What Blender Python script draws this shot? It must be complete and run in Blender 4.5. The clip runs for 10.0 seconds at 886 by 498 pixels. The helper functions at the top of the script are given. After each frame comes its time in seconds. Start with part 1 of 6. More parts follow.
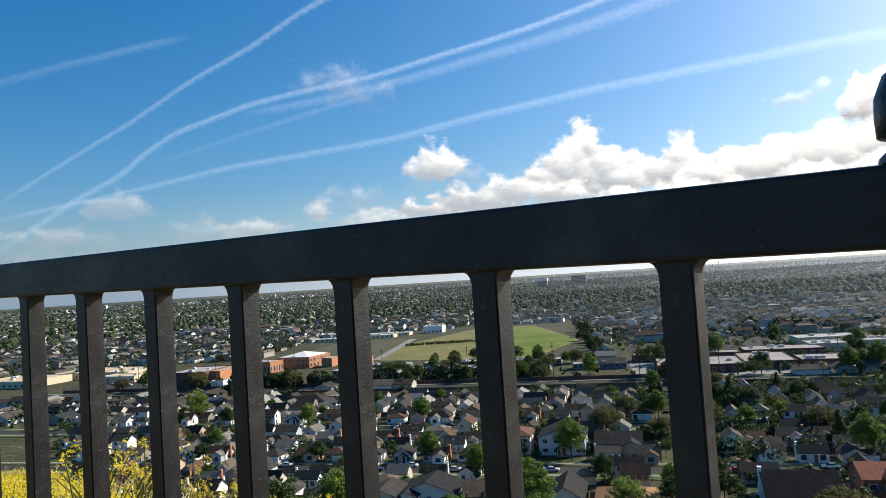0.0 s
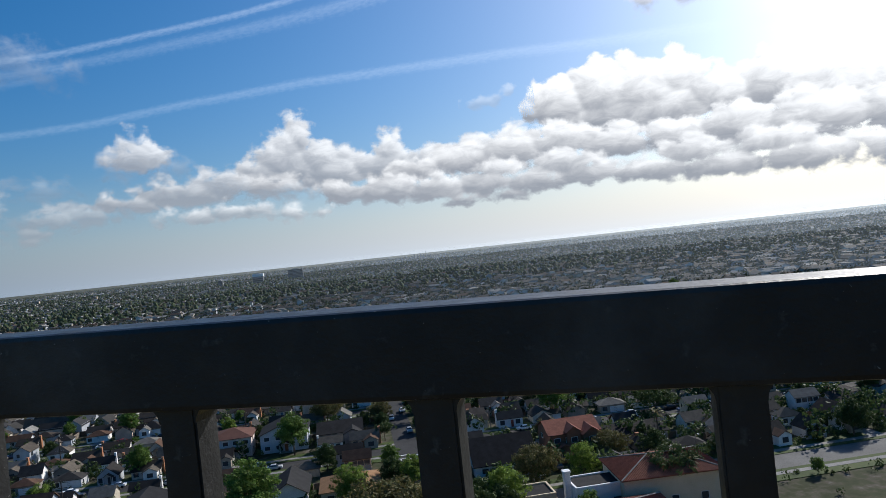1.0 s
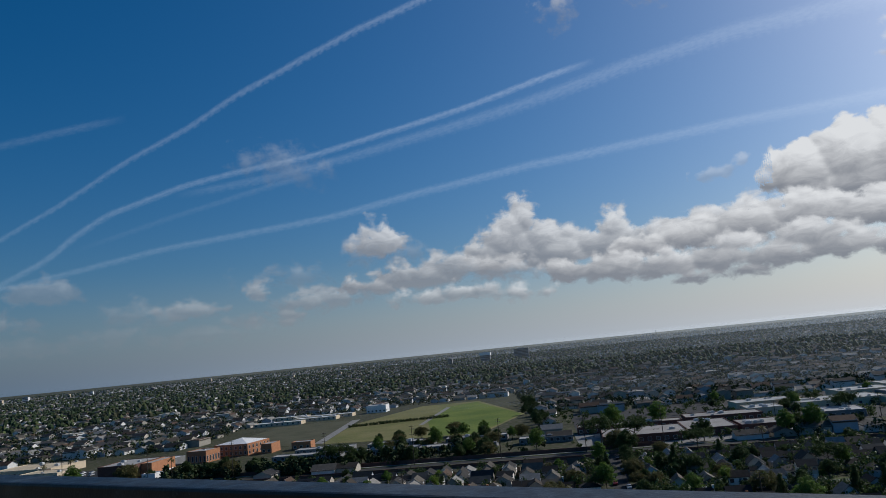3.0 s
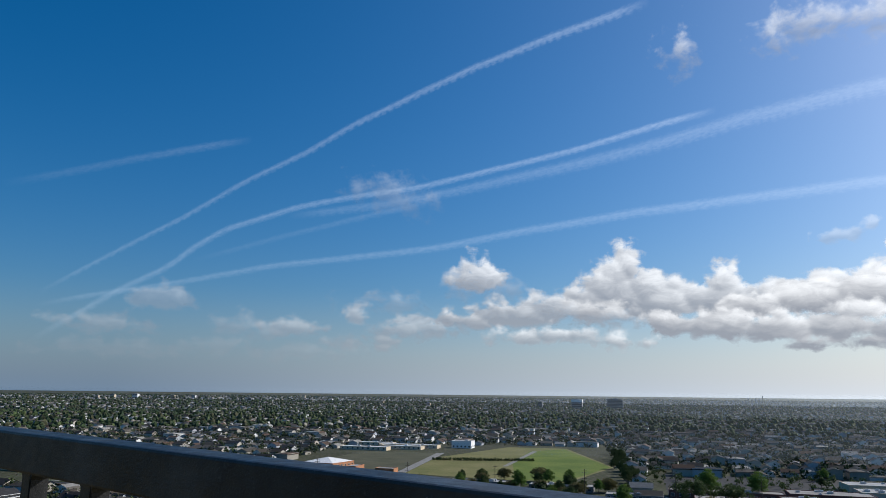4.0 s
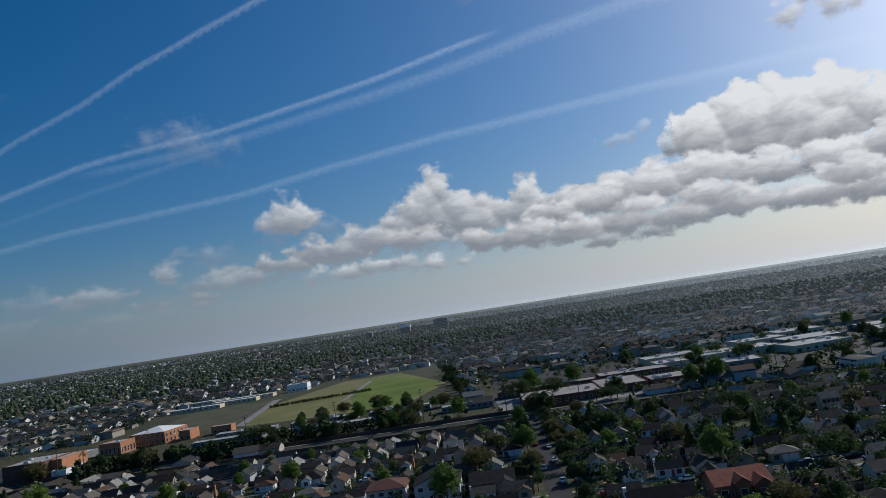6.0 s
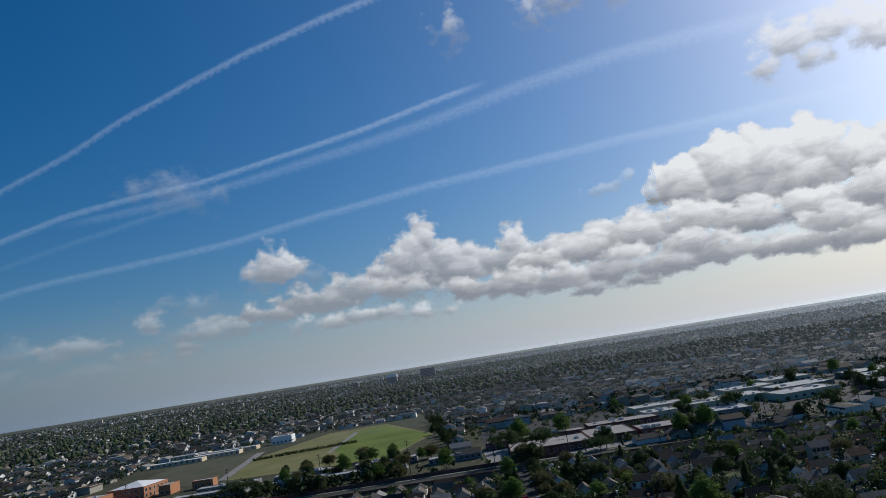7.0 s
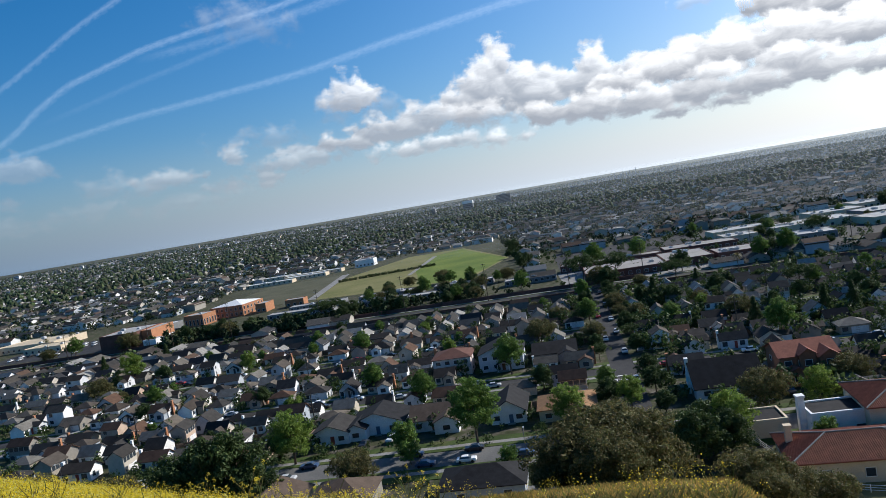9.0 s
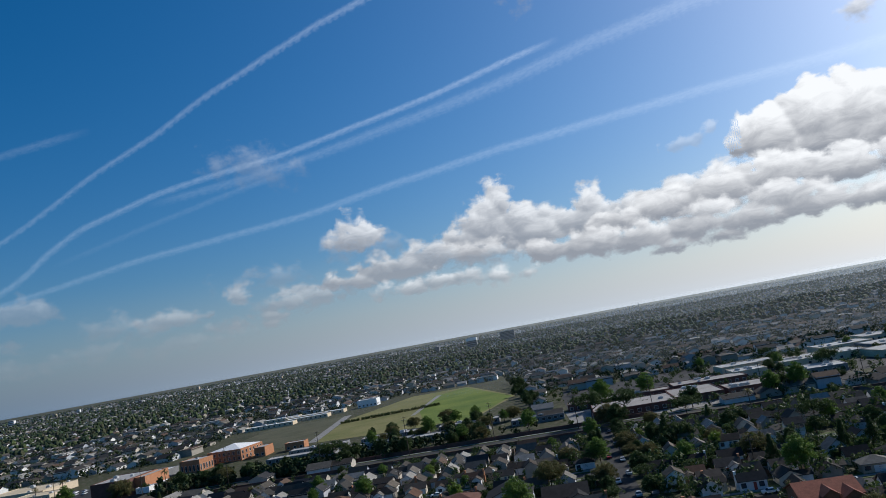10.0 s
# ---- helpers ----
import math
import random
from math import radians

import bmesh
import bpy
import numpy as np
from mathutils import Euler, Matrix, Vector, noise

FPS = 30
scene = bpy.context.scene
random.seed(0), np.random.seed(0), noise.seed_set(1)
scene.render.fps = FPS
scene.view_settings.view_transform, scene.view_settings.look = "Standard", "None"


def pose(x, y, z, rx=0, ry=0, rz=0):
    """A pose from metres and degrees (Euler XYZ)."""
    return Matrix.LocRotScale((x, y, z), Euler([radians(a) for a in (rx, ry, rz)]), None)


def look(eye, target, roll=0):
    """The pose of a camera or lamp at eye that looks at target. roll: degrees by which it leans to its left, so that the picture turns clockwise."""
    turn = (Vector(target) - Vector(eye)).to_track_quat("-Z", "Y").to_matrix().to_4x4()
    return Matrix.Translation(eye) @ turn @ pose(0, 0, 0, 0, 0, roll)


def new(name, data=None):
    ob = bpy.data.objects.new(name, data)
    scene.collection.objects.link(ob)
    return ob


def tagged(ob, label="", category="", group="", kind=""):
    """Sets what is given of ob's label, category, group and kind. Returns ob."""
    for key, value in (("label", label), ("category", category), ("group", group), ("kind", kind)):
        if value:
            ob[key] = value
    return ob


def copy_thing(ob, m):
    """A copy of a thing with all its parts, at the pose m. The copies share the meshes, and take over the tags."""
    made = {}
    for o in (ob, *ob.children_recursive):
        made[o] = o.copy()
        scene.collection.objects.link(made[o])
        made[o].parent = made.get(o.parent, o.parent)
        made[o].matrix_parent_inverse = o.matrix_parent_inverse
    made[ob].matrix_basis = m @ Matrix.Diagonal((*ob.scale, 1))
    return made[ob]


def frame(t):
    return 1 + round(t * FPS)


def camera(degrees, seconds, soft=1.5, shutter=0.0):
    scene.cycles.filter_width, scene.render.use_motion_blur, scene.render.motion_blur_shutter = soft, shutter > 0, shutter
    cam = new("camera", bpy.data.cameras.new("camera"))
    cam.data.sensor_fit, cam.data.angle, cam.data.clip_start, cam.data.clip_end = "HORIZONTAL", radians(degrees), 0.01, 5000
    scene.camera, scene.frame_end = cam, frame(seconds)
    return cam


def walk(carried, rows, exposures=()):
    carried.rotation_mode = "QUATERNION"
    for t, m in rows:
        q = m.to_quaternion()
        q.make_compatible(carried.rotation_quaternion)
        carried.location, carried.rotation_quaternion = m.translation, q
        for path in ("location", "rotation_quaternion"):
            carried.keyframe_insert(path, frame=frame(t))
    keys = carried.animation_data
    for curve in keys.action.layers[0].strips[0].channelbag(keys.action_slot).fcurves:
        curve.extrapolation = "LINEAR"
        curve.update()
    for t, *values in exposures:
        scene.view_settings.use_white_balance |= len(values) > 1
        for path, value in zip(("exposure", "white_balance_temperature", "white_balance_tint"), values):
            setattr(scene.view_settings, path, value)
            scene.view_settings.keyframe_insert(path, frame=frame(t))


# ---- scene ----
EYE = 55.0
TURNS = (  # seconds, yaw, pitch, roll, then along the fence, out from it, above its rail
    (0.0, 8.58, 2.58, -3.69, 0.034, -0.396, -0.042), (0.2, 6.2, 1.0, -4.6, 0.010, -0.380, -0.036), (0.3, 3.44, 1.27, -4.68, -0.002, -0.372, -0.033),
    (0.5, -1.85, -0.16, -5.21, -0.052, -0.350, -0.028), (0.8, -12.5, 0.2, -3.95, -0.117, -0.307, -0.006),
    (1.0, -13.69, 0.14, -6.09, -0.138, -0.297, 0.026), (1.2, -10.59, 0.93, -5.67, -0.155, -0.279, 0.039),
    (1.5, -3.36, 2.95, -9.1, -0.155, -0.254, 0.069), (2.0, -8.03, 2.84, -8.26, -0.155, -0.21, 0.065),
    (2.5, -12.38, 2.59, -8.81, -0.155, -0.167, 0.056), (3.0, 3.38, 8.23, -5.68, -0.155, -0.380, 0.090),
    (3.2, 10.82, 9.04, -5.51, -0.155, -0.44, 0.094), (4.3, 9.88, 11.84, 2.29, -0.155, -0.325, 0.050),
    (4.5, 6.07, 8.92, -0.34, -0.155, -0.42, 0.098), (5.0, -1.2, 7.21, -8.49, -0.14, -0.36, 0.17), (5.2, -1.94, 6.03, -8.09, -0.13, -0.33, 0.19),
    (6.3, -3.45, 5.16, -9.19, -0.09, -0.13, 0.24), (6.5, -3.8, 6.47, -9.41, -0.08, -0.10, 0.24), (7.0, -4.66, 8.89, -9.11, -0.06, -0.02, 0.25),
    (7.5, -1.23, 4.9, -9.53, -0.05, 0.06, 0.25), (8.0, 5.35, -0.65, -7.59, -0.05, 0.13, 0.26), (8.2, 3.5, -1.52, -6.84, -0.05, 0.15, 0.26),
    (8.5, 5.43, -5.57, -9.23, -0.05, 0.18, 0.26), (9.0, 3.46, -3.73, -9.59, -0.05, 0.18, 0.26),
    (9.5, 1.34, 2.77, -10.36, -0.05, 0.15, 0.26), (10.0, 1.84, 7.09, -10.32, -0.05, 0.12, 0.26))
FENCE_TURN = radians(26.52)
ALONG = Vector((math.cos(FENCE_TURN), -math.sin(FENCE_TURN), 0))
OUT = Vector((math.sin(FENCE_TURN), math.cos(FENCE_TURN), 0))
RAIL_SLOPE = -0.014


def eye_pose(yaw, pitch, roll, s, n, h):
    eye = ALONG * s + OUT * n + Vector((0, 0, EYE + h))
    a, p = radians(yaw), radians(pitch)
    ahead = Vector((-math.sin(a) * math.cos(p), math.cos(a) * math.cos(p), math.sin(p)))
    return look(eye, eye + ahead * 10, roll)


cam = camera(63.36, 10.0, soft=0.5)
walk(cam, [(t, eye_pose(*rest)) for t, *rest in TURNS],
     exposures=[(t, stops, 6750 if t < 0.9 else 6050, 10) for t, stops in (
         (0.0, 0.62), (0.6, 0.48), (1.0, 0.03), (1.5, -0.35), (2.5, -0.4), (3.0, -0.55), (3.3, -0.45), (4.5, 0.15), (5.0, -0.25), (6.5, -0.5),
         (7.0, -0.4), (7.5, -0.6), (8.0, -0.05), (8.5, 0.33), (9.0, 0.28), (9.5, -0.03), (10.0, -0.13))])

# ---- light ----
SUN_AZ, SUN_EL = 54.0, 30.5   # degrees to the right of +y, and up
world = bpy.data.worlds.new("sky")
scene.world = world
world.use_nodes = True
wn = world.node_tree.nodes
sky = wn.new("ShaderNodeTexSky")
sky.sky_type = "NISHITA"
sky.sun_disc = False
sky.sun_elevation = radians(SUN_EL)
sky.sun_rotation = radians(SUN_AZ)
sky.altitude = 60
sky.air_density = 1.0
sky.dust_density = 1.9
sky.ozone_density = 5.0
wn["Background"].inputs["Strength"].default_value = 0.097
deep = wn.new("ShaderNodeHueSaturation")   # the clear air after rain: a deeper blue
deep.inputs["Hue"].default_value, deep.inputs["Saturation"].default_value = 0.497, 1.36
world.node_tree.links.new(sky.outputs[0], deep.inputs["Color"])
world.node_tree.links.new(deep.outputs[0], wn["Background"].inputs["Color"])
sun = new("sun", bpy.data.lights.new("sun", "SUN"))
sun.data.energy, sun.data.angle, sun.data.color = 5.0, radians(0.53), (1.0, 0.93, 0.82)
a, e = radians(SUN_AZ), radians(SUN_EL)
sun.matrix_world = look((0, 0, 0), (-math.sin(a) * math.cos(e), -math.cos(a) * math.cos(e), -math.sin(e)))


# ---- materials ----
def material(name, rough=0.8, metal=0.0):
    m = bpy.data.materials.new(name)
    m.use_nodes = True
    n = m.node_tree.nodes
    n["Principled BSDF"].inputs["Roughness"].default_value = rough
    n["Principled BSDF"].inputs["Metallic"].default_value = metal
    return m, n, m.node_tree.links, n["Principled BSDF"]


def ramp(nodes, stops, constant=False):
    r = nodes.new("ShaderNodeValToRGB")
    r.color_ramp.interpolation = "CONSTANT" if constant else "LINEAR"
    el = r.color_ramp.elements
    while len(el) < len(stops):
        el.new(0.5)
    for x, (p, c) in zip(el, stops):
        x.position, x.color = p, (*c, 1)
    return r


def noise_tex(nodes, links, scale, detail=4, coords="Object", rough=0.6):
    tc = nodes.new("ShaderNodeTexCoord") if coords != "World" else nodes.new("ShaderNodeNewGeometry")
    n = nodes.new("ShaderNodeTexNoise")
    n.inputs["Scale"].default_value, n.inputs["Detail"].default_value = scale, detail
    n.inputs["Roughness"].default_value = rough
    links.new(tc.outputs[coords if coords != "World" else "Position"], n.inputs["Vector"])
    return n


def mix_color(nodes, links, fac, a, b, mode="MIX"):
    m = nodes.new("ShaderNodeMix")
    m.data_type, m.blend_type = "RGBA", mode
    for socket, value in ((m.inputs["Factor"], fac), (m.inputs["A"], a), (m.inputs["B"], b)):
        if hasattr(value, "links"):
            links.new(value, socket)
        elif socket.type == "RGBA":
            socket.default_value = (*value, 1)
        else:
            socket.default_value = value
    return m.outputs["Result"]


def bump(nodes, links, bsdf, height, strength=0.3, distance=0.02):
    b = nodes.new("ShaderNodeBump")
    b.inputs["Strength"].default_value, b.inputs["Distance"].default_value = strength, distance
    links.new(height, b.inputs["Height"])
    links.new(b.outputs["Normal"], bsdf.inputs["Normal"])


def mottled(name, stops, scale=1.0, fine=12.0, rough=0.85, coords="Object", relief=0.3, distance=0.02, metal=0.0, spec=0.12):
    """Two scales of noise: a ramp of colours over the large one, grain and relief from the fine one."""
    m, n, l, b = material(name, rough, metal)
    big, small = noise_tex(n, l, scale, 5, coords), noise_tex(n, l, fine, 4, coords)
    r = ramp(n, stops)
    l.new(big.outputs["Fac"], r.inputs["Fac"])
    g = ramp(n, ((0.25, (0.72, 0.72, 0.72)), (0.75, (1.2, 1.2, 1.2))))
    l.new(small.outputs["Fac"], g.inputs["Fac"])
    l.new(mix_color(n, l, 1.0, r.outputs["Color"], g.outputs["Color"], "MULTIPLY"), b.inputs["Base Color"])
    b.inputs["Specular IOR Level"].default_value = spec
    if relief:
        bump(n, l, b, small.outputs["Fac"], relief, distance)
    return m


def palette(name, colours, source="object", scale=0.6, fine=9.0, rough=0.8, spread=0.25, relief=0.25, distance=0.02, stretch=None, translucent=0.0):
    """One of several colours for each object (or island), with stains and grain over it."""
    m, n, l, b = material(name, rough)
    if source == "object":
        pick = n.new("ShaderNodeObjectInfo").outputs["Random"]
    else:
        pick = n.new("ShaderNodeNewGeometry").outputs["Random Per Island"]
    r = ramp(n, [(i / len(colours), c) for i, c in enumerate(colours)], constant=True)
    l.new(pick, r.inputs["Fac"])
    big, small = noise_tex(n, l, scale, 4, "World"), noise_tex(n, l, fine, 3, "World")
    if stretch:
        mp = n.new("ShaderNodeMapping")
        mp.inputs["Scale"].default_value = stretch
        geo = n.new("ShaderNodeNewGeometry")
        l.new(geo.outputs["Position"], mp.inputs["Vector"])
        l.new(mp.outputs["Vector"], small.inputs["Vector"])
    lo, hi = 1 - spread, 1 + spread
    g = ramp(n, ((0.3, (lo, lo, lo)), (0.7, (hi, hi, hi))))
    l.new(big.outputs["Fac"], g.inputs["Fac"])
    g2 = ramp(n, ((0.3, (0.85, 0.85, 0.85)), (0.7, (1.12, 1.12, 1.12))))
    l.new(small.outputs["Fac"], g2.inputs["Fac"])
    c = mix_color(n, l, 1.0, r.outputs["Color"], g.outputs["Color"], "MULTIPLY")
    c = mix_color(n, l, 1.0, c, g2.outputs["Color"], "MULTIPLY")
    l.new(c, b.inputs["Base Color"])
    b.inputs["Specular IOR Level"].default_value = 0.1
    if relief:
        bump(n, l, b, small.outputs["Fac"], relief, distance)
    if translucent:
        t = n.new("ShaderNodeBsdfTranslucent")
        l.new(c, t.inputs["Color"])
        s = n.new("ShaderNodeMixShader")
        s.inputs["Fac"].default_value = translucent
        l.new(b.outputs[0], s.inputs[1])
        l.new(t.outputs[0], s.inputs[2])
        l.new(s.outputs[0], n["Material Output"].inputs["Surface"])
    return m


WALL = palette("painted_stucco", ((0.72, 0.70, 0.66), (0.50, 0.45, 0.37), (0.76, 0.75, 0.73), (0.34, 0.30, 0.24), (0.60, 0.60, 0.60),
                                  (0.24, 0.22, 0.19), (0.40, 0.43, 0.46), (0.78, 0.77, 0.74), (0.48, 0.36, 0.27)), spread=0.12, fine=14)
ROOF = palette("asphalt_shingle", ((0.036, 0.033, 0.030), (0.075, 0.063, 0.052), (0.052, 0.042, 0.034), (0.115, 0.098, 0.078), (0.028, 0.026, 0.025),
                                   (0.095, 0.056, 0.038), (0.150, 0.140, 0.122), (0.044, 0.041, 0.038)), spread=0.25, fine=3.0, rough=0.9, stretch=(0.6, 0.6, 6), relief=0.5)
FAR_WALL = palette("far_stucco", ((0.70, 0.69, 0.66), (0.45, 0.41, 0.35), (0.62, 0.62, 0.61), (0.30, 0.28, 0.24), (0.42, 0.44, 0.47)), "island", spread=0.1, relief=0)
FAR_ROOF = palette("far_shingle", ((0.034, 0.032, 0.030), (0.068, 0.060, 0.050), (0.046, 0.039, 0.033), (0.11, 0.098, 0.082), (0.23, 0.22, 0.20), (0.082, 0.053, 0.038),
                                   (0.036, 0.036, 0.038)), "island", spread=0.2, relief=0)
WHITE_PAINT = mottled("white_paint", ((0.3, (0.76, 0.75, 0.73)), (0.7, (0.82, 0.82, 0.81))), 0.8, 12)
BLUE_WALL = mottled("pale_blue_siding", ((0.3, (0.46, 0.49, 0.55)), (0.7, (0.56, 0.59, 0.64))), 0.7, 10)
PINK_WALL = mottled("pinkish_stucco", ((0.3, (0.62, 0.52, 0.48)), (0.7, (0.70, 0.60, 0.55))), 0.7, 10)
RED_WALL = mottled("terracotta_stucco", ((0.3, (0.22, 0.10, 0.062)), (0.7, (0.29, 0.135, 0.085))), 0.7, 10)
BEIGE_WALL = mottled("beige_stucco", ((0.3, (0.58, 0.47, 0.32)), (0.7, (0.68, 0.57, 0.42))), 0.3, 8)
BRICK = mottled("red_brick", ((0.3, (0.36, 0.165, 0.085)), (0.7, (0.45, 0.22, 0.12))), 0.5, 5)
DARK_AND_SHADED_BRICK = mottled("dark_and_shaded_brick", ((0.3, (0.11, 0.06, 0.05)), (0.7, (0.16, 0.085, 0.07))), 0.5, 5)
GREY_WALL = mottled("grey_render", ((0.3, (0.17, 0.175, 0.18)), (0.7, (0.24, 0.245, 0.25))), 0.4, 6)
WHITE_ROOF = mottled("white_roof_membrane", ((0.25, (0.44, 0.44, 0.43)), (0.75, (0.68, 0.68, 0.67))), 0.15, 2.0, relief=0.1)
GREY_ROOF = mottled("grey_roof_gravel", ((0.25, (0.26, 0.25, 0.235)), (0.75, (0.42, 0.41, 0.39))), 0.12, 2.0)
SAND_ROOF = mottled("sand_roof_gravel", ((0.25, (0.42, 0.34, 0.23)), (0.75, (0.60, 0.50, 0.35))), 0.12, 2.0)
PALE_GRAVEL = mottled("pale_roof_gravel", ((0.25, (0.21, 0.195, 0.18)), (0.75, (0.34, 0.32, 0.30))), 0.12, 2.0)
DULL_ROOF = mottled("weathered_white_roof", ((0.25, (0.27, 0.27, 0.265)), (0.75, (0.46, 0.46, 0.45))), 0.1, 2.0, relief=0.1)
METAL_ROOF = mottled("white_roof_metal", ((0.3, (0.74, 0.73, 0.70)), (0.7, (0.80, 0.79, 0.77))), 0.3, 2.0, rough=0.5)
BLACK_ROOF = mottled("black_shingle", ((0.3, (0.012, 0.012, 0.013)), (0.7, (0.026, 0.026, 0.028))), 0.6, 6)
PLUM_ROOF = mottled("reddish_shingle", ((0.3, (0.105, 0.05, 0.038)), (0.7, (0.15, 0.075, 0.056))), 0.6, 6)
BROWN_ROOF = mottled("brown_shingle", ((0.3, (0.075, 0.054, 0.040)), (0.7, (0.12, 0.088, 0.066))), 0.6, 6)
TAN_ROOF = mottled("tan_shingle", ((0.3, (0.22, 0.12, 0.06)), (0.7, (0.30, 0.175, 0.09))), 0.6, 6)
TILE_ROOF = mottled("clay_roof_tile", ((0.3, (0.17, 0.062, 0.042)), (0.7, (0.27, 0.10, 0.065))), 0.8, 5, relief=0.4, distance=0.04)
ASPHALT = mottled("asphalt", ((0.3, (0.030, 0.030, 0.032)), (0.7, (0.055, 0.054, 0.053))), 0.12, 3.0, coords="World")
PALE_ASPHALT = mottled("worn_pale_asphalt", ((0.3, (0.10, 0.098, 0.094)), (0.7, (0.16, 0.157, 0.15))), 0.12, 3.0, coords="World")
CONCRETE = mottled("concrete", ((0.3, (0.17, 0.165, 0.155)), (0.7, (0.28, 0.27, 0.255))), 0.25, 3.0, coords="World")
LAWN = mottled("lawn", ((0.3, (0.03, 0.05, 0.012)), (0.55, (0.055, 0.08, 0.02)), (0.75, (0.11, 0.10, 0.045))), 0.12, 3.0, coords="World", relief=0.5)
FIELD = mottled("mown_turf", ((0.3, (0.079, 0.122, 0.018)), (0.7, (0.144, 0.180, 0.032))), 0.03, 0.5, coords="World", relief=0.3)
DRY_FIELD = mottled("dry_turf", ((0.3, (0.120, 0.128, 0.038)), (0.7, (0.203, 0.180, 0.075))), 0.03, 0.5, coords="World", relief=0.3)
DIRT = mottled("bare_dirt", ((0.3, (0.062, 0.066, 0.036)), (0.7, (0.108, 0.100, 0.062))), 0.05, 0.8, coords="World")
LINE_WHITE = mottled("road_paint", ((0.3, (0.6, 0.6, 0.58)), (0.7, (0.75, 0.75, 0.73))), 1.0, 8)
BARK = mottled("bark", ((0.3, (0.09, 0.065, 0.045)), (0.7, (0.17, 0.13, 0.10))), 2.0, 14)
POLE_WOOD = mottled("creosoted_wood", ((0.3, (0.055, 0.045, 0.038)), (0.7, (0.10, 0.085, 0.07))), 1.0, 9)
STEEL = mottled("galvanised_steel", ((0.3, (0.45, 0.46, 0.47)), (0.7, (0.58, 0.59, 0.60))), 2.0, 20, rough=0.5, metal=0.6)
GARAGE = mottled("garage_door_paint", ((0.3, (0.62, 0.61, 0.59)), (0.7, (0.74, 0.73, 0.72))), 1.0, 10, rough=0.6)
DOOR = palette("door_paint", ((0.20, 0.09, 0.05), (0.05, 0.05, 0.06), (0.30, 0.07, 0.05), (0.10, 0.14, 0.20)), spread=0.1, rough=0.5)


def leaf_material(name, colours, translucent=0.35):
    return palette(name, colours, "island", scale=0.35, fine=2.0, rough=0.6, spread=0.3, relief=0, translucent=translucent)


LEAF_GREEN = leaf_material("leaf_green", ((0.083, 0.143, 0.030), (0.128, 0.210, 0.045), (0.180, 0.255, 0.060), (0.098, 0.173, 0.033)))
LEAF_DARK = leaf_material("leaf_dark", ((0.042, 0.072, 0.021), (0.060, 0.090, 0.030), (0.083, 0.112, 0.038), (0.053, 0.083, 0.027)), 0.25)
LEAF_OLIVE = leaf_material("leaf_olive", ((0.092, 0.094, 0.032), (0.138, 0.129, 0.052), (0.184, 0.149, 0.063), (0.098, 0.109, 0.041)), 0.3)
LEAF_BRIGHT = leaf_material("leaf_bright", ((0.12, 0.19, 0.03), (0.18, 0.26, 0.05), (0.24, 0.31, 0.07), (0.15, 0.22, 0.04)), 0.4)
FAR_LEAF = palette("far_foliage", ((0.030, 0.048, 0.018), (0.048, 0.070, 0.024), (0.040, 0.054, 0.024), (0.066, 0.086, 0.030), (0.056, 0.058, 0.029), (0.028, 0.045, 0.020)),
                   "island", scale=0.15, fine=0.6, spread=0.35, relief=0.6, distance=0.6)
GRASS = palette("dry_hill_grass", ((0.25, 0.165, 0.05), (0.34, 0.235, 0.075), (0.17, 0.15, 0.04), (0.09, 0.11, 0.025), (0.28, 0.18, 0.055), (0.14, 0.14, 0.04)),
                "island", scale=0.25, fine=2, spread=0.35, relief=0, translucent=0.5)
STALK = palette("mustard_stalk", ((0.12, 0.15, 0.04), (0.16, 0.17, 0.05), (0.20, 0.17, 0.07)), "island", relief=0, translucent=0.25)
PETAL = palette("mustard_petal", ((0.78, 0.60, 0.03), (0.85, 0.70, 0.06), (0.70, 0.52, 0.02), (0.80, 0.72, 0.20)), "island", relief=0, spread=0.1, translucent=0.55)

# glass: dark, glossy
GLASS, gn, gl, gb = material("window_glass", 0.08)
gb.inputs["Base Color"].default_value = (0.035, 0.045, 0.055, 1)
gb.inputs["Specular IOR Level"].default_value = 0.6
gv = noise_tex(gn, gl, 0.8, 2)
gr = ramp(gn, ((0.3, (0.05, 0.05, 0.05)), (0.7, (0.14, 0.14, 0.14))))
gl.new(gv.outputs["Fac"], gr.inputs["Fac"])
gl.new(gr.outputs["Color"], gb.inputs["Roughness"])


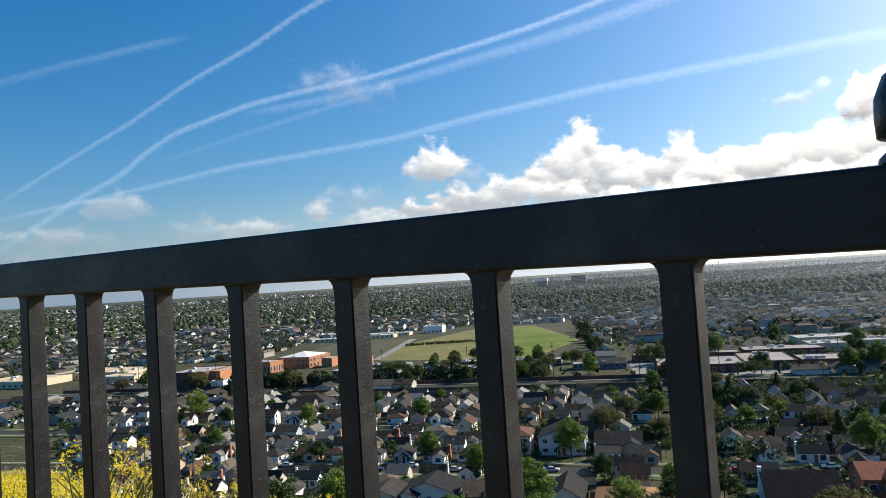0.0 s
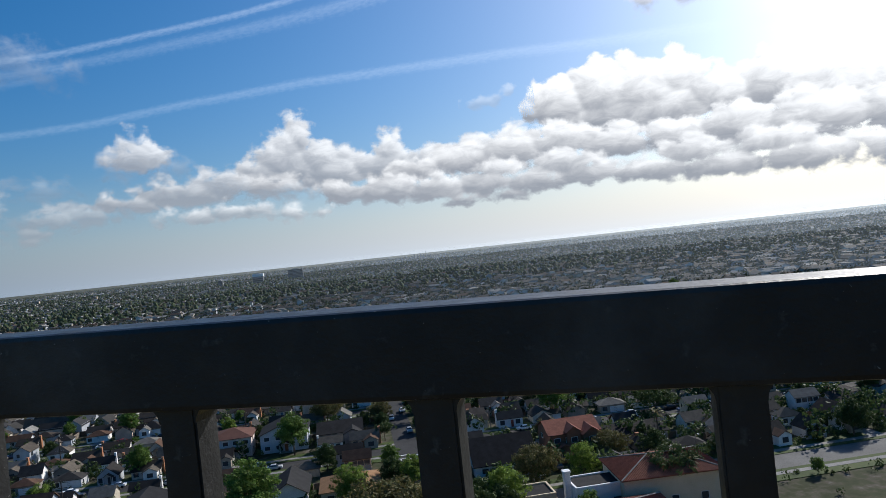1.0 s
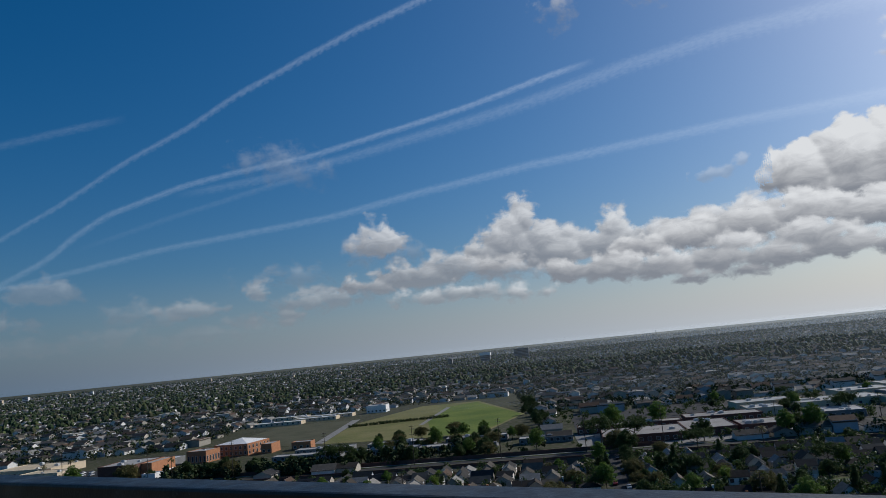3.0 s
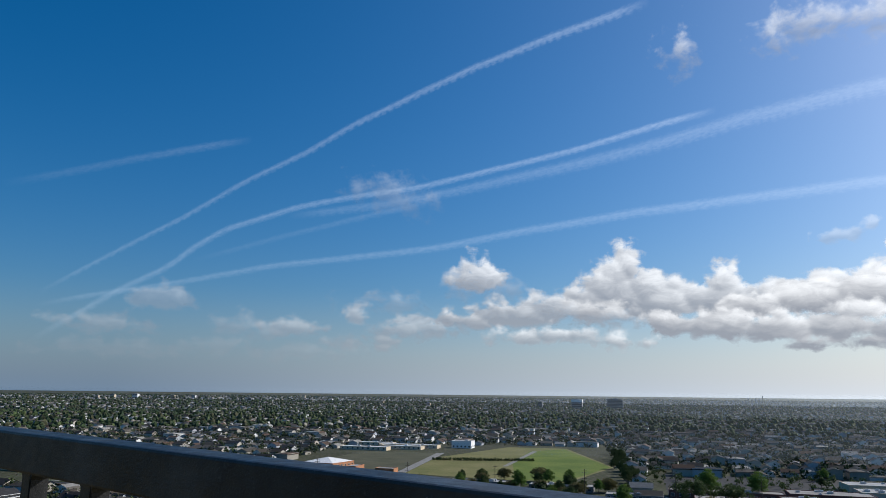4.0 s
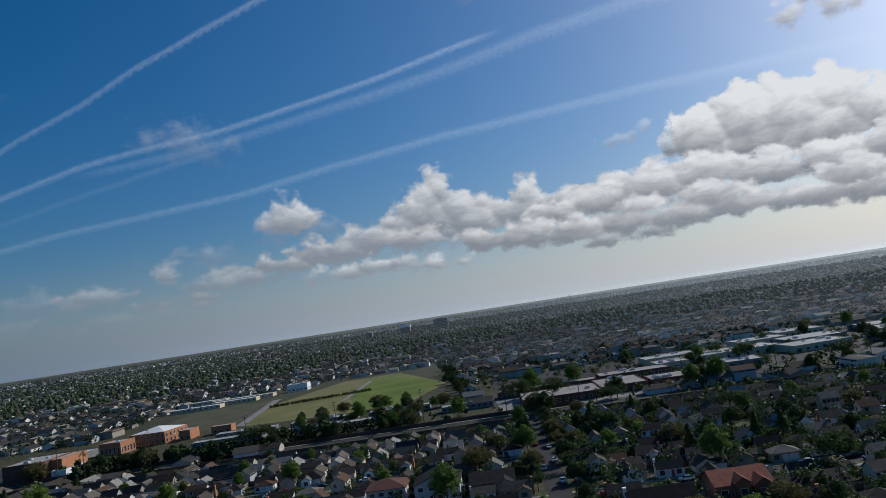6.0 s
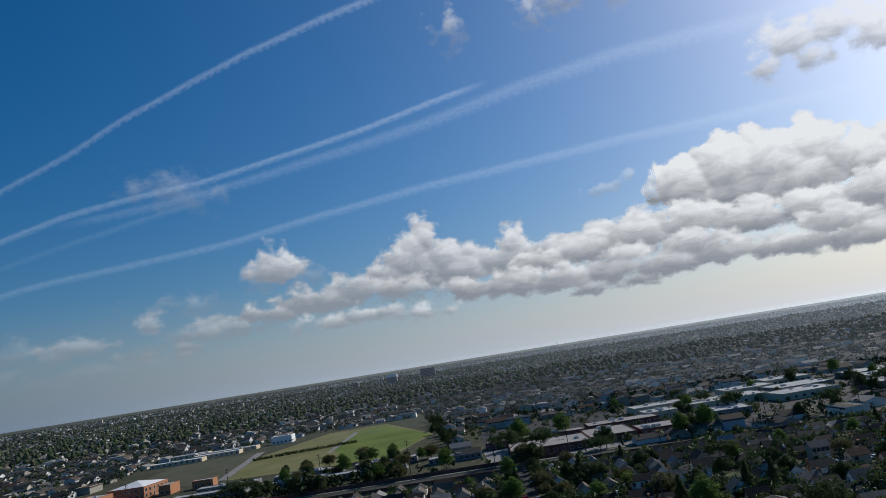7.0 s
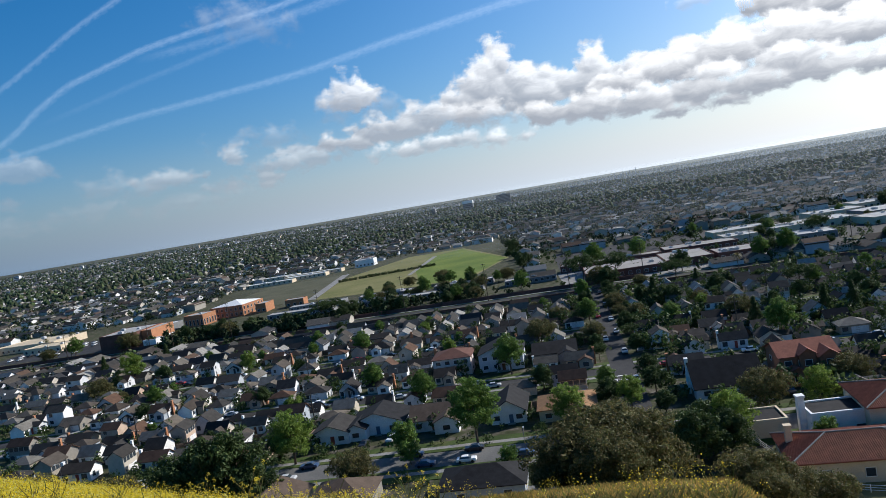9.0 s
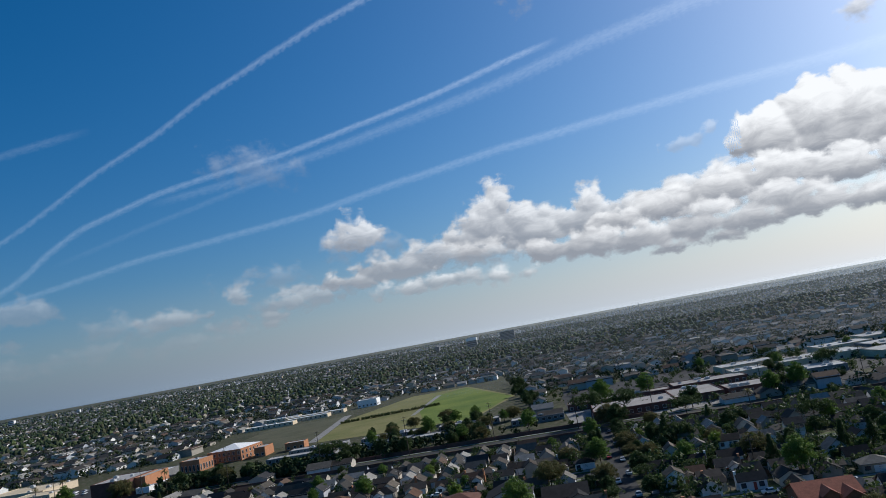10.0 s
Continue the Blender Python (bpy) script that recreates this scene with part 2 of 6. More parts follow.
def fence_paint():
    """Black enamel gone chalky: faded blotches, drips, pits and bare chips."""
    m, n, l, b = material("black_enamel", 0.5)
    b.inputs["Specular IOR Level"].default_value = 0.32
    big, mid, fine = noise_tex(n, l, 11, 6), noise_tex(n, l, 75, 5), noise_tex(n, l, 420, 3)
    c = ramp(n, ((0.32, (0.006, 0.0065, 0.008)), (0.5, (0.016, 0.0165, 0.018)), (0.68, (0.045, 0.045, 0.045))))
    l.new(big.outputs["Fac"], c.inputs["Fac"])
    s = ramp(n, ((0.62, (0, 0, 0)), (0.72, (1, 1, 1))))
    l.new(mid.outputs["Fac"], s.inputs["Fac"])
    worn = mix_color(n, l, s.outputs["Color"], c.outputs["Color"], (0.055, 0.054, 0.052))
    k = ramp(n, ((0.70, (0, 0, 0)), (0.74, (1, 1, 1))))
    l.new(fine.outputs["Fac"], k.inputs["Fac"])
    l.new(mix_color(n, l, k.outputs["Color"], worn, (0.18, 0.175, 0.165)), b.inputs["Base Color"])
    r = ramp(n, ((0.3, (0.33, 0.33, 0.33)), (0.7, (0.52, 0.52, 0.52))))
    l.new(mid.outputs["Fac"], r.inputs["Fac"])
    l.new(r.outputs["Color"], b.inputs["Roughness"])
    add = n.new("ShaderNodeMath")
    add.operation = "ADD"
    l.new(mid.outputs["Fac"], add.inputs[0])
    l.new(fine.outputs["Fac"], add.inputs[1])
    bump(n, l, b, add.outputs[0], 0.55, 0.0007)
    return m


ENAMEL = fence_paint()


def ground_material():
    """Dry hillside grass above, mottled lots, lawns and soil on the plain."""
    m, n, l, b = material("ground_soil", 0.95)
    b.inputs["Specular IOR Level"].default_value = 0.1
    big, small, fine = noise_tex(n, l, 0.025, 6, "World"), noise_tex(n, l, 0.3, 5, "World"), noise_tex(n, l, 6, 4, "World")
    plain = ramp(n, ((0.3, (0.03, 0.04, 0.016)), (0.48, (0.05, 0.055, 0.026)), (0.6, (0.085, 0.075, 0.055)), (0.75, (0.17, 0.16, 0.14))))
    l.new(small.outputs["Fac"], plain.inputs["Fac"])
    hill = ramp(n, ((0.3, (0.11, 0.095, 0.035)), (0.5, (0.20, 0.155, 0.06)), (0.7, (0.28, 0.20, 0.085))))
    l.new(small.outputs["Fac"], hill.inputs["Fac"])
    geo = n.new("ShaderNodeNewGeometry")
    sep = n.new("ShaderNodeSeparateXYZ")
    l.new(geo.outputs["Position"], sep.inputs[0])
    far = n.new("ShaderNodeVectorMath")
    far.operation = "LENGTH"
    l.new(geo.outputs["Position"], far.inputs[0])
    near = n.new("ShaderNodeMath")
    near.operation = "LESS_THAN"
    near.inputs[1].default_value = 128.0
    l.new(far.outputs["Value"], near.inputs[0])
    c = mix_color(n, l, near.outputs[0], plain.outputs["Color"], hill.outputs["Color"])
    g = ramp(n, ((0.3, (0.75, 0.75, 0.75)), (0.7, (1.2, 1.2, 1.2))))
    l.new(big.outputs["Fac"], g.inputs["Fac"])
    l.new(mix_color(n, l, 1.0, c, g.outputs["Color"], "MULTIPLY"), b.inputs["Base Color"])
    bump(n, l, b, fine.outputs["Fac"], 0.6, 0.05)
    return m


GROUND = ground_material()


def math_node(n, l, op, a, b, c=None):
    m = n.new("ShaderNodeMath")
    m.operation = op
    for socket, value in zip(m.inputs, (a, b, c)):
        if hasattr(value, "links"):
            l.new(value, socket)
        elif value is not None:
            socket.default_value = value
    return m.outputs[0]


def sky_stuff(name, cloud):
    """Glowing sheets far up, cloud shading painted in; clear where thin; billows from noise."""
    m = bpy.data.materials.new(name)
    m.use_nodes = True
    n, l = m.node_tree.nodes, m.node_tree.links
    n.remove(n["Principled BSDF"])
    field = {}
    for key in ("place", "amount", "height", "thickness", "softness"):
        field[key] = n.new("ShaderNodeAttribute")
        field[key].attribute_name = key

    def billows(scale, detail, stretch, rough, bend=0.0):
        mp = n.new("ShaderNodeMapping")
        mp.inputs["Scale"].default_value = stretch
        l.new(field["place"].outputs["Vector"], mp.inputs["Vector"])
        t = n.new("ShaderNodeTexNoise")
        for key, value in (("Scale", scale), ("Detail", detail), ("Roughness", rough), ("Distortion", bend)):
            t.inputs[key].default_value = value
        l.new(mp.outputs["Vector"], t.inputs["Vector"])
        return t.outputs["Fac"]

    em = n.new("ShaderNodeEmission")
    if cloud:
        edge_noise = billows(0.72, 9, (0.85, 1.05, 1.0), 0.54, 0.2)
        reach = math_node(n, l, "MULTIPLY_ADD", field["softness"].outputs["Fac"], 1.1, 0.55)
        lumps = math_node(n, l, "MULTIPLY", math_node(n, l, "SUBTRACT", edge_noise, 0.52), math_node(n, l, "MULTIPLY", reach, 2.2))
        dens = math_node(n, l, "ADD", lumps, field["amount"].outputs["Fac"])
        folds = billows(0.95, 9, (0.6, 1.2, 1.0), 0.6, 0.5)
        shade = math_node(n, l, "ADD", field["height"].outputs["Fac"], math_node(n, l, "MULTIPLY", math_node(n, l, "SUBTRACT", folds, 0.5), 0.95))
        # the ramp's greys and whites stand in for shaded and sunlit cloud
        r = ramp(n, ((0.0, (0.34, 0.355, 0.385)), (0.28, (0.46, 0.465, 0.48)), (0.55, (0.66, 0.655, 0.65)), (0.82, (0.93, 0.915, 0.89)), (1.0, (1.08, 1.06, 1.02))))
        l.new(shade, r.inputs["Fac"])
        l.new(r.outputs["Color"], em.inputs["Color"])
    else:
        streaks = billows(2.6, 6, (0.75, 1.0, 1.0), 0.65)
        dens = math_node(n, l, "ADD", math_node(n, l, "MULTIPLY", math_node(n, l, "SUBTRACT", streaks, 0.5), 1.0), field["amount"].outputs["Fac"])
        em.inputs["Color"].default_value, em.inputs["Strength"].default_value = (0.74, 0.84, 0.97, 1), 1.25
    edge = n.new("ShaderNodeMapRange")
    edge.interpolation_type = "SMOOTHSTEP"
    l.new(field["softness"].outputs["Fac"], edge.inputs["From Max"])
    l.new(dens, edge.inputs["Value"])
    amount = math_node(n, l, "MULTIPLY", edge.outputs["Result"], field["thickness"].outputs["Fac"])
    clear, mix = n.new("ShaderNodeBsdfTransparent"), n.new("ShaderNodeMixShader")
    l.new(amount, mix.inputs["Fac"])
    l.new(clear.outputs[0], mix.inputs[1])
    l.new(em.outputs[0], mix.inputs[2])
    l.new(mix.outputs[0], n["Material Output"].inputs["Surface"])
    return m


CLOUD = sky_stuff("cloud_painted_shading", True)
TRAIL = sky_stuff("glowing_trail", False)


def painted_haze_material():
    """Painted haze: a sheet that glows low over the horizon, whiter towards the sun."""
    m = bpy.data.materials.new("painted_low_haze")
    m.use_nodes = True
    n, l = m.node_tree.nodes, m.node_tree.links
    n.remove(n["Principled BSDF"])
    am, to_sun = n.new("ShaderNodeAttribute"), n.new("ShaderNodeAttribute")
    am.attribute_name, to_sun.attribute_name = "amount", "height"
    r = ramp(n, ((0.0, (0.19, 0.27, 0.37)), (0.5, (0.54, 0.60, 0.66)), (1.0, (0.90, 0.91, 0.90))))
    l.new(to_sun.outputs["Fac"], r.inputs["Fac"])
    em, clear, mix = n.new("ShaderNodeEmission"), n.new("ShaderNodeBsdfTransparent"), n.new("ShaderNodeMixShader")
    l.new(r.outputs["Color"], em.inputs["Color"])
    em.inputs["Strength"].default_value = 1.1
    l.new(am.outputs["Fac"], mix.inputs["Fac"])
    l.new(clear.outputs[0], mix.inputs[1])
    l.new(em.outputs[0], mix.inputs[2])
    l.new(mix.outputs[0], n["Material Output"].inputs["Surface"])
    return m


PAINTED_HAZE = painted_haze_material()


# ---- builders ----
def part(name, bm, mat, parent=None, label=""):
    me = bpy.data.meshes.new(name)
    bm.to_mesh(me)
    bm.free()
    return part_mesh(name, me, mat, parent, label)


def part_mesh(name, me, mat, parent=None, label=""):
    ob = new(name, me)
    if mat and not me.materials:
        me.materials.append(mat)
    if parent:
        ob.parent = parent
    if label:
        ob["label"] = label
    return ob


def thing(name, m, label, category, group="", kind=""):
    ob = new(name)
    ob.matrix_basis = m
    return tagged(ob, label, category, group, kind)


def box(bm, x0, y0, z0, x1, y1, z1):
    v = [bm.verts.new(p) for p in ((x0, y0, z0), (x1, y0, z0), (x1, y1, z0), (x0, y1, z0), (x0, y0, z1), (x1, y0, z1), (x1, y1, z1), (x0, y1, z1))]
    for f in ((3, 2, 1, 0), (4, 5, 6, 7), (0, 1, 5, 4), (1, 2, 6, 5), (2, 3, 7, 6), (3, 0, 4, 7)):
        bm.faces.new([v[i] for i in f])
    return v


def boxed(*spans):
    bm = bmesh.new()
    for s in spans:
        box(bm, *s)
    return bm


def tube(bm, points, radii, sides=7):
    """A tapered tube through the points."""
    rings = []
    for i, p in enumerate(points):
        d = (Vector(points[min(i + 1, len(points) - 1)]) - Vector(points[max(i - 1, 0)])).normalized()
        q = d.to_track_quat("Z", "Y")
        rings.append([bm.verts.new(Vector(p) + q @ Vector((radii[i] * math.cos(a), radii[i] * math.sin(a), 0)))
                      for a in (2 * math.pi * k / sides for k in range(sides))])
    for r0, r1 in zip(rings, rings[1:]):
        for k in range(sides):
            bm.faces.new((r0[k], r0[(k + 1) % sides], r1[(k + 1) % sides], r1[k]))
    bm.faces.new(rings[0][::-1])
    bm.faces.new(rings[-1])


def mesh_np(name, verts, faces, mats=(), index=None, smooth=False):
    """A mesh from arrays: verts (n, 3) and faces (m, k)."""
    me = bpy.data.meshes.new(name)
    n, (m, k) = len(verts), faces.shape
    me.vertices.add(n)
    me.vertices.foreach_set("co", np.ascontiguousarray(verts, dtype=np.float32).ravel())
    me.loops.add(m * k)
    me.loops.foreach_set("vertex_index", np.ascontiguousarray(faces, dtype=np.int32).ravel())
    me.polygons.add(m)
    me.polygons.foreach_set("loop_start", np.arange(0, m * k, k, dtype=np.int32))
    for mt in mats:
        me.materials.append(mt)
    if index is not None:
        me.polygons.foreach_set("material_index", np.asarray(index, dtype=np.int32))
    me.polygons.foreach_set("use_smooth", np.full(m, smooth, dtype=bool))
    me.update(calc_edges=True)
    return me


rng = np.random.default_rng(7)
GRID = radians(-6.0)
K = 1.25   # the plan below is drawn in units of 1.25 m
GU = Vector((math.cos(GRID), math.sin(GRID), 0))
GV = Vector((-math.sin(GRID), math.cos(GRID), 0))


def street(u, v, z=0.0):
    """A place on the street grid, in metres along it and away from the hill."""
    return GU * (u * K) + GV * (v * K) + Vector((0, 0, z))


def to_grid(x, y):
    p = Vector((x, y, 0))
    return p.dot(GU), p.dot(GV)


# ---- the ground: hill, brow, plain and rise to the horizon ----
BROW_AZ = (-180, -110, -75, -40, -30, -20, -7, 2, 16, 20, 30, 60, 95, 140, 180)
BROW_TAN = (0.0, 0.0, 0.08, 0.185, 0.268, 0.352, 0.388, 0.396, 0.40, 0.46, 0.52, 0.45, 0.1, 0.0, 0.0)


NEAR_R, FAR_L = 1500.0, 3260.0   # past NEAR_R the plain is a model that shrinks with its distance, so that 60 km end 4.7 km away


def far_place(d):
    """Where the model stands for a true distance d."""
    q = np.maximum(np.asarray(d, float) - NEAR_R, 0)
    return np.where(q > 0, NEAR_R + FAR_L * q / (q + FAR_L), d)


def far_scale(r):
    """How much smaller than life the model is at the radius r."""
    r = np.asarray(r, float)
    q = np.clip(r - NEAR_R, 0, FAR_L * 0.995)
    return np.where(q > 0, r / (NEAR_R + q * FAR_L / (FAR_L - q)), 1.0)


def shrink(x, y):
    """Moves true places on the plain into the model and gives their scale."""
    d = np.hypot(x, y)
    r = far_place(d)
    k = r / d
    return x * k, y * k, far_scale(r)


def ground_z(x, y):
    x, y = np.asarray(x, float), np.asarray(y, float)
    r, az = np.hypot(x, y), np.degrees(np.arctan2(x, y))
    t = np.interp(az, BROW_AZ, BROW_TAN)
    brow, foot = 35.0, 116.0
    z0 = EYE - 1.09
    at_brow = z0 - np.maximum(brow - 1.2, 0) * t
    hill = np.where(r < brow, z0 - np.maximum(r - 1.2, 0) * t, at_brow * (1 - np.clip((r - brow) / (foot - brow), 0, 1)))
    # the brow is rounded
    hill = hill - 0.5 * np.exp(-((r - brow) / 6.0) ** 2)
    hill = np.where(r < foot, np.maximum(hill, 0), 0)
    return hill + EYE * (1 - far_scale(r))


def build_ground():
    rs = np.concatenate([np.linspace(0.4, 40, 80), np.linspace(41, 100, 60), np.geomspace(105, 3600, 70), np.linspace(3640, 4735, 40)])
    az = np.radians(np.concatenate([np.arange(-60, 60, 0.75), np.arange(60, 300, 6)]))
    R, A = np.meshgrid(rs, az, indexing="ij")
    X, Y = R * np.sin(A), R * np.cos(A)
    wob = np.where((R < 96) & (R > 2), 0.12 * np.sin(X * 1.1 + 0.7 * Y) * np.sin(0.8 * Y - 0.5 * X), 0)
    Z = ground_z(X, Y) + wob * (ground_z(X, Y) > 0.5)
    n, k = R.shape
    verts = np.stack([X, Y, Z], -1).reshape(-1, 3)
    i, j = np.meshgrid(np.arange(n - 1), np.arange(k), indexing="ij")
    j2 = (j + 1) % k
    faces = np.stack([i * k + j, i * k + j2, (i + 1) * k + j2, (i + 1) * k + j], -1).reshape(-1, 4)[:, ::-1]
    ob = new("ground", mesh_np("ground", verts, faces, [GROUND], smooth=True))
    bm = bmesh.new()
    bm.from_mesh(ob.data)
    bmesh.ops.contextual_create(bm, geom=[v for v in bm.verts[:k]] + [ed for ed in bm.edges if ed.verts[0].index < k and ed.verts[1].index < k])
    bm.to_mesh(ob.data)
    bm.free()
    tagged(ob, "dry grassy hillside falling to a flat suburban plain", "ground", kind="structure")


build_ground()


def slab(name, corners, z0, z1, mat, label, category, k_=K):
    """A flat slab of ground cover with real thickness, over the given outline."""
    bm = bmesh.new()
    lo = [bm.verts.new((p[0] * k_, p[1] * k_, z0)) for p in corners]
    hi = [bm.verts.new((p[0] * k_, p[1] * k_, z1)) for p in corners]
    k = len(corners)
    bm.faces.new(hi)
    bm.faces.new(lo[::-1])
    for i in range(k):
        bm.faces.new((lo[i], lo[(i + 1) % k], hi[(i + 1) % k], hi[i]))
    bmesh.ops.recalc_face_normals(bm, faces=bm.faces)
    return tagged(part(name, bm, mat), label, category, kind="structure")


def strip(name, u0, u1, v0, v1, z1, mat, label, category):
    return slab(name, [street(u0, v0), street(u1, v0), street(u1, v1), street(u0, v1)], -0.3, z1, mat, label, category, 1.0)


CROSS_U, CROSS_HALF = 9.0, 2.7
ROADS = ((120.0, 3.6), (164.0, 2.8), (210.0, 2.7), (290.0, 7.0))
for v, half in ROADS:
    w = 140 + v * 0.55
    strip("road", -w, w, v - half, v + half, 0.05, PALE_ASPHALT if v == 120.0 else ASPHALT, "worn pale asphalt residential street" if v == 120.0 else "worn dark asphalt residential street", "road")
    for s in (-1, 1):
        for u0, u1 in ((-w, CROSS_U - CROSS_HALF), (CROSS_U + CROSS_HALF, w)):
            a0, a1 = sorted((v + s * (half + 1.3), v + s * (half + 2.7)))
            strip("pavement", u0, u1, a0, a1, 0.17, CONCRETE, "pale concrete pavement with a kerb", "pavement")
            a0, a1 = sorted((v + s * (half + 0.004), v + s * (half + 1.3)))
            strip("verge", u0, u1, a0, a1, 0.15, LAWN, "strip of mown grass between kerb and pavement", "lawn")
            if v < 250:
                a0, a1 = sorted((v + s * (half + 2.7), v + s * (half + 5.2)))
                strip("front_lawn", u0, u1, a0, a1, 0.13, LAWN, "row of green and dry front lawns", "lawn")
strip("road", CROSS_U - CROSS_HALF, CROSS_U + CROSS_HALF, 124.3, 281.3, 0.055, ASPHALT, "dark asphalt cross street running downhill", "road")
for u0, u1, v in ((-280, CROSS_U - 4, 280.6), (CROSS_U + 4, 280, 280.6), (-280, 30, 301.5)):
    strip("boundary_wall", u0, u1, v, v + 0.25, 1.9, DARK_AND_SHADED_BRICK, "long dark block wall along the wide road", "wall")
strip("median", -300, 300, 289.2, 290.8, 0.2, DIRT, "narrow dirt median along the wide road", "median")

# the sports field and its surroundings
slab("sports_field", [(-104, 412), (-52, 398), (-14, 388), (14, 484), (-20, 640), (-70, 640), (-108, 520)], -0.3, 0.05, DRY_FIELD, "yellowish dry grass sports field", "field")
slab("turf_field", [(-40, 402), (-15, 394), (12, 484), (-22, 632), (-48, 600), (-52, 500)], -0.3, 0.09, FIELD, "bright green mown turf field", "field")
slab("running_track", [(-180, 430), (-112, 416), (-112, 560), (-175, 560)], -0.3, 0.06, DIRT, "brown dirt running track and ball ground", "track")
slab("footpath", [(-110, 418), (-104.5, 415), (-110, 560), (-116, 560)], -0.3, 0.11, CONCRETE, "pale concrete path beside the field", "path")
slab("footpath", [(-55, 470), (-52, 470), (-42, 600), (-46, 600)], -0.3, 0.13, CONCRETE, "pale concrete path across the field", "path")
slab("parking_lot", [(-260, 345), (-172, 332), (-168, 372), (-262, 395)], -0.3, 0.06, ASPHALT, "grey asphalt parking lot with painted bays", "parking")
slab("parking_lot", [(34, 354), (118, 346), (140, 322), (285, 305), (292, 445), (40, 452)], -0.3, 0.045, ASPHALT, "dark asphalt yards between the apartment blocks", "parking")
slab("yard", [(30, 300), (125, 292), (130, 345), (32, 352)], -0.3, 0.05, CONCRETE, "pale paved school yard", "yard")


# ---- the fence ----
def build_fence():
    top = lambda s: EYE + RAIL_SLOPE * s
    basis = Matrix((ALONG, OUT, (0, 0, 1))).transposed().to_4x4()
    fence = thing("fence", basis, "black enamelled steel fence with square pickets, weathered", "fence")
    s0, s1, rh, rd, w, pitch = -9.0, 3.2, 0.0404, 0.034, 0.0196, 0.127

    def beam(z_off, h):
        bm = bmesh.new()
        v = box(bm, s0, 0, -h, s1, rd, 0)
        for q in v:
            q.co.z += top(q.co.x) + z_off
        bmesh.ops.bevel(bm, geom=bm.edges[:], offset=0.0025, segments=2, affect="EDGES", profile=0.6)
        return bm

    part("top_rail", beam(0, rh), ENAMEL, fence, "square black top rail, chipped along its edges")
    part("bottom_rail", beam(-0.93, rh), ENAMEL, fence)
    bars = {}
    for i in range(-62, 33):
        s = -0.9908 + i * pitch
        if s < s0 + 0.05 or s > s1 - 0.05 or i == POST_AT:
            continue
        if "m" not in bars:
            bm = boxed((0, 0, -0.93, w, w, -rh + 0.002))
            bmesh.ops.bevel(bm, geom=[ed for ed in bm.edges if abs(ed.verts[0].co.z - ed.verts[1].co.z) > 0.5], offset=0.0012, segments=2, affect="EDGES")
            # weld fillet under the rail: a concave bead on either side
            for sx in (-1, 1):
                x, q = (0 if sx < 0 else w), 0.0085
                arc = [(x + sx * q * (1 - math.cos(a)), -rh + 0.001 - q * (1 - math.sin(a))) for a in (0.0, 0.4, 0.8, 1.2, 1.57)]
                outline = [(x - sx * 0.002, -rh + 0.001)] + [(x - sx * 0.002, arc[0][1])] + arc
                f0 = [bm.verts.new((px, 0.0005, pz)) for px, pz in outline]
                f1 = [bm.verts.new((px, w - 0.0005, pz)) for px, pz in outline]
                bm.faces.new(f0)
                bm.faces.new(f1[::-1])
                for k in range(len(outline)):
                    k2 = (k + 1) % len(outline)
                    bm.faces.new((f0[k2], f0[k], f1[k], f1[k2]))
            bmesh.ops.recalc_face_normals(bm, faces=bm.faces)
            ob = part("picket", bm, ENAMEL, fence)
            bars["m"] = ob.data
        else:
            ob = part_mesh("picket", bars["m"], None, fence)
        ob.location = (s, 0.0075, top(s))
    # posts with caps
    for s in (POST_S, POST_S - 2.54, POST_S - 5.08, POST_S - 7.62):
        bm = bmesh.new()
        h = 0.026
        box(bm, -h, -h + rd / 2, -1.2, h, h + rd / 2, 0.004)
        bmesh.ops.bevel(bm, geom=bm.edges[:], offset=0.003, segments=2, affect="EDGES")
        post = part("post", bm, ENAMEL, fence)
        post.location = (s, 0, top(s))
        bm = bmesh.new()
        prof = ((0.0315, 0.001), (0.031, 0.004), (0.028, 0.007), (0.0265, 0.009), (0.0265, 0.0135), (0.031, 0.0145), (0.0315, 0.024), (0.031, 0.034), (0.027, 0.044), (0.017, 0.052), (0.002, 0.055))
        rings = [[bm.verts.new((r * math.cos(q), r * math.sin(q) + rd / 2, z)) for q in (2 * math.pi * j / 24 for j in range(24))] for r, z in prof]
        for r0, r1 in zip(rings, rings[1:]):
            for j in range(24):
                bm.faces.new((r0[j], r0[(j + 1) % 24], r1[(j + 1) % 24], r1[j])).smooth = True
        bm.faces.new(rings[-1])
        part("finial", bm, ENAMEL, post, "rounded black cast finial")


POST_S, POST_AT = 0.04, 8
build_fence()


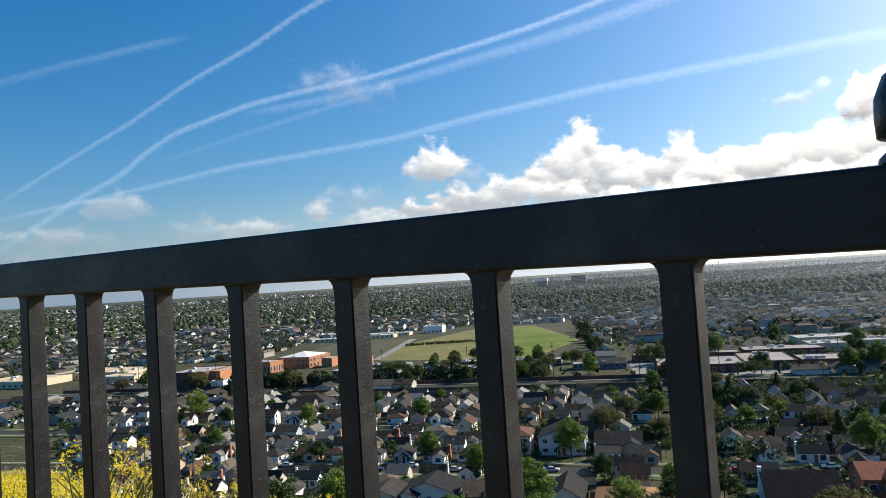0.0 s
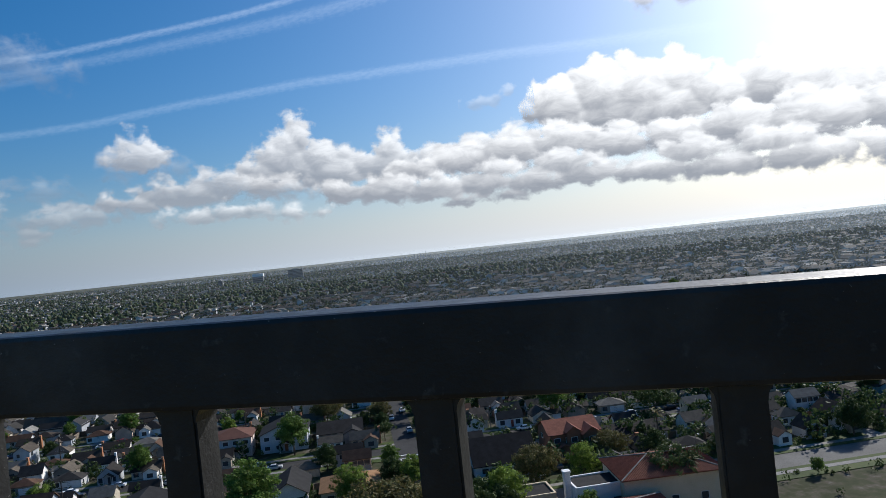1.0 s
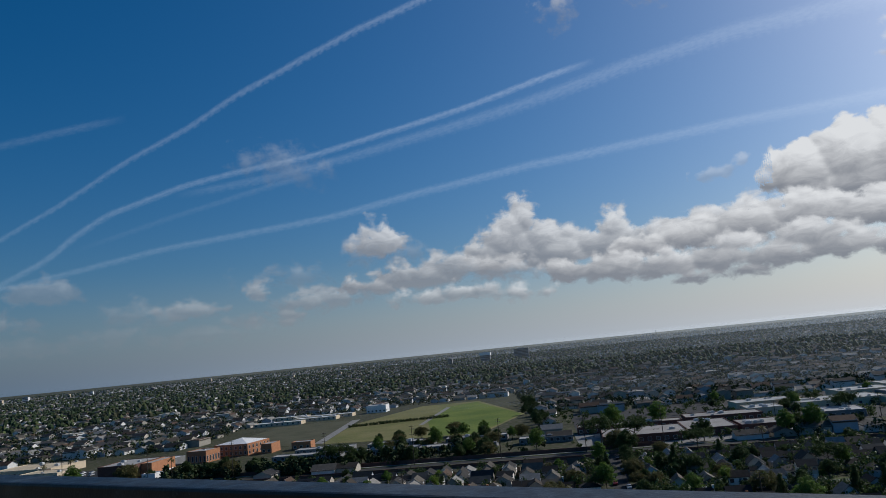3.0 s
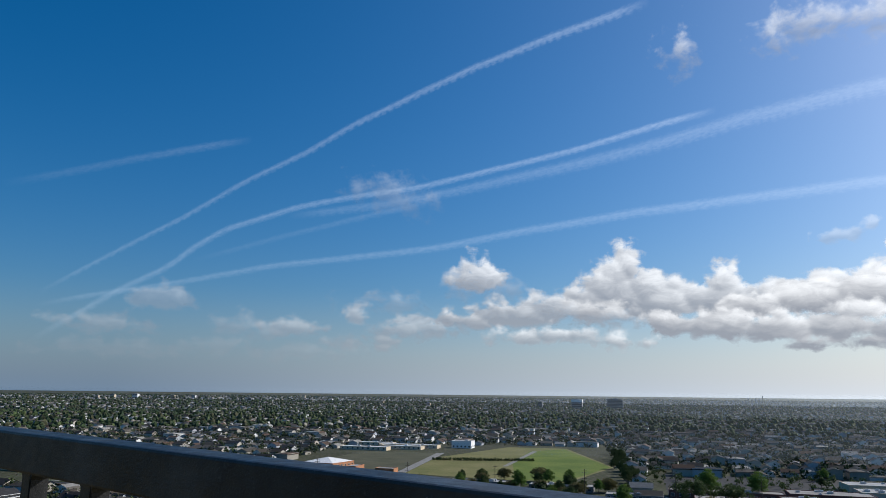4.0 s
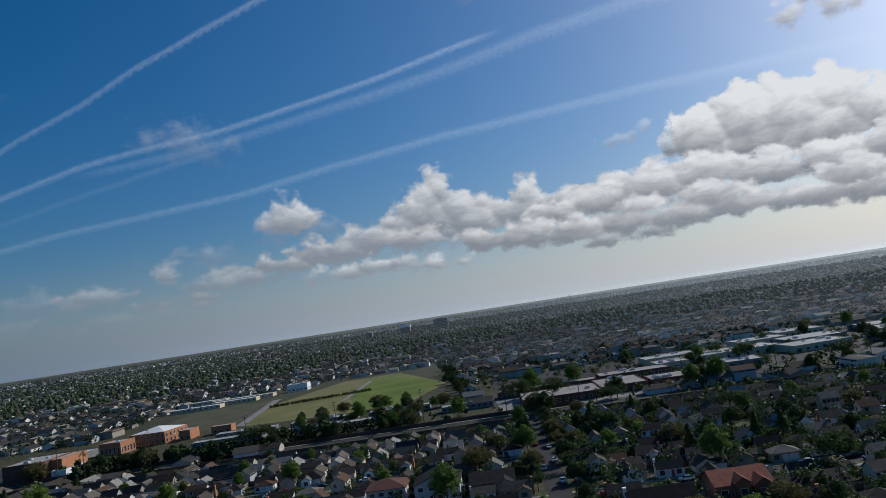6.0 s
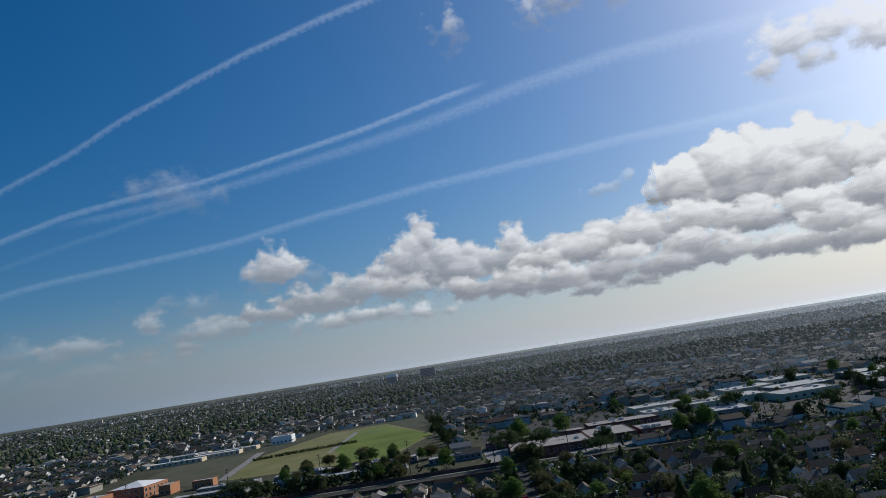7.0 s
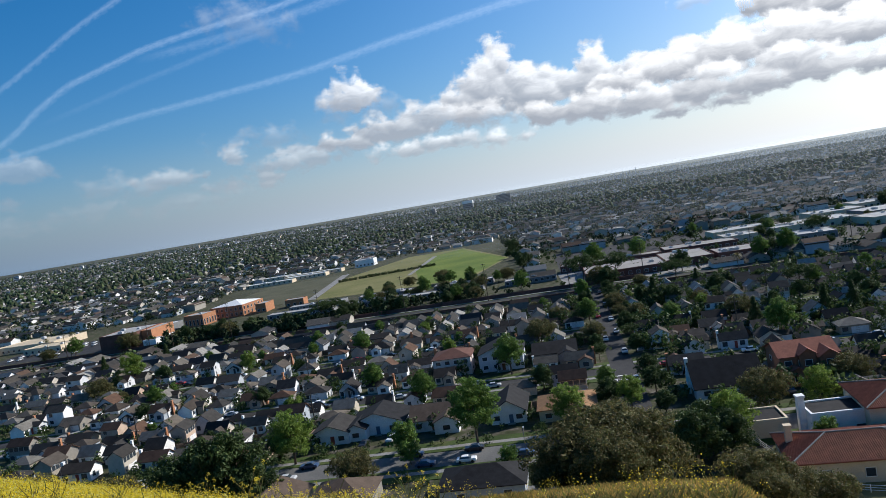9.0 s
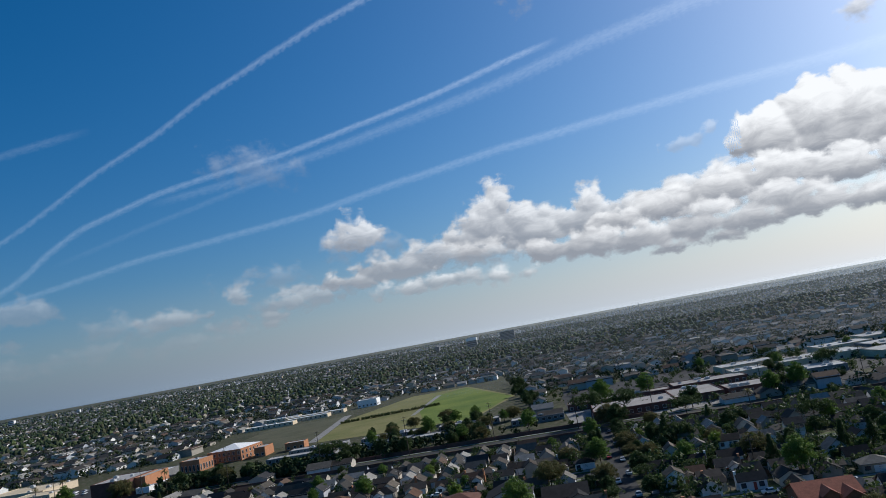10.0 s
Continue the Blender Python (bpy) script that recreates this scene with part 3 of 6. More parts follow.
# ---- houses ----
def gable_wall(bm, x0, x1, y0, y1, h, rise, along_x=True):
    """A body whose end walls run up to the ridge."""
    if along_x:
        p = [(x0, y0, 0), (x1, y0, 0), (x1, y1, 0), (x0, y1, 0), (x0, y0, h), (x1, y0, h), (x1, y1, h), (x0, y1, h), (x0, (y0 + y1) / 2, h + rise), (x1, (y0 + y1) / 2, h + rise)]
        f = ((0, 1, 5, 4), (2, 3, 7, 6), (1, 2, 6, 9, 5), (3, 0, 4, 8, 7), (4, 5, 9, 8), (6, 7, 8, 9), (3, 2, 1, 0))
    else:
        p = [(x0, y0, 0), (x1, y0, 0), (x1, y1, 0), (x0, y1, 0), (x0, y0, h), (x1, y0, h), (x1, y1, h), (x0, y1, h), ((x0 + x1) / 2, y0, h + rise), ((x0 + x1) / 2, y1, h + rise)]
        f = ((0, 1, 5, 8, 4), (1, 2, 6, 5), (2, 3, 7, 9, 6), (3, 0, 4, 7), (5, 6, 9, 8), (7, 4, 8, 9), (3, 2, 1, 0))
    v = [bm.verts.new(q) for q in p]
    for q in f:
        bm.faces.new([v[i] for i in q])


def plate(bm, pts, t):
    """A roof plane with thickness t below it."""
    hi = [bm.verts.new(p) for p in pts]
    lo = [bm.verts.new((p[0], p[1], p[2] - t)) for p in pts]
    k = len(pts)
    bm.faces.new(hi)
    bm.faces.new(lo[::-1])
    for i in range(k):
        bm.faces.new((lo[i], lo[(i + 1) % k], hi[(i + 1) % k], hi[i]))


def gable_roof(bm, x0, x1, y0, y1, h, rise, along_x=True, o=0.5, t=0.16):
    up = t + 0.03
    if along_x:
        ym, k = (y0 + y1) / 2, rise / ((y1 - y0) / 2) * o
        plate(bm, ((x0 - o, y0 - o, h - k + up), (x1 + o, y0 - o, h - k + up), (x1 + o, ym, h + rise + up), (x0 - o, ym, h + rise + up)), t)
        plate(bm, ((x1 + o, y1 + o, h - k + up), (x0 - o, y1 + o, h - k + up), (x0 - o, ym, h + rise + up), (x1 + o, ym, h + rise + up)), t)
    else:
        xm, k = (x0 + x1) / 2, rise / ((x1 - x0) / 2) * o
        plate(bm, ((x0 - o, y1 + o, h - k + up), (x0 - o, y0 - o, h - k + up), (xm, y0 - o, h + rise + up), (xm, y1 + o, h + rise + up)), t)
        plate(bm, ((x1 + o, y0 - o, h - k + up), (x1 + o, y1 + o, h - k + up), (xm, y1 + o, h + rise + up), (xm, y0 - o, h + rise + up)), t)


def hip_roof(bm, x0, x1, y0, y1, h, rise, o=0.5, t=0.16):
    x0, x1, y0, y1, z0 = x0 - o, x1 + o, y0 - o, y1 + o, h + t - 0.1
    zr = h + rise + t
    if x1 - x0 >= y1 - y0:
        q = (y1 - y0) / 2
        a, b = (x0 + q, (y0 + y1) / 2, zr), (x1 - q, (y0 + y1) / 2, zr)
        plate(bm, ((x0, y0, z0), (x1, y0, z0), b, a), t)
        plate(bm, ((x1, y1, z0), (x0, y1, z0), a, b), t)
        plate(bm, ((x1, y0, z0), (x1, y1, z0), b), t)
        plate(bm, ((x0, y1, z0), (x0, y0, z0), a), t)
    else:
        q = (x1 - x0) / 2
        a, b = ((x0 + x1) / 2, y0 + q, zr), ((x0 + x1) / 2, y1 - q, zr)
        plate(bm, ((x0, y0, z0), (x1, y0, z0), a), t)
        plate(bm, ((x1, y1, z0), (x0, y1, z0), b), t)
        plate(bm, ((x1, y0, z0), (x1, y1, z0), b, a), t)
        plate(bm, ((x0, y1, z0), (x0, y0, z0), a, b), t)


WINDOW_MESH = {}


def window(parent, x, y, z, w, h, turn=0, plain=False):
    """A window whose front faces -y before the turn: proud frame with a sill, and its pane."""
    key = (round(w, 2), round(h, 2), plain)
    if key not in WINDOW_MESH:
        f = 0.1
        bm = boxed((-w / 2 - f, -0.07, -f, w / 2 + f, 0.02, h + f))
        face = [q for q in bm.faces if q.normal.y < -0.9 or all(v.co.y < -0.06 for v in q.verts)][:1]
        bmesh.ops.inset_region(bm, faces=face, thickness=f, depth=0)
        for v in face[0].verts:
            v.co.y = -0.01
        if plain:
            face[0].material_index = 1
        fr = part("window", bm, WHITE_PAINT, parent)
        if plain:
            fr.data.materials.append(GLASS)
            WINDOW_MESH[key] = (fr.data, None)
            fr.location, fr.rotation_euler = (x, y, z), (0, 0, radians(turn))
            return fr
        pn = part("pane", boxed((-w / 2 + 0.003, -0.03, 0.003, w / 2 - 0.003, -0.014, h - 0.003)), GLASS, fr)
        WINDOW_MESH[key] = (fr.data, pn.data)
    else:
        fr = part_mesh("window", WINDOW_MESH[key][0], None, parent)
        if not plain:
            part_mesh("pane", WINDOW_MESH[key][1], None, fr)
    fr.location, fr.rotation_euler = (x, y, z), (0, 0, radians(turn))
    return fr


def house(m, label, w=12.0, d=10.0, h=2.7, rise=1.7, roof="gable", along_x=True, storeys=1, wing=0, wing_w=5.2, chimney=0, wall=WALL, cover=ROOF,
          garage=0, porch=False, drive=True, group=""):
    """A suburban house; its street front looks towards -y. wing, chimney, garage: -1 at the left of the front, 1 at its right."""
    ob = thing("house", m, label, "house", group)
    x0, x1, y0, y1 = -w / 2, w / 2, -d / 2, d / 2
    H = h * storeys
    bw, br = bmesh.new(), bmesh.new()
    if roof == "gable":
        gable_wall(bw, x0, x1, y0, y1, H, rise, along_x)
        gable_roof(br, x0, x1, y0, y1, H, rise, along_x)
    else:
        box(bw, x0, y0, 0, x1, y1, H)
        hip_roof(br, x0, x1, y0, y1, H, rise)
    part("wall", bw, wall, ob)
    part("roof", br, cover, ob)
    front = y0
    if wing:
        wx = (x0 + wing_w / 2 + 0.3) if wing < 0 else (x1 - wing_w / 2 - 0.3)
        wd = 3.2
        bw, br = bmesh.new(), bmesh.new()
        hh = h if storeys > 1 else H - 0.05
        r2 = min(rise * 0.9, wing_w * 0.24)
        gable_wall(bw, wx - wing_w / 2, wx + wing_w / 2, y0 - wd, y0 + 0.5, hh, r2, False)
        gable_roof(br, wx - wing_w / 2, wx + wing_w / 2, y0 - wd, y0 + d * 0.4, hh, r2, False, 0.4)
        part("wing", bw, wall, ob)
        part("wing_roof", br, cover, ob)
        if garage != wing:
            window(ob, wx, y0 - wd, 0.95, 1.7, 1.15, plain=bool(group))
    if garage:
        gx = (x0 + 3.0) if garage < 0 else (x1 - 3.0)
        gy = y0 - (3.2 if wing == garage else 0)
        bm = boxed((gx - 2.4, gy - 0.04, 0.02, gx + 2.4, gy + 0.02, 2.15))
        for k in range(4):
            box(bm, gx - 2.35, gy - 0.06, 0.06 + k * 0.53, gx + 2.35, gy - 0.035, 0.06 + k * 0.53 + 0.46)
        part("garage_door", bm, GARAGE, ob, "white panelled garage door")
        if drive:
            part("driveway", boxed((gx - 2.5, gy - 7.2, -0.2, gx + 2.5, gy - 0.05, 0.19)), CONCRETE, ob)
    dx = 0.6 * (1 if not wing else -wing)
    part("door", boxed((dx - 0.5, y0 - 0.05, 0.15, dx + 0.5, y0 + 0.02, 2.2)), DOOR, ob)
    if not group:
        part("step", boxed((dx - 0.9, y0 - 1.1, -0.1, dx + 0.9, y0 - 0.02, 0.15)), CONCRETE, ob)
    for s in range(storeys):
        zz = 0.95 + s * h
        for fx in (-0.36, -0.12, 0.12, 0.36) if storeys > 1 else (-0.34, 0.3):
            x = fx * w
            if s == 0 and (abs(x - dx) < 1.5 or (garage and abs(x - ((x0 + 3.0) if garage < 0 else (x1 - 3.0))) < 3.4)
                           or (wing and abs(x - ((x0 + wing_w / 2) if wing < 0 else (x1 - wing_w / 2))) < wing_w / 2 + 0.9)):
                continue
            window(ob, x, y0, zz, 1.5, 1.15, plain=bool(group))
        window(ob, x1, -0.2 * d, zz, 1.3, 1.05, 90, plain=bool(group))
        if not group:
            window(ob, x0, 0.15 * d, zz, 1.3, 1.05, -90, plain=bool(group))
        for fx in (-0.3, 0.25) if not group else (0.25,):
            window(ob, fx * w, y1, zz, 1.5, 1.1, 180, plain=bool(group))
    if roof == "gable" and not along_x and storeys > 1:
        for fx in (-1.1, 0, 1.1):
            window(ob, fx, y0, H + 0.25, 0.7, 0.9, plain=bool(group))
    if chimney:
        cx = x0 - 0.35 if chimney < 0 else x1 + 0.35
        bm = boxed((cx - 0.42, -0.7, 0, cx + 0.42, 0.7, H + rise * 0.4), (cx - 0.36, -0.5, H + rise * 0.4, cx + 0.36, 0.5, H + rise + 0.7),
                   (cx - 0.44, -0.58, H + rise + 0.7, cx + 0.44, 0.58, H + rise + 0.85))
        part("chimney", bm, WHITE_PAINT if chimney < 0 else BRICK, ob)
    if porch:
        bm = boxed((dx - 2.2, y0 - 2.0, 0.0, dx + 2.2, y0 - 0.01, 0.14))
        part("porch_floor", bm, CONCRETE, ob)
        bm = bmesh.new()
        gable_roof(bm, dx - 1.9, dx + 1.9, y0 - 1.9, y0 - 0.1, 2.4, 0.9, False, 0.3, 0.12)
        part("porch_roof", bm, cover, ob)
        for sx in (-1.8, 1.8):
            part("porch_post", boxed((dx + sx - 0.09, y0 - 1.85, 0.14, dx + sx + 0.09, y0 - 1.67, 2.42)), WHITE_PAINT, ob)
    return ob


def on_grid(u, v, turn=0.0, z=0.0):
    return Matrix.Translation(street(u, v, z)) @ Matrix.Rotation(GRID + radians(turn), 4, "Z")


def at(x, y, turn=0.0, z=0.0):
    return Matrix.Translation((x * K, y * K, z)) @ Matrix.Rotation(GRID + radians(turn), 4, "Z")


TAKEN = []   # footprints on the grid: u, v, half width


def claim(x, y, half):
    u, v = to_grid(x * K, y * K)
    TAKEN.append((u, v, half * 1.22))


def own_house(x, y, label, turn=0.0, **k):
    claim(x, y, k.get("w", 12.0) / 2)
    for key, first, grow in (("w", 12.0, 1.22), ("d", 10.0, 1.15), ("h", 2.7, 1.1), ("rise", 1.7, 1.2)):
        k[key] = k.get(key, first) * grow
    return house(at(x, y, turn), label, **k)


own_house(-0.5, 183, "pale blue two-storey house with a wide front gable", w=11.4, d=11, h=2.5, storeys=2, rise=2.2, roof="gable", along_x=False, wall=BLUE_WALL, porch=True, cover=BLACK_ROOF, group="")
own_house(-13.0, 184.5, "pinkish two-storey house with a reddish hip roof", w=10, d=10, h=2.6, storeys=2, rise=1.7, roof="hip", wall=PINK_WALL, cover=PLUM_ROOF, porch=True)
own_house(13.0, 183.0, "grey bungalow with a dark gabled roof", w=11, d=10, rise=2.0, wing=1, wall=GREY_WALL, cover=BLACK_ROOF)
own_house(-27.5, 145.5, "white bungalow with a black roof and a front wing", w=12, d=9.5, rise=2.2, roof="gable", wing=-1, wall=WHITE_PAINT, cover=BLACK_ROOF, along_x=False)
own_house(-36.5, 143.0, "white cottage with a grey gabled roof", w=8.0, d=9, rise=1.6, along_x=False, wall=WHITE_PAINT, drive=False)
own_house(-15.0, 142.5, "pale grey house with a brown roof and front gable", w=10.5, d=9, rise=2.0, wing=1, wing_w=6.0, cover=BROWN_ROOF)
own_house(-0.5, 141.5, "narrow white house with a dark roof", w=7.0, d=12, rise=2.2, along_x=False, wall=WHITE_PAINT, cover=BLACK_ROOF)
own_house(10.5, 137.5, "low house with an orange-tan hip roof", w=11, d=10, rise=1.7, roof="hip", cover=TAN_ROOF, wall=BEIGE_WALL, wing=1)
own_house(40.5, 137.5, "white house with a large steep black roof and a tall chimney", w=12.5, d=12, h=2.7, storeys=1, rise=4.0, roof="gable", chimney=-1, wall=WHITE_PAINT, cover=BLACK_ROOF, garage=1)
red_house = own_house(56.0, 139.0, "terracotta-red stucco two-storey house with a clay tile roof", w=10.5, d=10, h=2.9, storeys=2, rise=1.9, roof="gable", wall=RED_WALL, cover=TILE_ROOF, wing=-1, wing_w=5, porch=False)
for x0, x1, out, h, rise in ((1.6, 5.9, 2.6, 6.3, 1.5), (-2.2, 1.2, 1.3, 6.9, 1.2)):   # bays with gables of their own
    y0 = -5.75
    bw, br = bmesh.new(), bmesh.new()
    gable_wall(bw, x0, x1, y0 - out, y0 + 0.4, h, rise, False)
    gable_roof(br, x0, x1, y0 - out, y0 + 3.6, h, rise, False, 0.4)
    part("bay", bw, RED_WALL, red_house)
    part("bay_roof", br, TILE_ROOF, red_house)
    for z in (1.0, 4.2):
        window(red_house, (x0 + x1) / 2, y0 - out, z, 1.5, 1.3)
own_house(70.0, 139.0, "long grey ranch house", w=13, d=9, rise=1.5, wall=GREY_WALL, garage=1)
own_house(-40.0, 108.5, "brown-roofed bungalow with a brick chimney", turn=180, w=11, d=10, rise=2.0, roof="gable", chimney=1, drive=False, cover=BROWN_ROOF, along_x=False)
own_house(-28.0, 107.5, "bungalow with a brown hip roof", turn=180, w=10, d=10, rise=2.3, roof="hip", drive=False, cover=BROWN_ROOF)
own_house(-6.0, 106.0, "bungalow with a dark hip roof", turn=180, w=13, d=9, rise=1.9, roof="hip", drive=False, cover=BLACK_ROOF)


# rows of houses along the streets: eight plans, built once and then copied
PLANS = (dict(w=8.8, d=7.6, rise=1.9, wing=-1, wing_w=4.4, garage=1), dict(w=9.2, d=7.2, rise=1.8, wing=1, wing_w=4.4, chimney=1), dict(w=8.5, d=7.9, rise=1.7, roof="hip", garage=1),
         dict(w=7.7, d=9.0, rise=2.2, along_x=False, porch=True), dict(w=8.8, d=7.7, rise=1.9, roof="hip", wing=-1, wing_w=4.2, garage=1), dict(w=7.9, d=7.4, rise=2.0, wing=1, wing_w=4.0),
         dict(w=8.1, d=7.6, h=2.6, rise=1.8, storeys=2, garage=1), dict(w=9.0, d=7.0, rise=1.6, chimney=-1))
PLAN_LABELS = ("single-storey stucco bungalow with a gabled front wing", "single-storey bungalow with a chimney and garage", "low hip-roofed stucco bungalow", "gable-fronted bungalow with a small porch",
               "hip-roofed bungalow with a front wing", "plain gabled bungalow with a front wing", "two-storey stucco house with a garage", "low ranch house with a white chimney")
MASTERS = {}
ROWS = ((104.5, 180), (132.0, 0), (140.5, 180), (149.0, 0), (155.5, 180), (172.5, 0), (181.0, 180), (190.0, 0), (200.0, 180), (219.0, 0), (227.5, 180))
rnd = random.Random(11)
for v, turn in ROWS:
    lim_l, lim_r = v * 0.88 + 12, v * 0.74 + 10
    u = -lim_l + rnd.uniform(-3, 3)
    while u < lim_r:
        u += rnd.uniform(7.2, 9.6)
        x, y, _ = street(u, v)
        k = rnd.choice((0, 1, 2, 3, 4, 5, 7, 0, 2, 1, 6))
        if abs(u - CROSS_U) < 8.5 or any(abs(u - a / K) < h / K + 5.0 and abs(v - b / K) < 9.5 for a, b, h in TAKEN):
            continue
        if math.hypot(x, y) < 124 or (v < 110 and u > 14) or rnd.random() < 0.08:
            continue
        m = on_grid(u, v + rnd.uniform(-1.2, 1.2), turn + rnd.uniform(-4, 4) + rnd.choice((0, 0, 0, 90)))
        m = m @ Matrix.Diagonal((rnd.uniform(0.78, 0.98), rnd.uniform(0.74, 0.95), rnd.uniform(0.88, 1.05), 1))
        if k in MASTERS:
            copy_thing(MASTERS[k], m)
        else:
            MASTERS[k] = house(m, PLAN_LABELS[k], group="houses along the streets", **PLANS[k])


# ---- larger buildings ----
def flat_building(x, y, w, d, h, label, wall, cover, turn=0.0, rows=0, cols=0, side_cols=0, units=0, name="building", category="building", win=(1.8, 1.6), grow=1.0):
    """A flat-roofed block with a parapet, windows in rows and plant on the roof. Its front faces -y."""
    w, d, h = w * grow * K, d * grow * K, h * grow * 1.2
    ob = thing(name, at(x, y, turn), label, category)
    part("wall", boxed((-w / 2, -d / 2, -0.3, w / 2, d / 2, h)), wall, ob)
    p = 0.35
    part("roof", boxed((-w / 2 + p, -d / 2 + p, h, w / 2 - p, d / 2 - p, h + 0.12)), cover, ob)
    part("parapet", boxed((-w / 2 - 0.05, -d / 2 - 0.05, h + 0.004, w / 2 + 0.05, -d / 2 + p, h + 0.4), (-w / 2 - 0.05, d / 2 - p, h + 0.004, w / 2 + 0.05, d / 2 + 0.05, h + 0.4),
                          (-w / 2 - 0.05, -d / 2 + p, h + 0.004, -w / 2 + p, d / 2 - p, h + 0.4), (w / 2 - p, -d / 2 + p, h + 0.004, w / 2 + 0.05, d / 2 - p, h + 0.4)), wall, ob)
    for r in range(rows):
        z = 1.0 + r * 3.4
        for c in range(cols):
            window(ob, -w / 2 + (c + 0.5) * w / cols, -d / 2, z, *win)
        for c in range(side_cols):
            window(ob, w / 2, -d / 2 + (c + 0.5) * d / side_cols, z, *win, 90)
            window(ob, -w / 2, -d / 2 + (c + 0.5) * d / side_cols, z, *win, -90)
    q = random.Random(int(abs(x) * 7 + abs(y)))
    for _ in range(units):
        ux, uy, s = q.uniform(-w / 2 + 3, w / 2 - 3), q.uniform(-d / 2 + 3, d / 2 - 3), q.uniform(0.8, 1.6)
        part("roof_unit", boxed((ux - s, uy - s * 0.7, h + 0.12, ux + s, uy + s * 0.7, h + 0.12 + s * 0.8), (ux - s * 0.5, uy - s * 0.4, h + 0.12 + s * 0.8, ux + s * 0.5, uy + s * 0.4, h + 0.2 + s * 0.9)), STEEL, ob)
    return ob


# shade on the front is painted as dark brick, the sunlit end as orange
flat_building(-177, 338, 18.5, 24, 8.0, "brick gymnasium with its shaded front painted dark and an orange side", DARK_AND_SHADED_BRICK, GREY_ROOF, units=3, category="school")
flat_building(-164.8, 340, 5.4, 20, 7.6, "orange brick block added as the sunlit end of the gymnasium", BRICK, GREY_ROOF, category="school")
flat_building(-160, 324, 6.5, 7, 3.8, "small white service block", WHITE_PAINT, WHITE_ROOF, category="school")
flat_building(-156, 334, 6, 14, 3.2, "low white canopy building", WHITE_PAINT, WHITE_ROOF, rows=1, cols=1, side_cols=4, category="school")
flat_building(-184, 382, 22, 12, 3.6, "grey rendered classroom block", GREY_WALL, WHITE_ROOF, rows=1, cols=7, units=2, category="school")
flat_building(-160, 381, 12, 12, 6.2, "orange brick classroom block with tall windows", BRICK, GREY_ROOF, turn=-8, rows=1, cols=5, side_cols=5, units=1, category="school", win=(1.3, 3.6))
hall = flat_building(-147, 404, 21, 22, 6.2, "two-storey brick school hall with a pale roof", BRICK, WHITE_ROOF, turn=-8, rows=2, cols=7, side_cols=6, category="school", win=(1.7, 2.0))
bm = bmesh.new()
hip_roof(bm, -11.5, 11.5, -12, 12, 7.6, 2.8, 1.0, 0.3)
part("upper_roof", bm, METAL_ROOF, hall, "bright white metal hip roof")
flat_building(-129, 398, 6, 12, 5.0, "small orange brick stair block", BRICK, GREY_ROOF, rows=1, cols=2, category="school")
flat_building(-111, 399, 11, 7, 4.0, "small orange brick pavilion", BRICK, GREY_ROOF, category="pavilion", rows=1, cols=3)
flat_building(-106, 622, 17, 12, 6.0, "pale office block beyond the field", WHITE_PAINT, GREY_ROOF, rows=1, cols=5, side_cols=3, units=2)
for x, y, w in ((-150, 610, 52), (-178, 575, 40), (-152, 592, 36), (-190, 628, 45)):
    flat_building(x, y, w, 10, 2.6, "long low white-roofed school building", BEIGE_WALL, WHITE_ROOF, rows=1, cols=9, units=2)
for x, y, w in ((-96, 352, 34), (-58, 346, 34), (-22, 338, 36), (18, 336, 24), (-92, 372, 30), (-52, 368, 34), (-14, 362, 30)):
    flat_building(x, y, w, 8.5, 2.5, "long low classroom building with a pale roof", GREY_WALL, GREY_ROOF, rows=1, cols=9, units=2)
flat_building(-262, 398, 40, 26, 3.7, "long beige shop building with a flat roof", BEIGE_WALL, SAND_ROOF, rows=1, cols=11, units=5, category="shop", turn=-4)
flat_building(-304, 374, 40, 28, 3.8, "beige shop building with a flat roof", BEIGE_WALL, SAND_ROOF, rows=1, cols=9, units=4, category="shop", turn=-4)
flat_building(-240, 372, 24, 14, 3.2, "low beige shop front", BEIGE_WALL, SAND_ROOF, rows=1, cols=6, units=2, category="shop", turn=-4)
for x, y, w, d in ((58, 320, 34, 27), (86, 324, 20, 30), (106, 316, 18, 18), (58, 352, 48, 10), (102, 356, 34, 16)):
    flat_building(x, y, w, d, 3.3, "flat-roofed brown school building with gravel roof and vents", DARK_AND_SHADED_BRICK, PALE_GRAVEL, rows=1, cols=max(4, int(w / 3.4)), units=5, category="school")
for i, (x, y, w, d) in enumerate(((150, 340, 40, 14), (196, 352, 44, 14), (160, 372, 52, 13), (214, 385, 50, 14), (138, 398, 46, 12), (188, 410, 50, 13), (236, 345, 34, 14), (250, 372, 34, 14), (120, 370, 26, 12), (262, 402, 40, 14), (225, 428, 48, 13))):
    flat_building(x + (i * 37 % 11) - 5, y + (i * 53 % 9) - 4, w * (0.55 + 0.06 * (i * 7 % 5)), d * (1.35 + 0.12 * (i % 4)), 3.1 + 0.3 * (i % 3), "two-storey apartment block with a pale flat roof", BEIGE_WALL if i % 3 else GREY_WALL, DULL_ROOF, turn=(i * 29 % 15) - 7, rows=1, cols=int(w / 6), units=4, category="apartments")
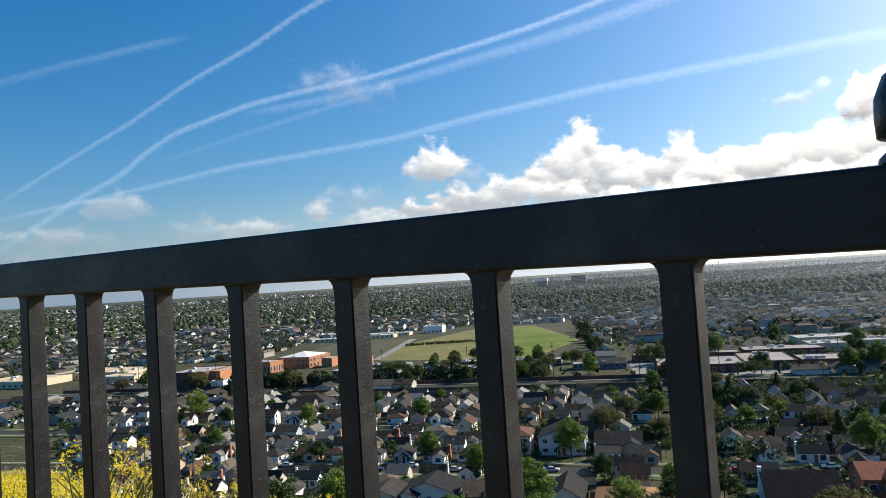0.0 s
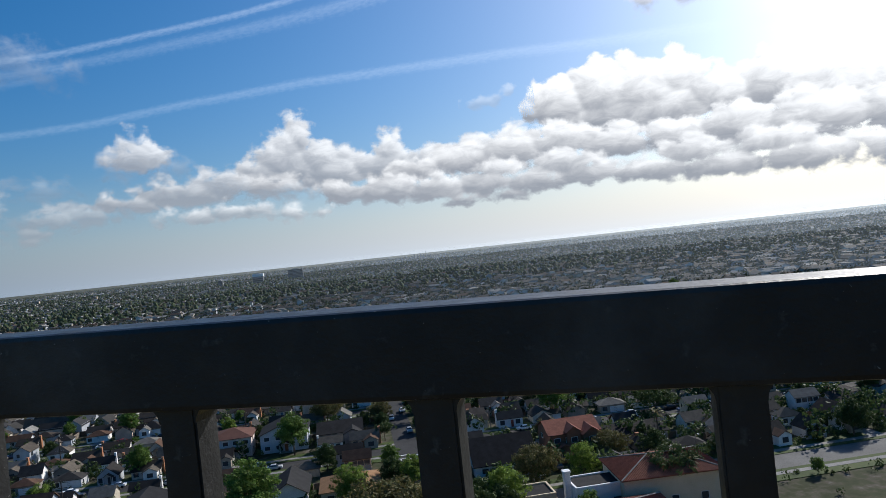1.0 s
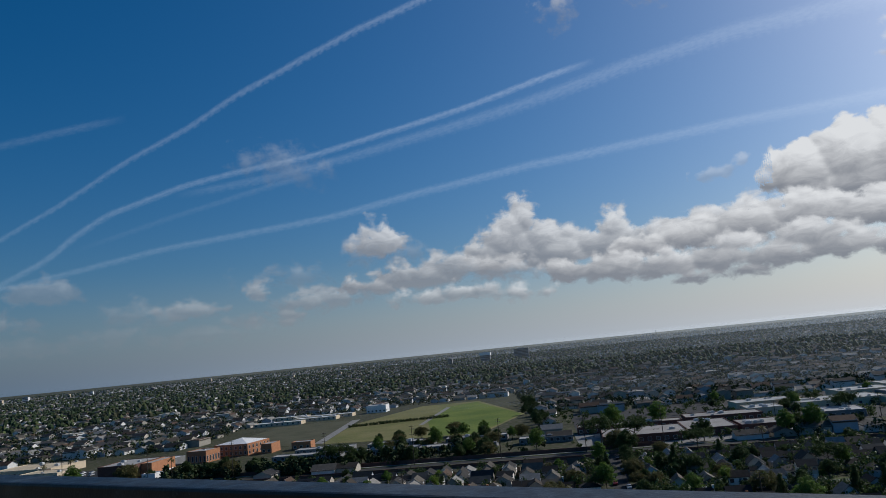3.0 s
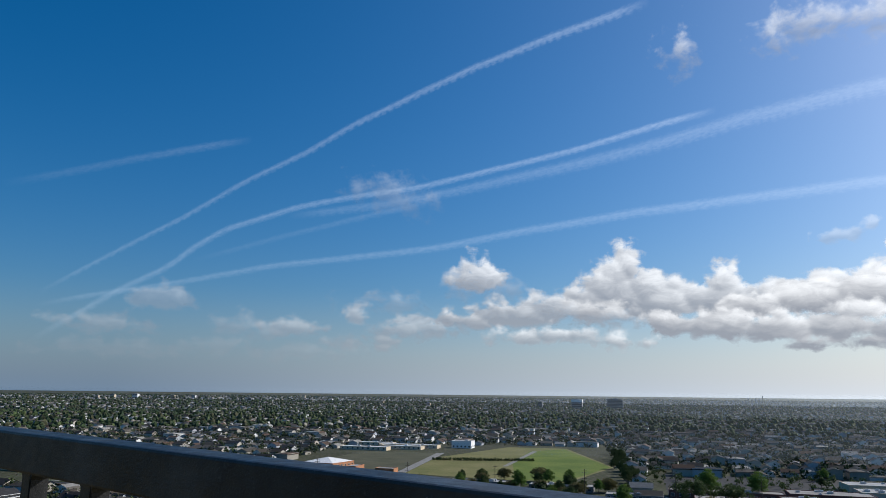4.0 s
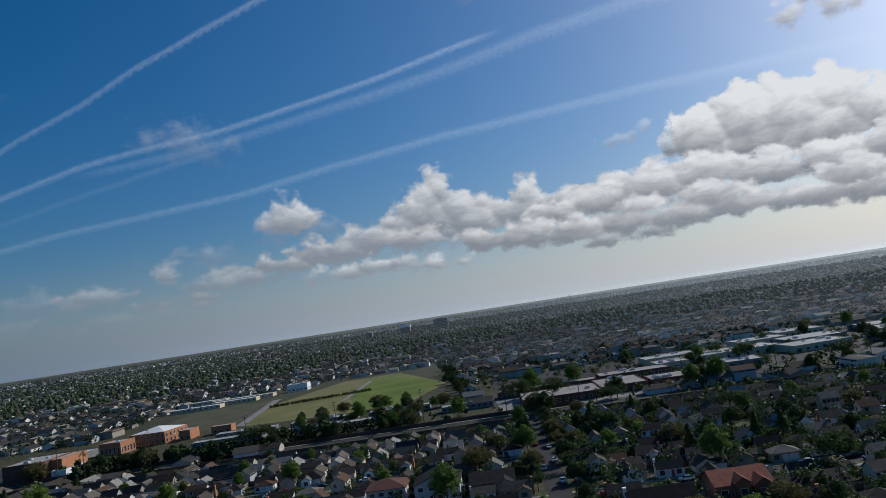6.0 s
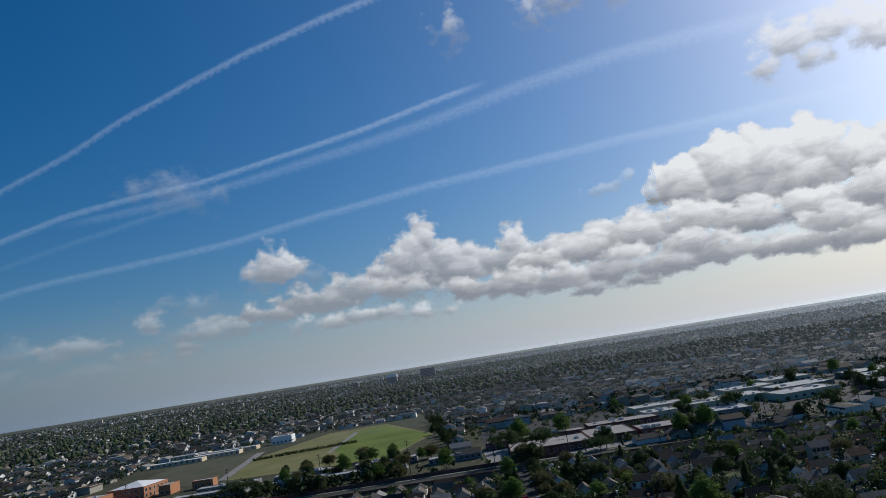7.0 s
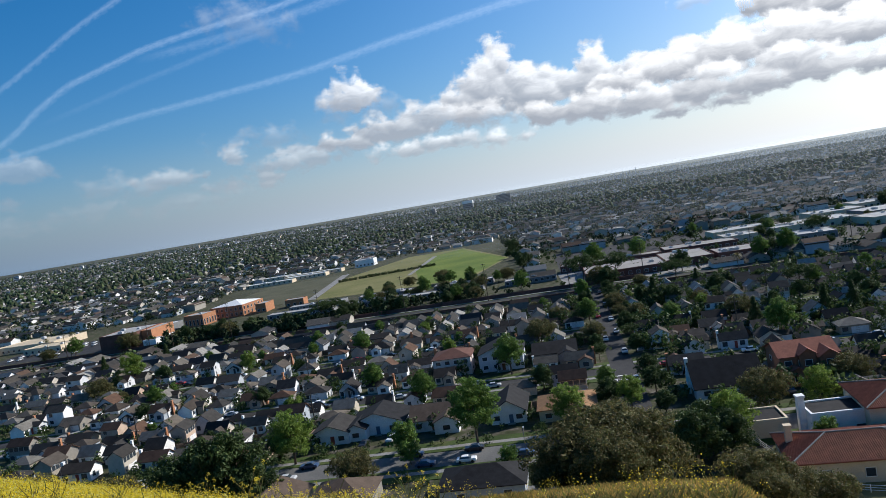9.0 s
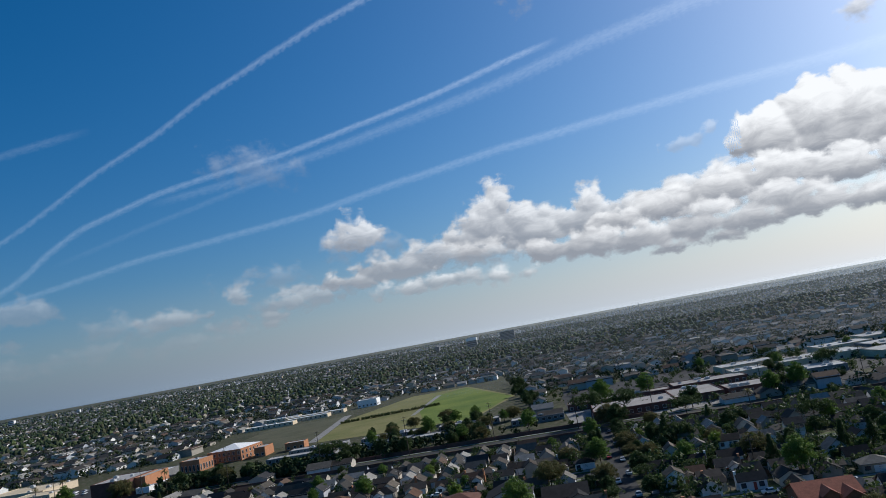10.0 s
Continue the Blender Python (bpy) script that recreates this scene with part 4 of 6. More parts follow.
# far towers and the works on the skyline, in the shrunken model of the far plain
def skyline(az, dist, w, d, h, label, wall, category, name, bands=0, crown=False):
    x, y = dist * math.sin(radians(az)), dist * math.cos(radians(az))
    w, d, h = (w * 0.8, d * 0.8, h * 0.85) if category == "office tower" else (w * 0.7, d * 0.7, h * 0.55)
    px, py, k = (float(q) for q in shrink(np.array(x), np.array(y)))
    ob = thing(name, Matrix.Translation((px, py, float(ground_z(px, py)))) @ Matrix.Rotation(GRID, 4, "Z") @ Matrix.Scale(k, 4), label, category)
    part("wall", boxed((-w / 2, -d / 2, -1, w / 2, d / 2, h)), wall, ob)
    part("roof", boxed((-w / 2 + 1, -d / 2 + 1, h, w / 2 - 1, d / 2 - 1, h + 0.8), (-w * 0.2, -d * 0.2, h + 0.8, w * 0.2, d * 0.2, h + 4)), GREY_ROOF, ob)
    for i in range(bands):
        z = h * (i + 0.35) / bands
        part("window_band", boxed((-w * 0.47, -d / 2 - 0.5, z, w * 0.47, -d / 2 - 0.1, z + h / bands * 0.5)), GLASS, ob)
    if crown:
        part("crown_band", boxed((-w / 2 - 1.2, -d / 2 - 1.2, h * 0.74, w / 2 + 1.2, d / 2 + 1.2, h + 1.5)), WHITE_PAINT, ob, "bright white top storeys")
    return ob


skyline(-0.9, 3100, 54, 34, 47, "white-topped office tower on the skyline", GREY_WALL, "office tower", "office_tower", 5, True)
skyline(1.95, 3250, 82, 30, 50, "grey slab office tower on the skyline", GREY_WALL, "office tower", "office_tower", 7)
skyline(-3.7, 3300, 26, 24, 32, "small tower block on the skyline", GREY_WALL, "office tower", "office_tower", 5)
rs = random.Random(5)
for az, dist, w, h in ((-35.5, 6200, 60, 56), (-34, 6400, 70, 64), (-31.5, 7000, 60, 46), (-30, 6600, 44, 52), (-22, 7600, 40, 58), (-36.5, 6500, 44, 40), (-16, 4300, 34, 26), (-12.4, 3600, 30, 26), (-10.5, 4600, 46, 22),
                       (-5, 5200, 70, 18), (23, 6000, 130, 20), (27, 7000, 110, 24), (5.5, 4200, 90, 16), (7.5, 4600, 110, 18), (15, 4400, 140, 15), (18, 5200, 120, 18), (-20, 5600, 60, 24), (-26, 5000, 36, 34)):
    skyline(az, dist, w, w * 0.5, h, "hazy block on the skyline", rs.choice((GREY_WALL, WHITE_PAINT, BEIGE_WALL)), "tower block", "skyline_block", 3)
for az, h, r in ((9.9, 40, 12), (10.3, 48, 9), (10.7, 66, 5), (11.0, 44, 12), (11.35, 84, 5), (11.6, 78, 5), (11.85, 86, 5), (12.1, 72, 6), (12.3, 118, 3), (11.2, 58, 8), (12.6, 46, 7), (8.9, 34, 16)):
    x, y = 6400 * math.sin(radians(az)), 6400 * math.cos(radians(az))
    px, py, k = (float(q) for q in shrink(np.array(x), np.array(y)))
    bm = bmesh.new()
    h *= 0.6
    tube(bm, ((0, 0, -1), (0, 0, h * 0.7), (0, 0, h), (0, 0, h + r * 0.4)), (r, r * 0.9, r * 0.85, r * 0.3), 10)
    ob = tagged(part("refinery_column", bm, GREY_WALL), "grey steel refinery column on the skyline", "refinery", "refinery columns")
    ob.matrix_basis = Matrix.Translation((px, py, float(ground_z(px, py)))) @ Matrix.Scale(k, 4)


# ---- the nearest tiled house, with its garden fence ----
def tiled_roof(ob, x0, x1, y0, y1, h, rise):
    """Hip roof covered in rows of round clay tiles, one raised rib for each column."""
    bm = bmesh.new()
    hip_roof(bm, x0, x1, y0, y1, h, rise, 0.6, 0.2)
    part("roof", bm, TILE_ROOF, ob)
    o, z0, zr = 0.6, h + 0.1, h + rise + 0.2
    q = (y1 - y0) / 2 + o
    ribs = bmesh.new()
    x = x0 - o + 0.2
    while x < x1 + o:
        reach = min(1.0, (x - (x0 - o)) / q, ((x1 + o) - x) / q)
        for sy in (-1, 1):
            ye = (y0 - o) if sy < 0 else (y1 + o)
            yt = ye - sy * reach * q
            tube(ribs, ((x, ye, z0 + 0.02), (x, yt, z0 + (zr - z0) * reach + 0.02)), (0.085, 0.085), 5)
        x += 0.34
    y = y0 - o + 0.2
    while y < y1 + o:
        reach = min((y - (y0 - o)), ((y1 + o) - y)) / q
        for sx in (-1, 1):
            xe = (x0 - o) if sx < 0 else (x1 + o)
            tube(ribs, ((xe, y, z0 + 0.02), (xe - sx * reach * q, y, z0 + (zr - z0) * reach + 0.02)), (0.085, 0.085), 5)
        y += 0.34
    part("roof_tiles", ribs, TILE_ROOF, ob)["kind"] = "stuff"
    hips = bmesh.new()
    for cx, cy, ax in ((x0 - o, y0 - o, x0 - o + q), (x0 - o, y1 + o, x0 - o + q), (x1 + o, y0 - o, x1 + o - q), (x1 + o, y1 + o, x1 + o - q)):
        tube(hips, ((cx, cy, z0 + 0.08), (ax, (y0 + y1) / 2, zr + 0.08)), (0.15, 0.15), 6)
    tube(hips, ((x0 - o + q, (y0 + y1) / 2, zr + 0.08), (x1 + o - q, (y0 + y1) / 2, zr + 0.08)), (0.15, 0.15), 6)
    part("ridge_tiles", hips, CONCRETE, ob, "pale mortar-bedded ridge tiles")


def tiled_house(x, y, w, d, h, label, turn=0.0, chim=True):
    w, d, h = w * K, d * K, h * 1.15
    ob = thing("house", at(x, y, turn), label, "house")
    part("wall", boxed((-w / 2, -d / 2, -0.5, w / 2, d / 2, h + 0.1)), BEIGE_WALL, ob)
    tiled_roof(ob, -w / 2, w / 2, -d / 2, d / 2, h, 2.1)
    for fx in (-0.28, 0.0, 0.3):
        window(ob, fx * w, -d / 2, 1.0, 1.4, 1.4)
        window(ob, fx * w, d / 2, 1.0, 1.4, 1.4, 180)
    for fy in (-0.2, 0.25):
        window(ob, -w / 2, fy * d, 1.0, 1.2, 1.4, -90)
    if chim:
        part("chimney", boxed((-w / 2 + 0.8, 1.0, h - 0.5, -w / 2 + 1.9, 2.0, h + 3.4), (-w / 2 + 0.7, 0.9, h + 3.4, -w / 2 + 2.0, 2.1, h + 3.65)), BEIGE_WALL, ob)
    return ob


tiled_house(44.5, 97.0, 18, 11, 3.3, "beige house with a red clay tile hip roof", -4)
tiled_house(59, 108.0, 16, 12, 5.6, "taller beige house wing with a red clay tile roof", -4, False)
own_white = flat_building(48, 109.0, 9, 6, 4.2, "white stucco garage with a dark flat roof", WHITE_PAINT, BLACK_ROOF, category="garage", rows=1, cols=2)
part("chimney", boxed((-6.9, -0.7, 0, -5.66, 0.7, 7.6), (-7.05, -0.85, 7.6, -5.5, 0.85, 8.0)), WHITE_PAINT, own_white)
flat_building(37, 113.5, 9, 6, 2.8, "low shed with a dark flat roof and pale eaves", BEIGE_WALL, BLACK_ROOF, category="shed")


def garden_fence(points, label):
    ob = thing("garden_fence", Matrix.Identity(4), label, "fence")
    points = [(x * K, y * K) for x, y in points]
    for (x0, y0), (x1, y1) in zip(points, points[1:]):
        n = max(2, int(math.hypot(x1 - x0, y1 - y0) / 2.4))
        for i in range(n + (1 if (x1, y1) == points[-1] else 0)):
            x, y = x0 + (x1 - x0) * i / n, y0 + (y1 - y0) * i / n
            z = float(ground_z(x, y))
            part("post", boxed((x - 0.05, y - 0.05, z - 0.4, x + 0.05, y + 0.05, z + 1.25)), WHITE_PAINT, ob)
        za, zb = float(ground_z(x0, y0)), float(ground_z(x1, y1))
        for hh in (0.35, 0.75, 1.15):
            bm = bmesh.new()
            tube(bm, ((x0, y0, za + hh), (x1, y1, zb + hh)), (0.045, 0.045), 5)
            part("rail", bm, WHITE_PAINT, ob)


garden_fence([(35.5, 112), (36.5, 100), (38.0, 91), (44, 88.0), (52, 86.5), (62, 86)], "white tubular garden fence at the foot of the hill")


# ---- trees ----
def crown_mesh(seed, shape, clumps, leaves, size, spread):
    """Many small leaves in uneven clumps; shape gives each clump's centre."""
    r = np.random.default_rng(seed)
    cs = np.array([shape(r) for _ in range(clumps)])
    n = clumps * leaves
    c = np.repeat(cs, leaves, 0)
    d = r.normal(size=(n, 3))
    d /= np.linalg.norm(d, axis=1, keepdims=True)
    rad = spread * r.uniform(0.35, 1.0, (n, 1)) * np.repeat(r.uniform(0.6, 1.25, (clumps, 1)), leaves, 0)
    p = c + d * rad * (1, 1, 0.75)
    nrm = d + r.normal(scale=0.5, size=(n, 3)) + (0, 0, 0.35)
    nrm /= np.linalg.norm(nrm, axis=1, keepdims=True)
    t = np.cross(nrm, r.normal(size=(n, 3)))
    t /= np.linalg.norm(t, axis=1, keepdims=True)
    b = np.cross(nrm, t)
    s = size * r.uniform(0.6, 1.3, (n, 1))
    quad = np.stack([p - t * s, p - b * s * 0.5 + nrm * s * 0.15, p + t * s, p + b * s * 0.5 + nrm * s * 0.15], 1).reshape(-1, 3)
    return quad, np.arange(n * 4).reshape(-1, 4)


def shell(rx, rz, z0, low=0.0):
    def f(r):
        while True:
            d = r.normal(size=3)
            d /= np.linalg.norm(d)
            if d[2] > -0.75 + low:
                k = r.uniform(0.15, 1.0) ** 0.55
                w = 1 + 0.22 * math.sin(3 * math.atan2(d[1], d[0]) + 2 * d[2])
                return np.array([d[0] * rx * k * w, d[1] * rx * k * w, z0 + d[2] * rz * k])
    return f


def cone(rx, h, z0):
    def f(r):
        z = r.uniform(0, 1) ** 1.3
        a, k = r.uniform(0, 6.283), r.uniform(0.4, 1.0)
        return np.array([math.cos(a) * rx * (1 - z) * k, math.sin(a) * rx * (1 - z) * k, z0 + z * h])
    return f


TREES = {}


def tree_kind(key, seed, label, height, rx, rz, mat, clumps=70, leaves=34, size=0.26, spread=0.95, conic=False, trunk=0.22):
    ob = thing("tree", Matrix.Translation((0, -60, 42.8)), label, "tree", "trees among the houses")
    r = random.Random(seed)
    zc = height - rz
    bm = bmesh.new()
    tube(bm, ((0, 0, -0.4), (0.05, 0.03, zc * 0.35), (-0.05, 0.08, zc * 0.75), (0, 0, zc + rz * 0.4)), (trunk * 1.25, trunk, trunk * 0.8, trunk * 0.25), 8)
    for i in range(6):
        a = i * 1.05 + r.uniform(-0.3, 0.3)
        z = zc * r.uniform(0.5, 0.85)
        q = rx * r.uniform(0.5, 0.75)
        tube(bm, ((0, 0, z), (math.cos(a) * q * 0.5, math.sin(a) * q * 0.5, z + rz * 0.45), (math.cos(a) * q, math.sin(a) * q, z + rz * 0.9)), (trunk * 0.5, trunk * 0.32, trunk * 0.1), 5)
    part("trunk", bm, BARK, ob)
    f = cone(rx, height - 1.2, 1.2) if conic else shell(rx, rz, zc)
    v, q = crown_mesh(seed, f, clumps, leaves, size, spread)
    part_mesh("crown", mesh_np("crown", v, q, [mat]), mat, ob)
    TREES[key] = ob


tree_kind("street", 3, "leafy green street tree with a rounded crown", 12.2, 4.3, 5.0, LEAF_GREEN, 190, 60, 0.23, 1.0)
tree_kind("round", 4, "dense bright green rounded tree", 10.2, 3.6, 4.6, LEAF_BRIGHT, 170, 60, 0.21, 0.95)
tree_kind("dark", 5, "dark evergreen broadleaf tree", 9.0, 4.0, 3.9, LEAF_DARK, 150, 55, 0.24, 1.05)
tree_kind("olive", 6, "wide olive-brown tree with loose crown", 9.5, 6.0, 4.4, LEAF_OLIVE, 240, 56, 0.24, 1.2)
tree_kind("pine", 7, "tall dark conifer in a garden", 14.0, 4.6, 6.0, LEAF_DARK, 220, 56, 0.22, 0.95, True)
tree_kind("small", 8, "small green garden tree", 5.2, 2.1, 2.2, LEAF_GREEN, 75, 44, 0.19, 0.7, trunk=0.11)
tree_kind("shrub", 9, "low dark green shrub in a hedge", 2.6, 1.7, 1.5, LEAF_DARK, 46, 44, 0.14, 0.55, trunk=0.08)
tree_kind("flat", 10, "wide flat-topped dark tree", 10.5, 6.8, 2.6, LEAF_DARK, 110, 44, 0.27, 1.2)


def plant(key, x, y, scale=1.0, turn=None, label="", k_=K):
    x, y, scale = x * k_, y * k_, scale * 1.22
    m = Matrix.Translation((x, y, float(ground_z(x, y)) - 0.05)) @ Matrix.Rotation(rnd.uniform(0, 6.28) if turn is None else turn, 4, "Z") @ Matrix.Scale(scale, 4)
    ob = copy_thing(TREES[key], m)
    ob.scale = (scale,) * 3
    if label:
        ob["label"] = label
    return ob


for key, x, y, s in (("street", -7.2, 126.5, 1.04), ("round", -42.0, 130.5, 1.07), ("small", -20.5, 127.5, 1.25), ("small", -19.0, 121.5, 0.9), ("small", -2.0, 113.5, 0.8),
                     ("dark", -47, 112, 1.5), ("dark", -53, 113, 1.3), ("pine", -50, 110, 0.98), ("dark", -58, 114, 1.15), ("dark", -42.5, 110, 0.9), ("olive", -70, 116, 0.8), ("dark", -76, 117, 0.8),
                     ("olive", 15.0, 112, 0.95), ("olive", 11.0, 105, 0.72), ("olive", 19.5, 110.5, 0.8), ("dark", 28, 109, 0.9), ("dark", 25.5, 104, 0.95), ("dark", 31, 106, 0.8), ("round", 32.6, 110, 0.9),
                     ("round", 22, 133, 0.7), ("round", 51, 121, 0.72), ("olive", 60.5, 129.5, 0.62), ("small", 44, 104, 0.95), ("dark", 67, 124, 0.7),
                     ("round", -128, 240, 1.1), ("olive", 43, 290, 0.9), ("flat", 38, 301, 1.25), ("flat", 52, 303, 1.1), ("dark", 45, 283, 1.0), ("street", 50, 345, 1.1), ("street", 72, 352, 1.0),
                     ("flat", 68, 271, 0.85), ("round", -25, 240, 0.55), ("dark", -85, 112, 0.9), ("olive", -78, 120, 0.6), ("dark", -100, 128, 0.8), ("olive", -92, 131, 0.55)):
    plant(key, x, y, s)
for az, r, s in ((4.5, 33, 1.0), (6.5, 34.5, 1.25), (8.5, 33.5, 1.1), (7.2, 31, 0.8), (2.8, 35, 0.7), (10.5, 34.5, 0.8), (17.5, 35, 0.75), (19.2, 36, 0.8), (18.5, 33, 0.55), (22, 40, 0.9)):
    plant("olive", r * math.sin(radians(az)), r * math.cos(radians(az)), s * 0.29, k_=1.0, label="olive-brown shrub on the dry hillside")
for i in range(30):
    u_, v_ = rnd.uniform(18, 190), rnd.choice((176.5, 187.5, 203.0, 221.0, 230.0, 241.0, 254.0, 266.0))
    plant(rnd.choice(("dark", "flat", "dark", "pine", "street")), *street(u_, v_ + rnd.uniform(-2, 2))[:2], rnd.uniform(0.5, 0.85), k_=1.0)
kinds = ("street", "dark", "dark", "small", "olive", "round", "small", "flat")
for v, _half in ROADS[:3]:
    for s in (-1, 1):
        u = -v * 0.82
        while u < v * 0.9:
            u += rnd.uniform(15, 40)
            if abs(u - CROSS_U) < 6:
                continue
            x, y, _ = street(u, v + s * rnd.uniform(7.5, 9.5))
            if math.hypot(x, y) > 145 and not (-56 < x < 10 and 146 < y < 170):
                plant(rnd.choice(kinds), x, y, rnd.uniform(0.5, 0.85), k_=1.0)
for v in (143.2, 184.3, 195.5, 229.3, 241.2, 253.0):
    u = -v * 0.85
    while u < v * 0.9:
        u += rnd.uniform(18, 44)
        if abs(u - CROSS_U) < 6:
            continue
        x, y, _ = street(u, v + rnd.uniform(-2.0, 2.0))
        plant(rnd.choice(("dark", "small", "dark", "small", "olive", "street", "pine")), x, y, rnd.uniform(0.3, 0.62), k_=1.0)
for u in range(-250, 260, 11):
    for v in (276.5, 304.0, 310.0):
        if rnd.random() < (0.36 if v > 280 else 0.1) and abs(u - CROSS_U) > 6:
            x, y, _ = street(u + rnd.uniform(-4, 4), v + rnd.uniform(-2, 2))
            plant(rnd.choice(("dark", "dark", "flat", "street", "olive", "dark")), x, y, rnd.uniform(0.6, 1.0) if v > 280 else rnd.uniform(0.35, 0.6), k_=1.0)
for i in range(60):
    u = -112 + 98 * rnd.random()
    plant(rnd.choice(("dark", "street", "olive")), *street(u, rnd.uniform(318, 392))[:2], rnd.uniform(0.5, 0.8), k_=1.0) if i % 2 else None
for i in range(30):
    plant("shrub", -106 + i * 2.3 + rnd.uniform(-0.4, 0.4), 500 + i * 0.4, rnd.uniform(0.7, 0.95), label="dark clipped hedge shrub along the field")
for i in range(14):
    plant("dark", 14 + rnd.uniform(-3, 10), 400 + i * 15, rnd.uniform(0.6, 0.9))
for i in range(22):
    plant(rnd.choice(("dark", "street", "flat", "dark")), rnd.uniform(112, 275), rnd.uniform(325, 440), rnd.uniform(0.55, 0.9))
for i in range(26):
    v_ = 126 + i * 5.8 + rnd.uniform(-1.5, 1.5)
    if abs(v_ - 164) > 5 and abs(v_ - 210) > 5:
        plant(rnd.choice(("dark", "street", "dark", "flat", "olive")), *street(CROSS_U + (4.6 if i % 2 else -4.6), v_)[:2], rnd.uniform(0.4, 0.72), k_=1.0)
for key in TREES:
    TREES[key].matrix_basis = Matrix.Translation((0, 0, 0))
# the first of each kind stands in a garden too
for i, key in enumerate(TREES):
    u, v = -70 + i * 19, 252.0
    TREES[key].matrix_basis = on_grid(u, v) @ Matrix.Scale(0.55, 4)


# palms
def palm(x, y, h):
    x, y, h = x * K, y * K, h * 1.2
    ob = thing("palm_tree", Matrix.Translation((x, y, float(ground_z(x, y)) - 0.05)), "fan palm with a slim trunk", "palm", "palms")
    bm = bmesh.new()
    tube(bm, ((0, 0, -0.3), (0.1, 0, h * 0.5), (0, 0.1, h)), (0.26, 0.2, 0.17), 7)
    part("trunk", bm, BARK, ob)
    bm = bmesh.new()
    for i in range(34):
        a, up = i * 2.4, rnd.uniform(-0.7, 0.9)
        d = Vector((math.cos(a) * math.cos(up), math.sin(a) * math.cos(up), math.sin(up)))
        side = d.cross(Vector((0, 0, 1))).normalized() * 0.22
        p0, p1, p2 = Vector((0, 0, h)), Vector((0, 0, h)) + d * 1.3, Vector((0, 0, h)) + d * 2.3 - Vector((0, 0, 0.7))
        v = [bm.verts.new(q) for q in (p0 - side * 0.2, p0 + side * 0.2, p1 + side, p1 - side, p2 + side * 0.5, p2 - side * 0.5)]
        bm.faces.new((v[0], v[1], v[2], v[3]))
        bm.faces.new((v[3], v[2], v[4], v[5]))
    part("crown", bm, LEAF_OLIVE, ob)


for x, y, h in ((-92, 122, 7), (-86, 125, 6), (62, 104, 6.5), (72, 131, 7.5), (-140, 300, 12), (-215, 330, 11), (-205, 335, 12), (84, 250, 10)):
    palm(x, y, h)


# ---- poles, lamps and cars ----
def utility_pole(x, y, h):
    ob = thing("utility_pole", at(x, y), "tall dark wooden utility pole with crossarms", "pole", "utility poles")
    bm = bmesh.new()
    tube(bm, ((0, 0, -0.5), (0, 0, h)), (0.2, 0.13), 8)
    part("mast", bm, POLE_WOOD, ob)
    for z in (h - 0.6, h - 1.9, h - 4.6):
        part("crossarm", boxed((-1.3, -0.07, z, 1.3, 0.07, z + 0.14)), POLE_WOOD, ob)
        for q in (-1.15, -0.6, 0.6, 1.15):
            bm = bmesh.new()
            tube(bm, ((q, 0, z + 0.14), (q, 0, z + 0.36)), (0.06, 0.04), 5)
            part("insulator", bm, STEEL, ob)


for u in (-232, -190, -150, -108, -70, -34, 0, 30, 74, 112, 150, 190, 235):
    x, y, _ = street(u, 297 + (8 if u > 60 else 0))
    utility_pole(x / K, y / K, 20.0 if u < 60 else 16.5)
for u, v in ((-120, 189), (-75, 189), (-30, 189), (40, 189), (85, 189), (-60, 235), (60, 235), (-100, 145), (-58, 145)):
    x, y, _ = street(u, v)
    utility_pole(x / K, y / K, 10.5)


def street_lamp(x, y, turn=0.0):
    ob = thing("street_lamp", at(x, y, turn), "grey concrete street lamp with a curved arm", "street lamp", "street lamps")
    bm = bmesh.new()
    tube(bm, ((0, 0, -0.3), (0, 0, 6.2), (0, -0.2, 6.7), (0, -1.4, 7.0)), (0.13, 0.08, 0.06, 0.045), 7)
    part("post", bm, CONCRETE, ob)
    part("lantern", boxed((-0.14, -1.95, 6.93, 0.14, -1.35, 7.08)), STEEL, ob)


street_lamp(1.0, 114.6, 180)
for u, v, t in ((-60, 126, 0), (-105, 126, 0), (-95, 171.5, 0), (-45, 171.5, 0), (30, 171.5, 0), (-70, 219, 0), (-20, 219, 0), (60, 126, 0), (50, 219, 0)):
    x, y, _ = street(u, v)
    street_lamp(x / K, y / K, t)

PAINTS = {k: mottled("car_paint_" + k, ((0.3, c), (0.7, tuple(min(1, q * 1.1) for q in c))), 2, 20, rough=0.3, relief=0, spec=0.5)
          for k, c in (("white", (0.72, 0.72, 0.71)), ("silver", (0.42, 0.43, 0.44)), ("black", (0.02, 0.02, 0.022)), ("red", (0.30, 0.03, 0.025)), ("blue", (0.04, 0.07, 0.14)))}
RUBBER = mottled("tyre_rubber", ((0.3, (0.018, 0.018, 0.018)), (0.7, (0.03, 0.03, 0.03))), 3, 20)
CARS = {}


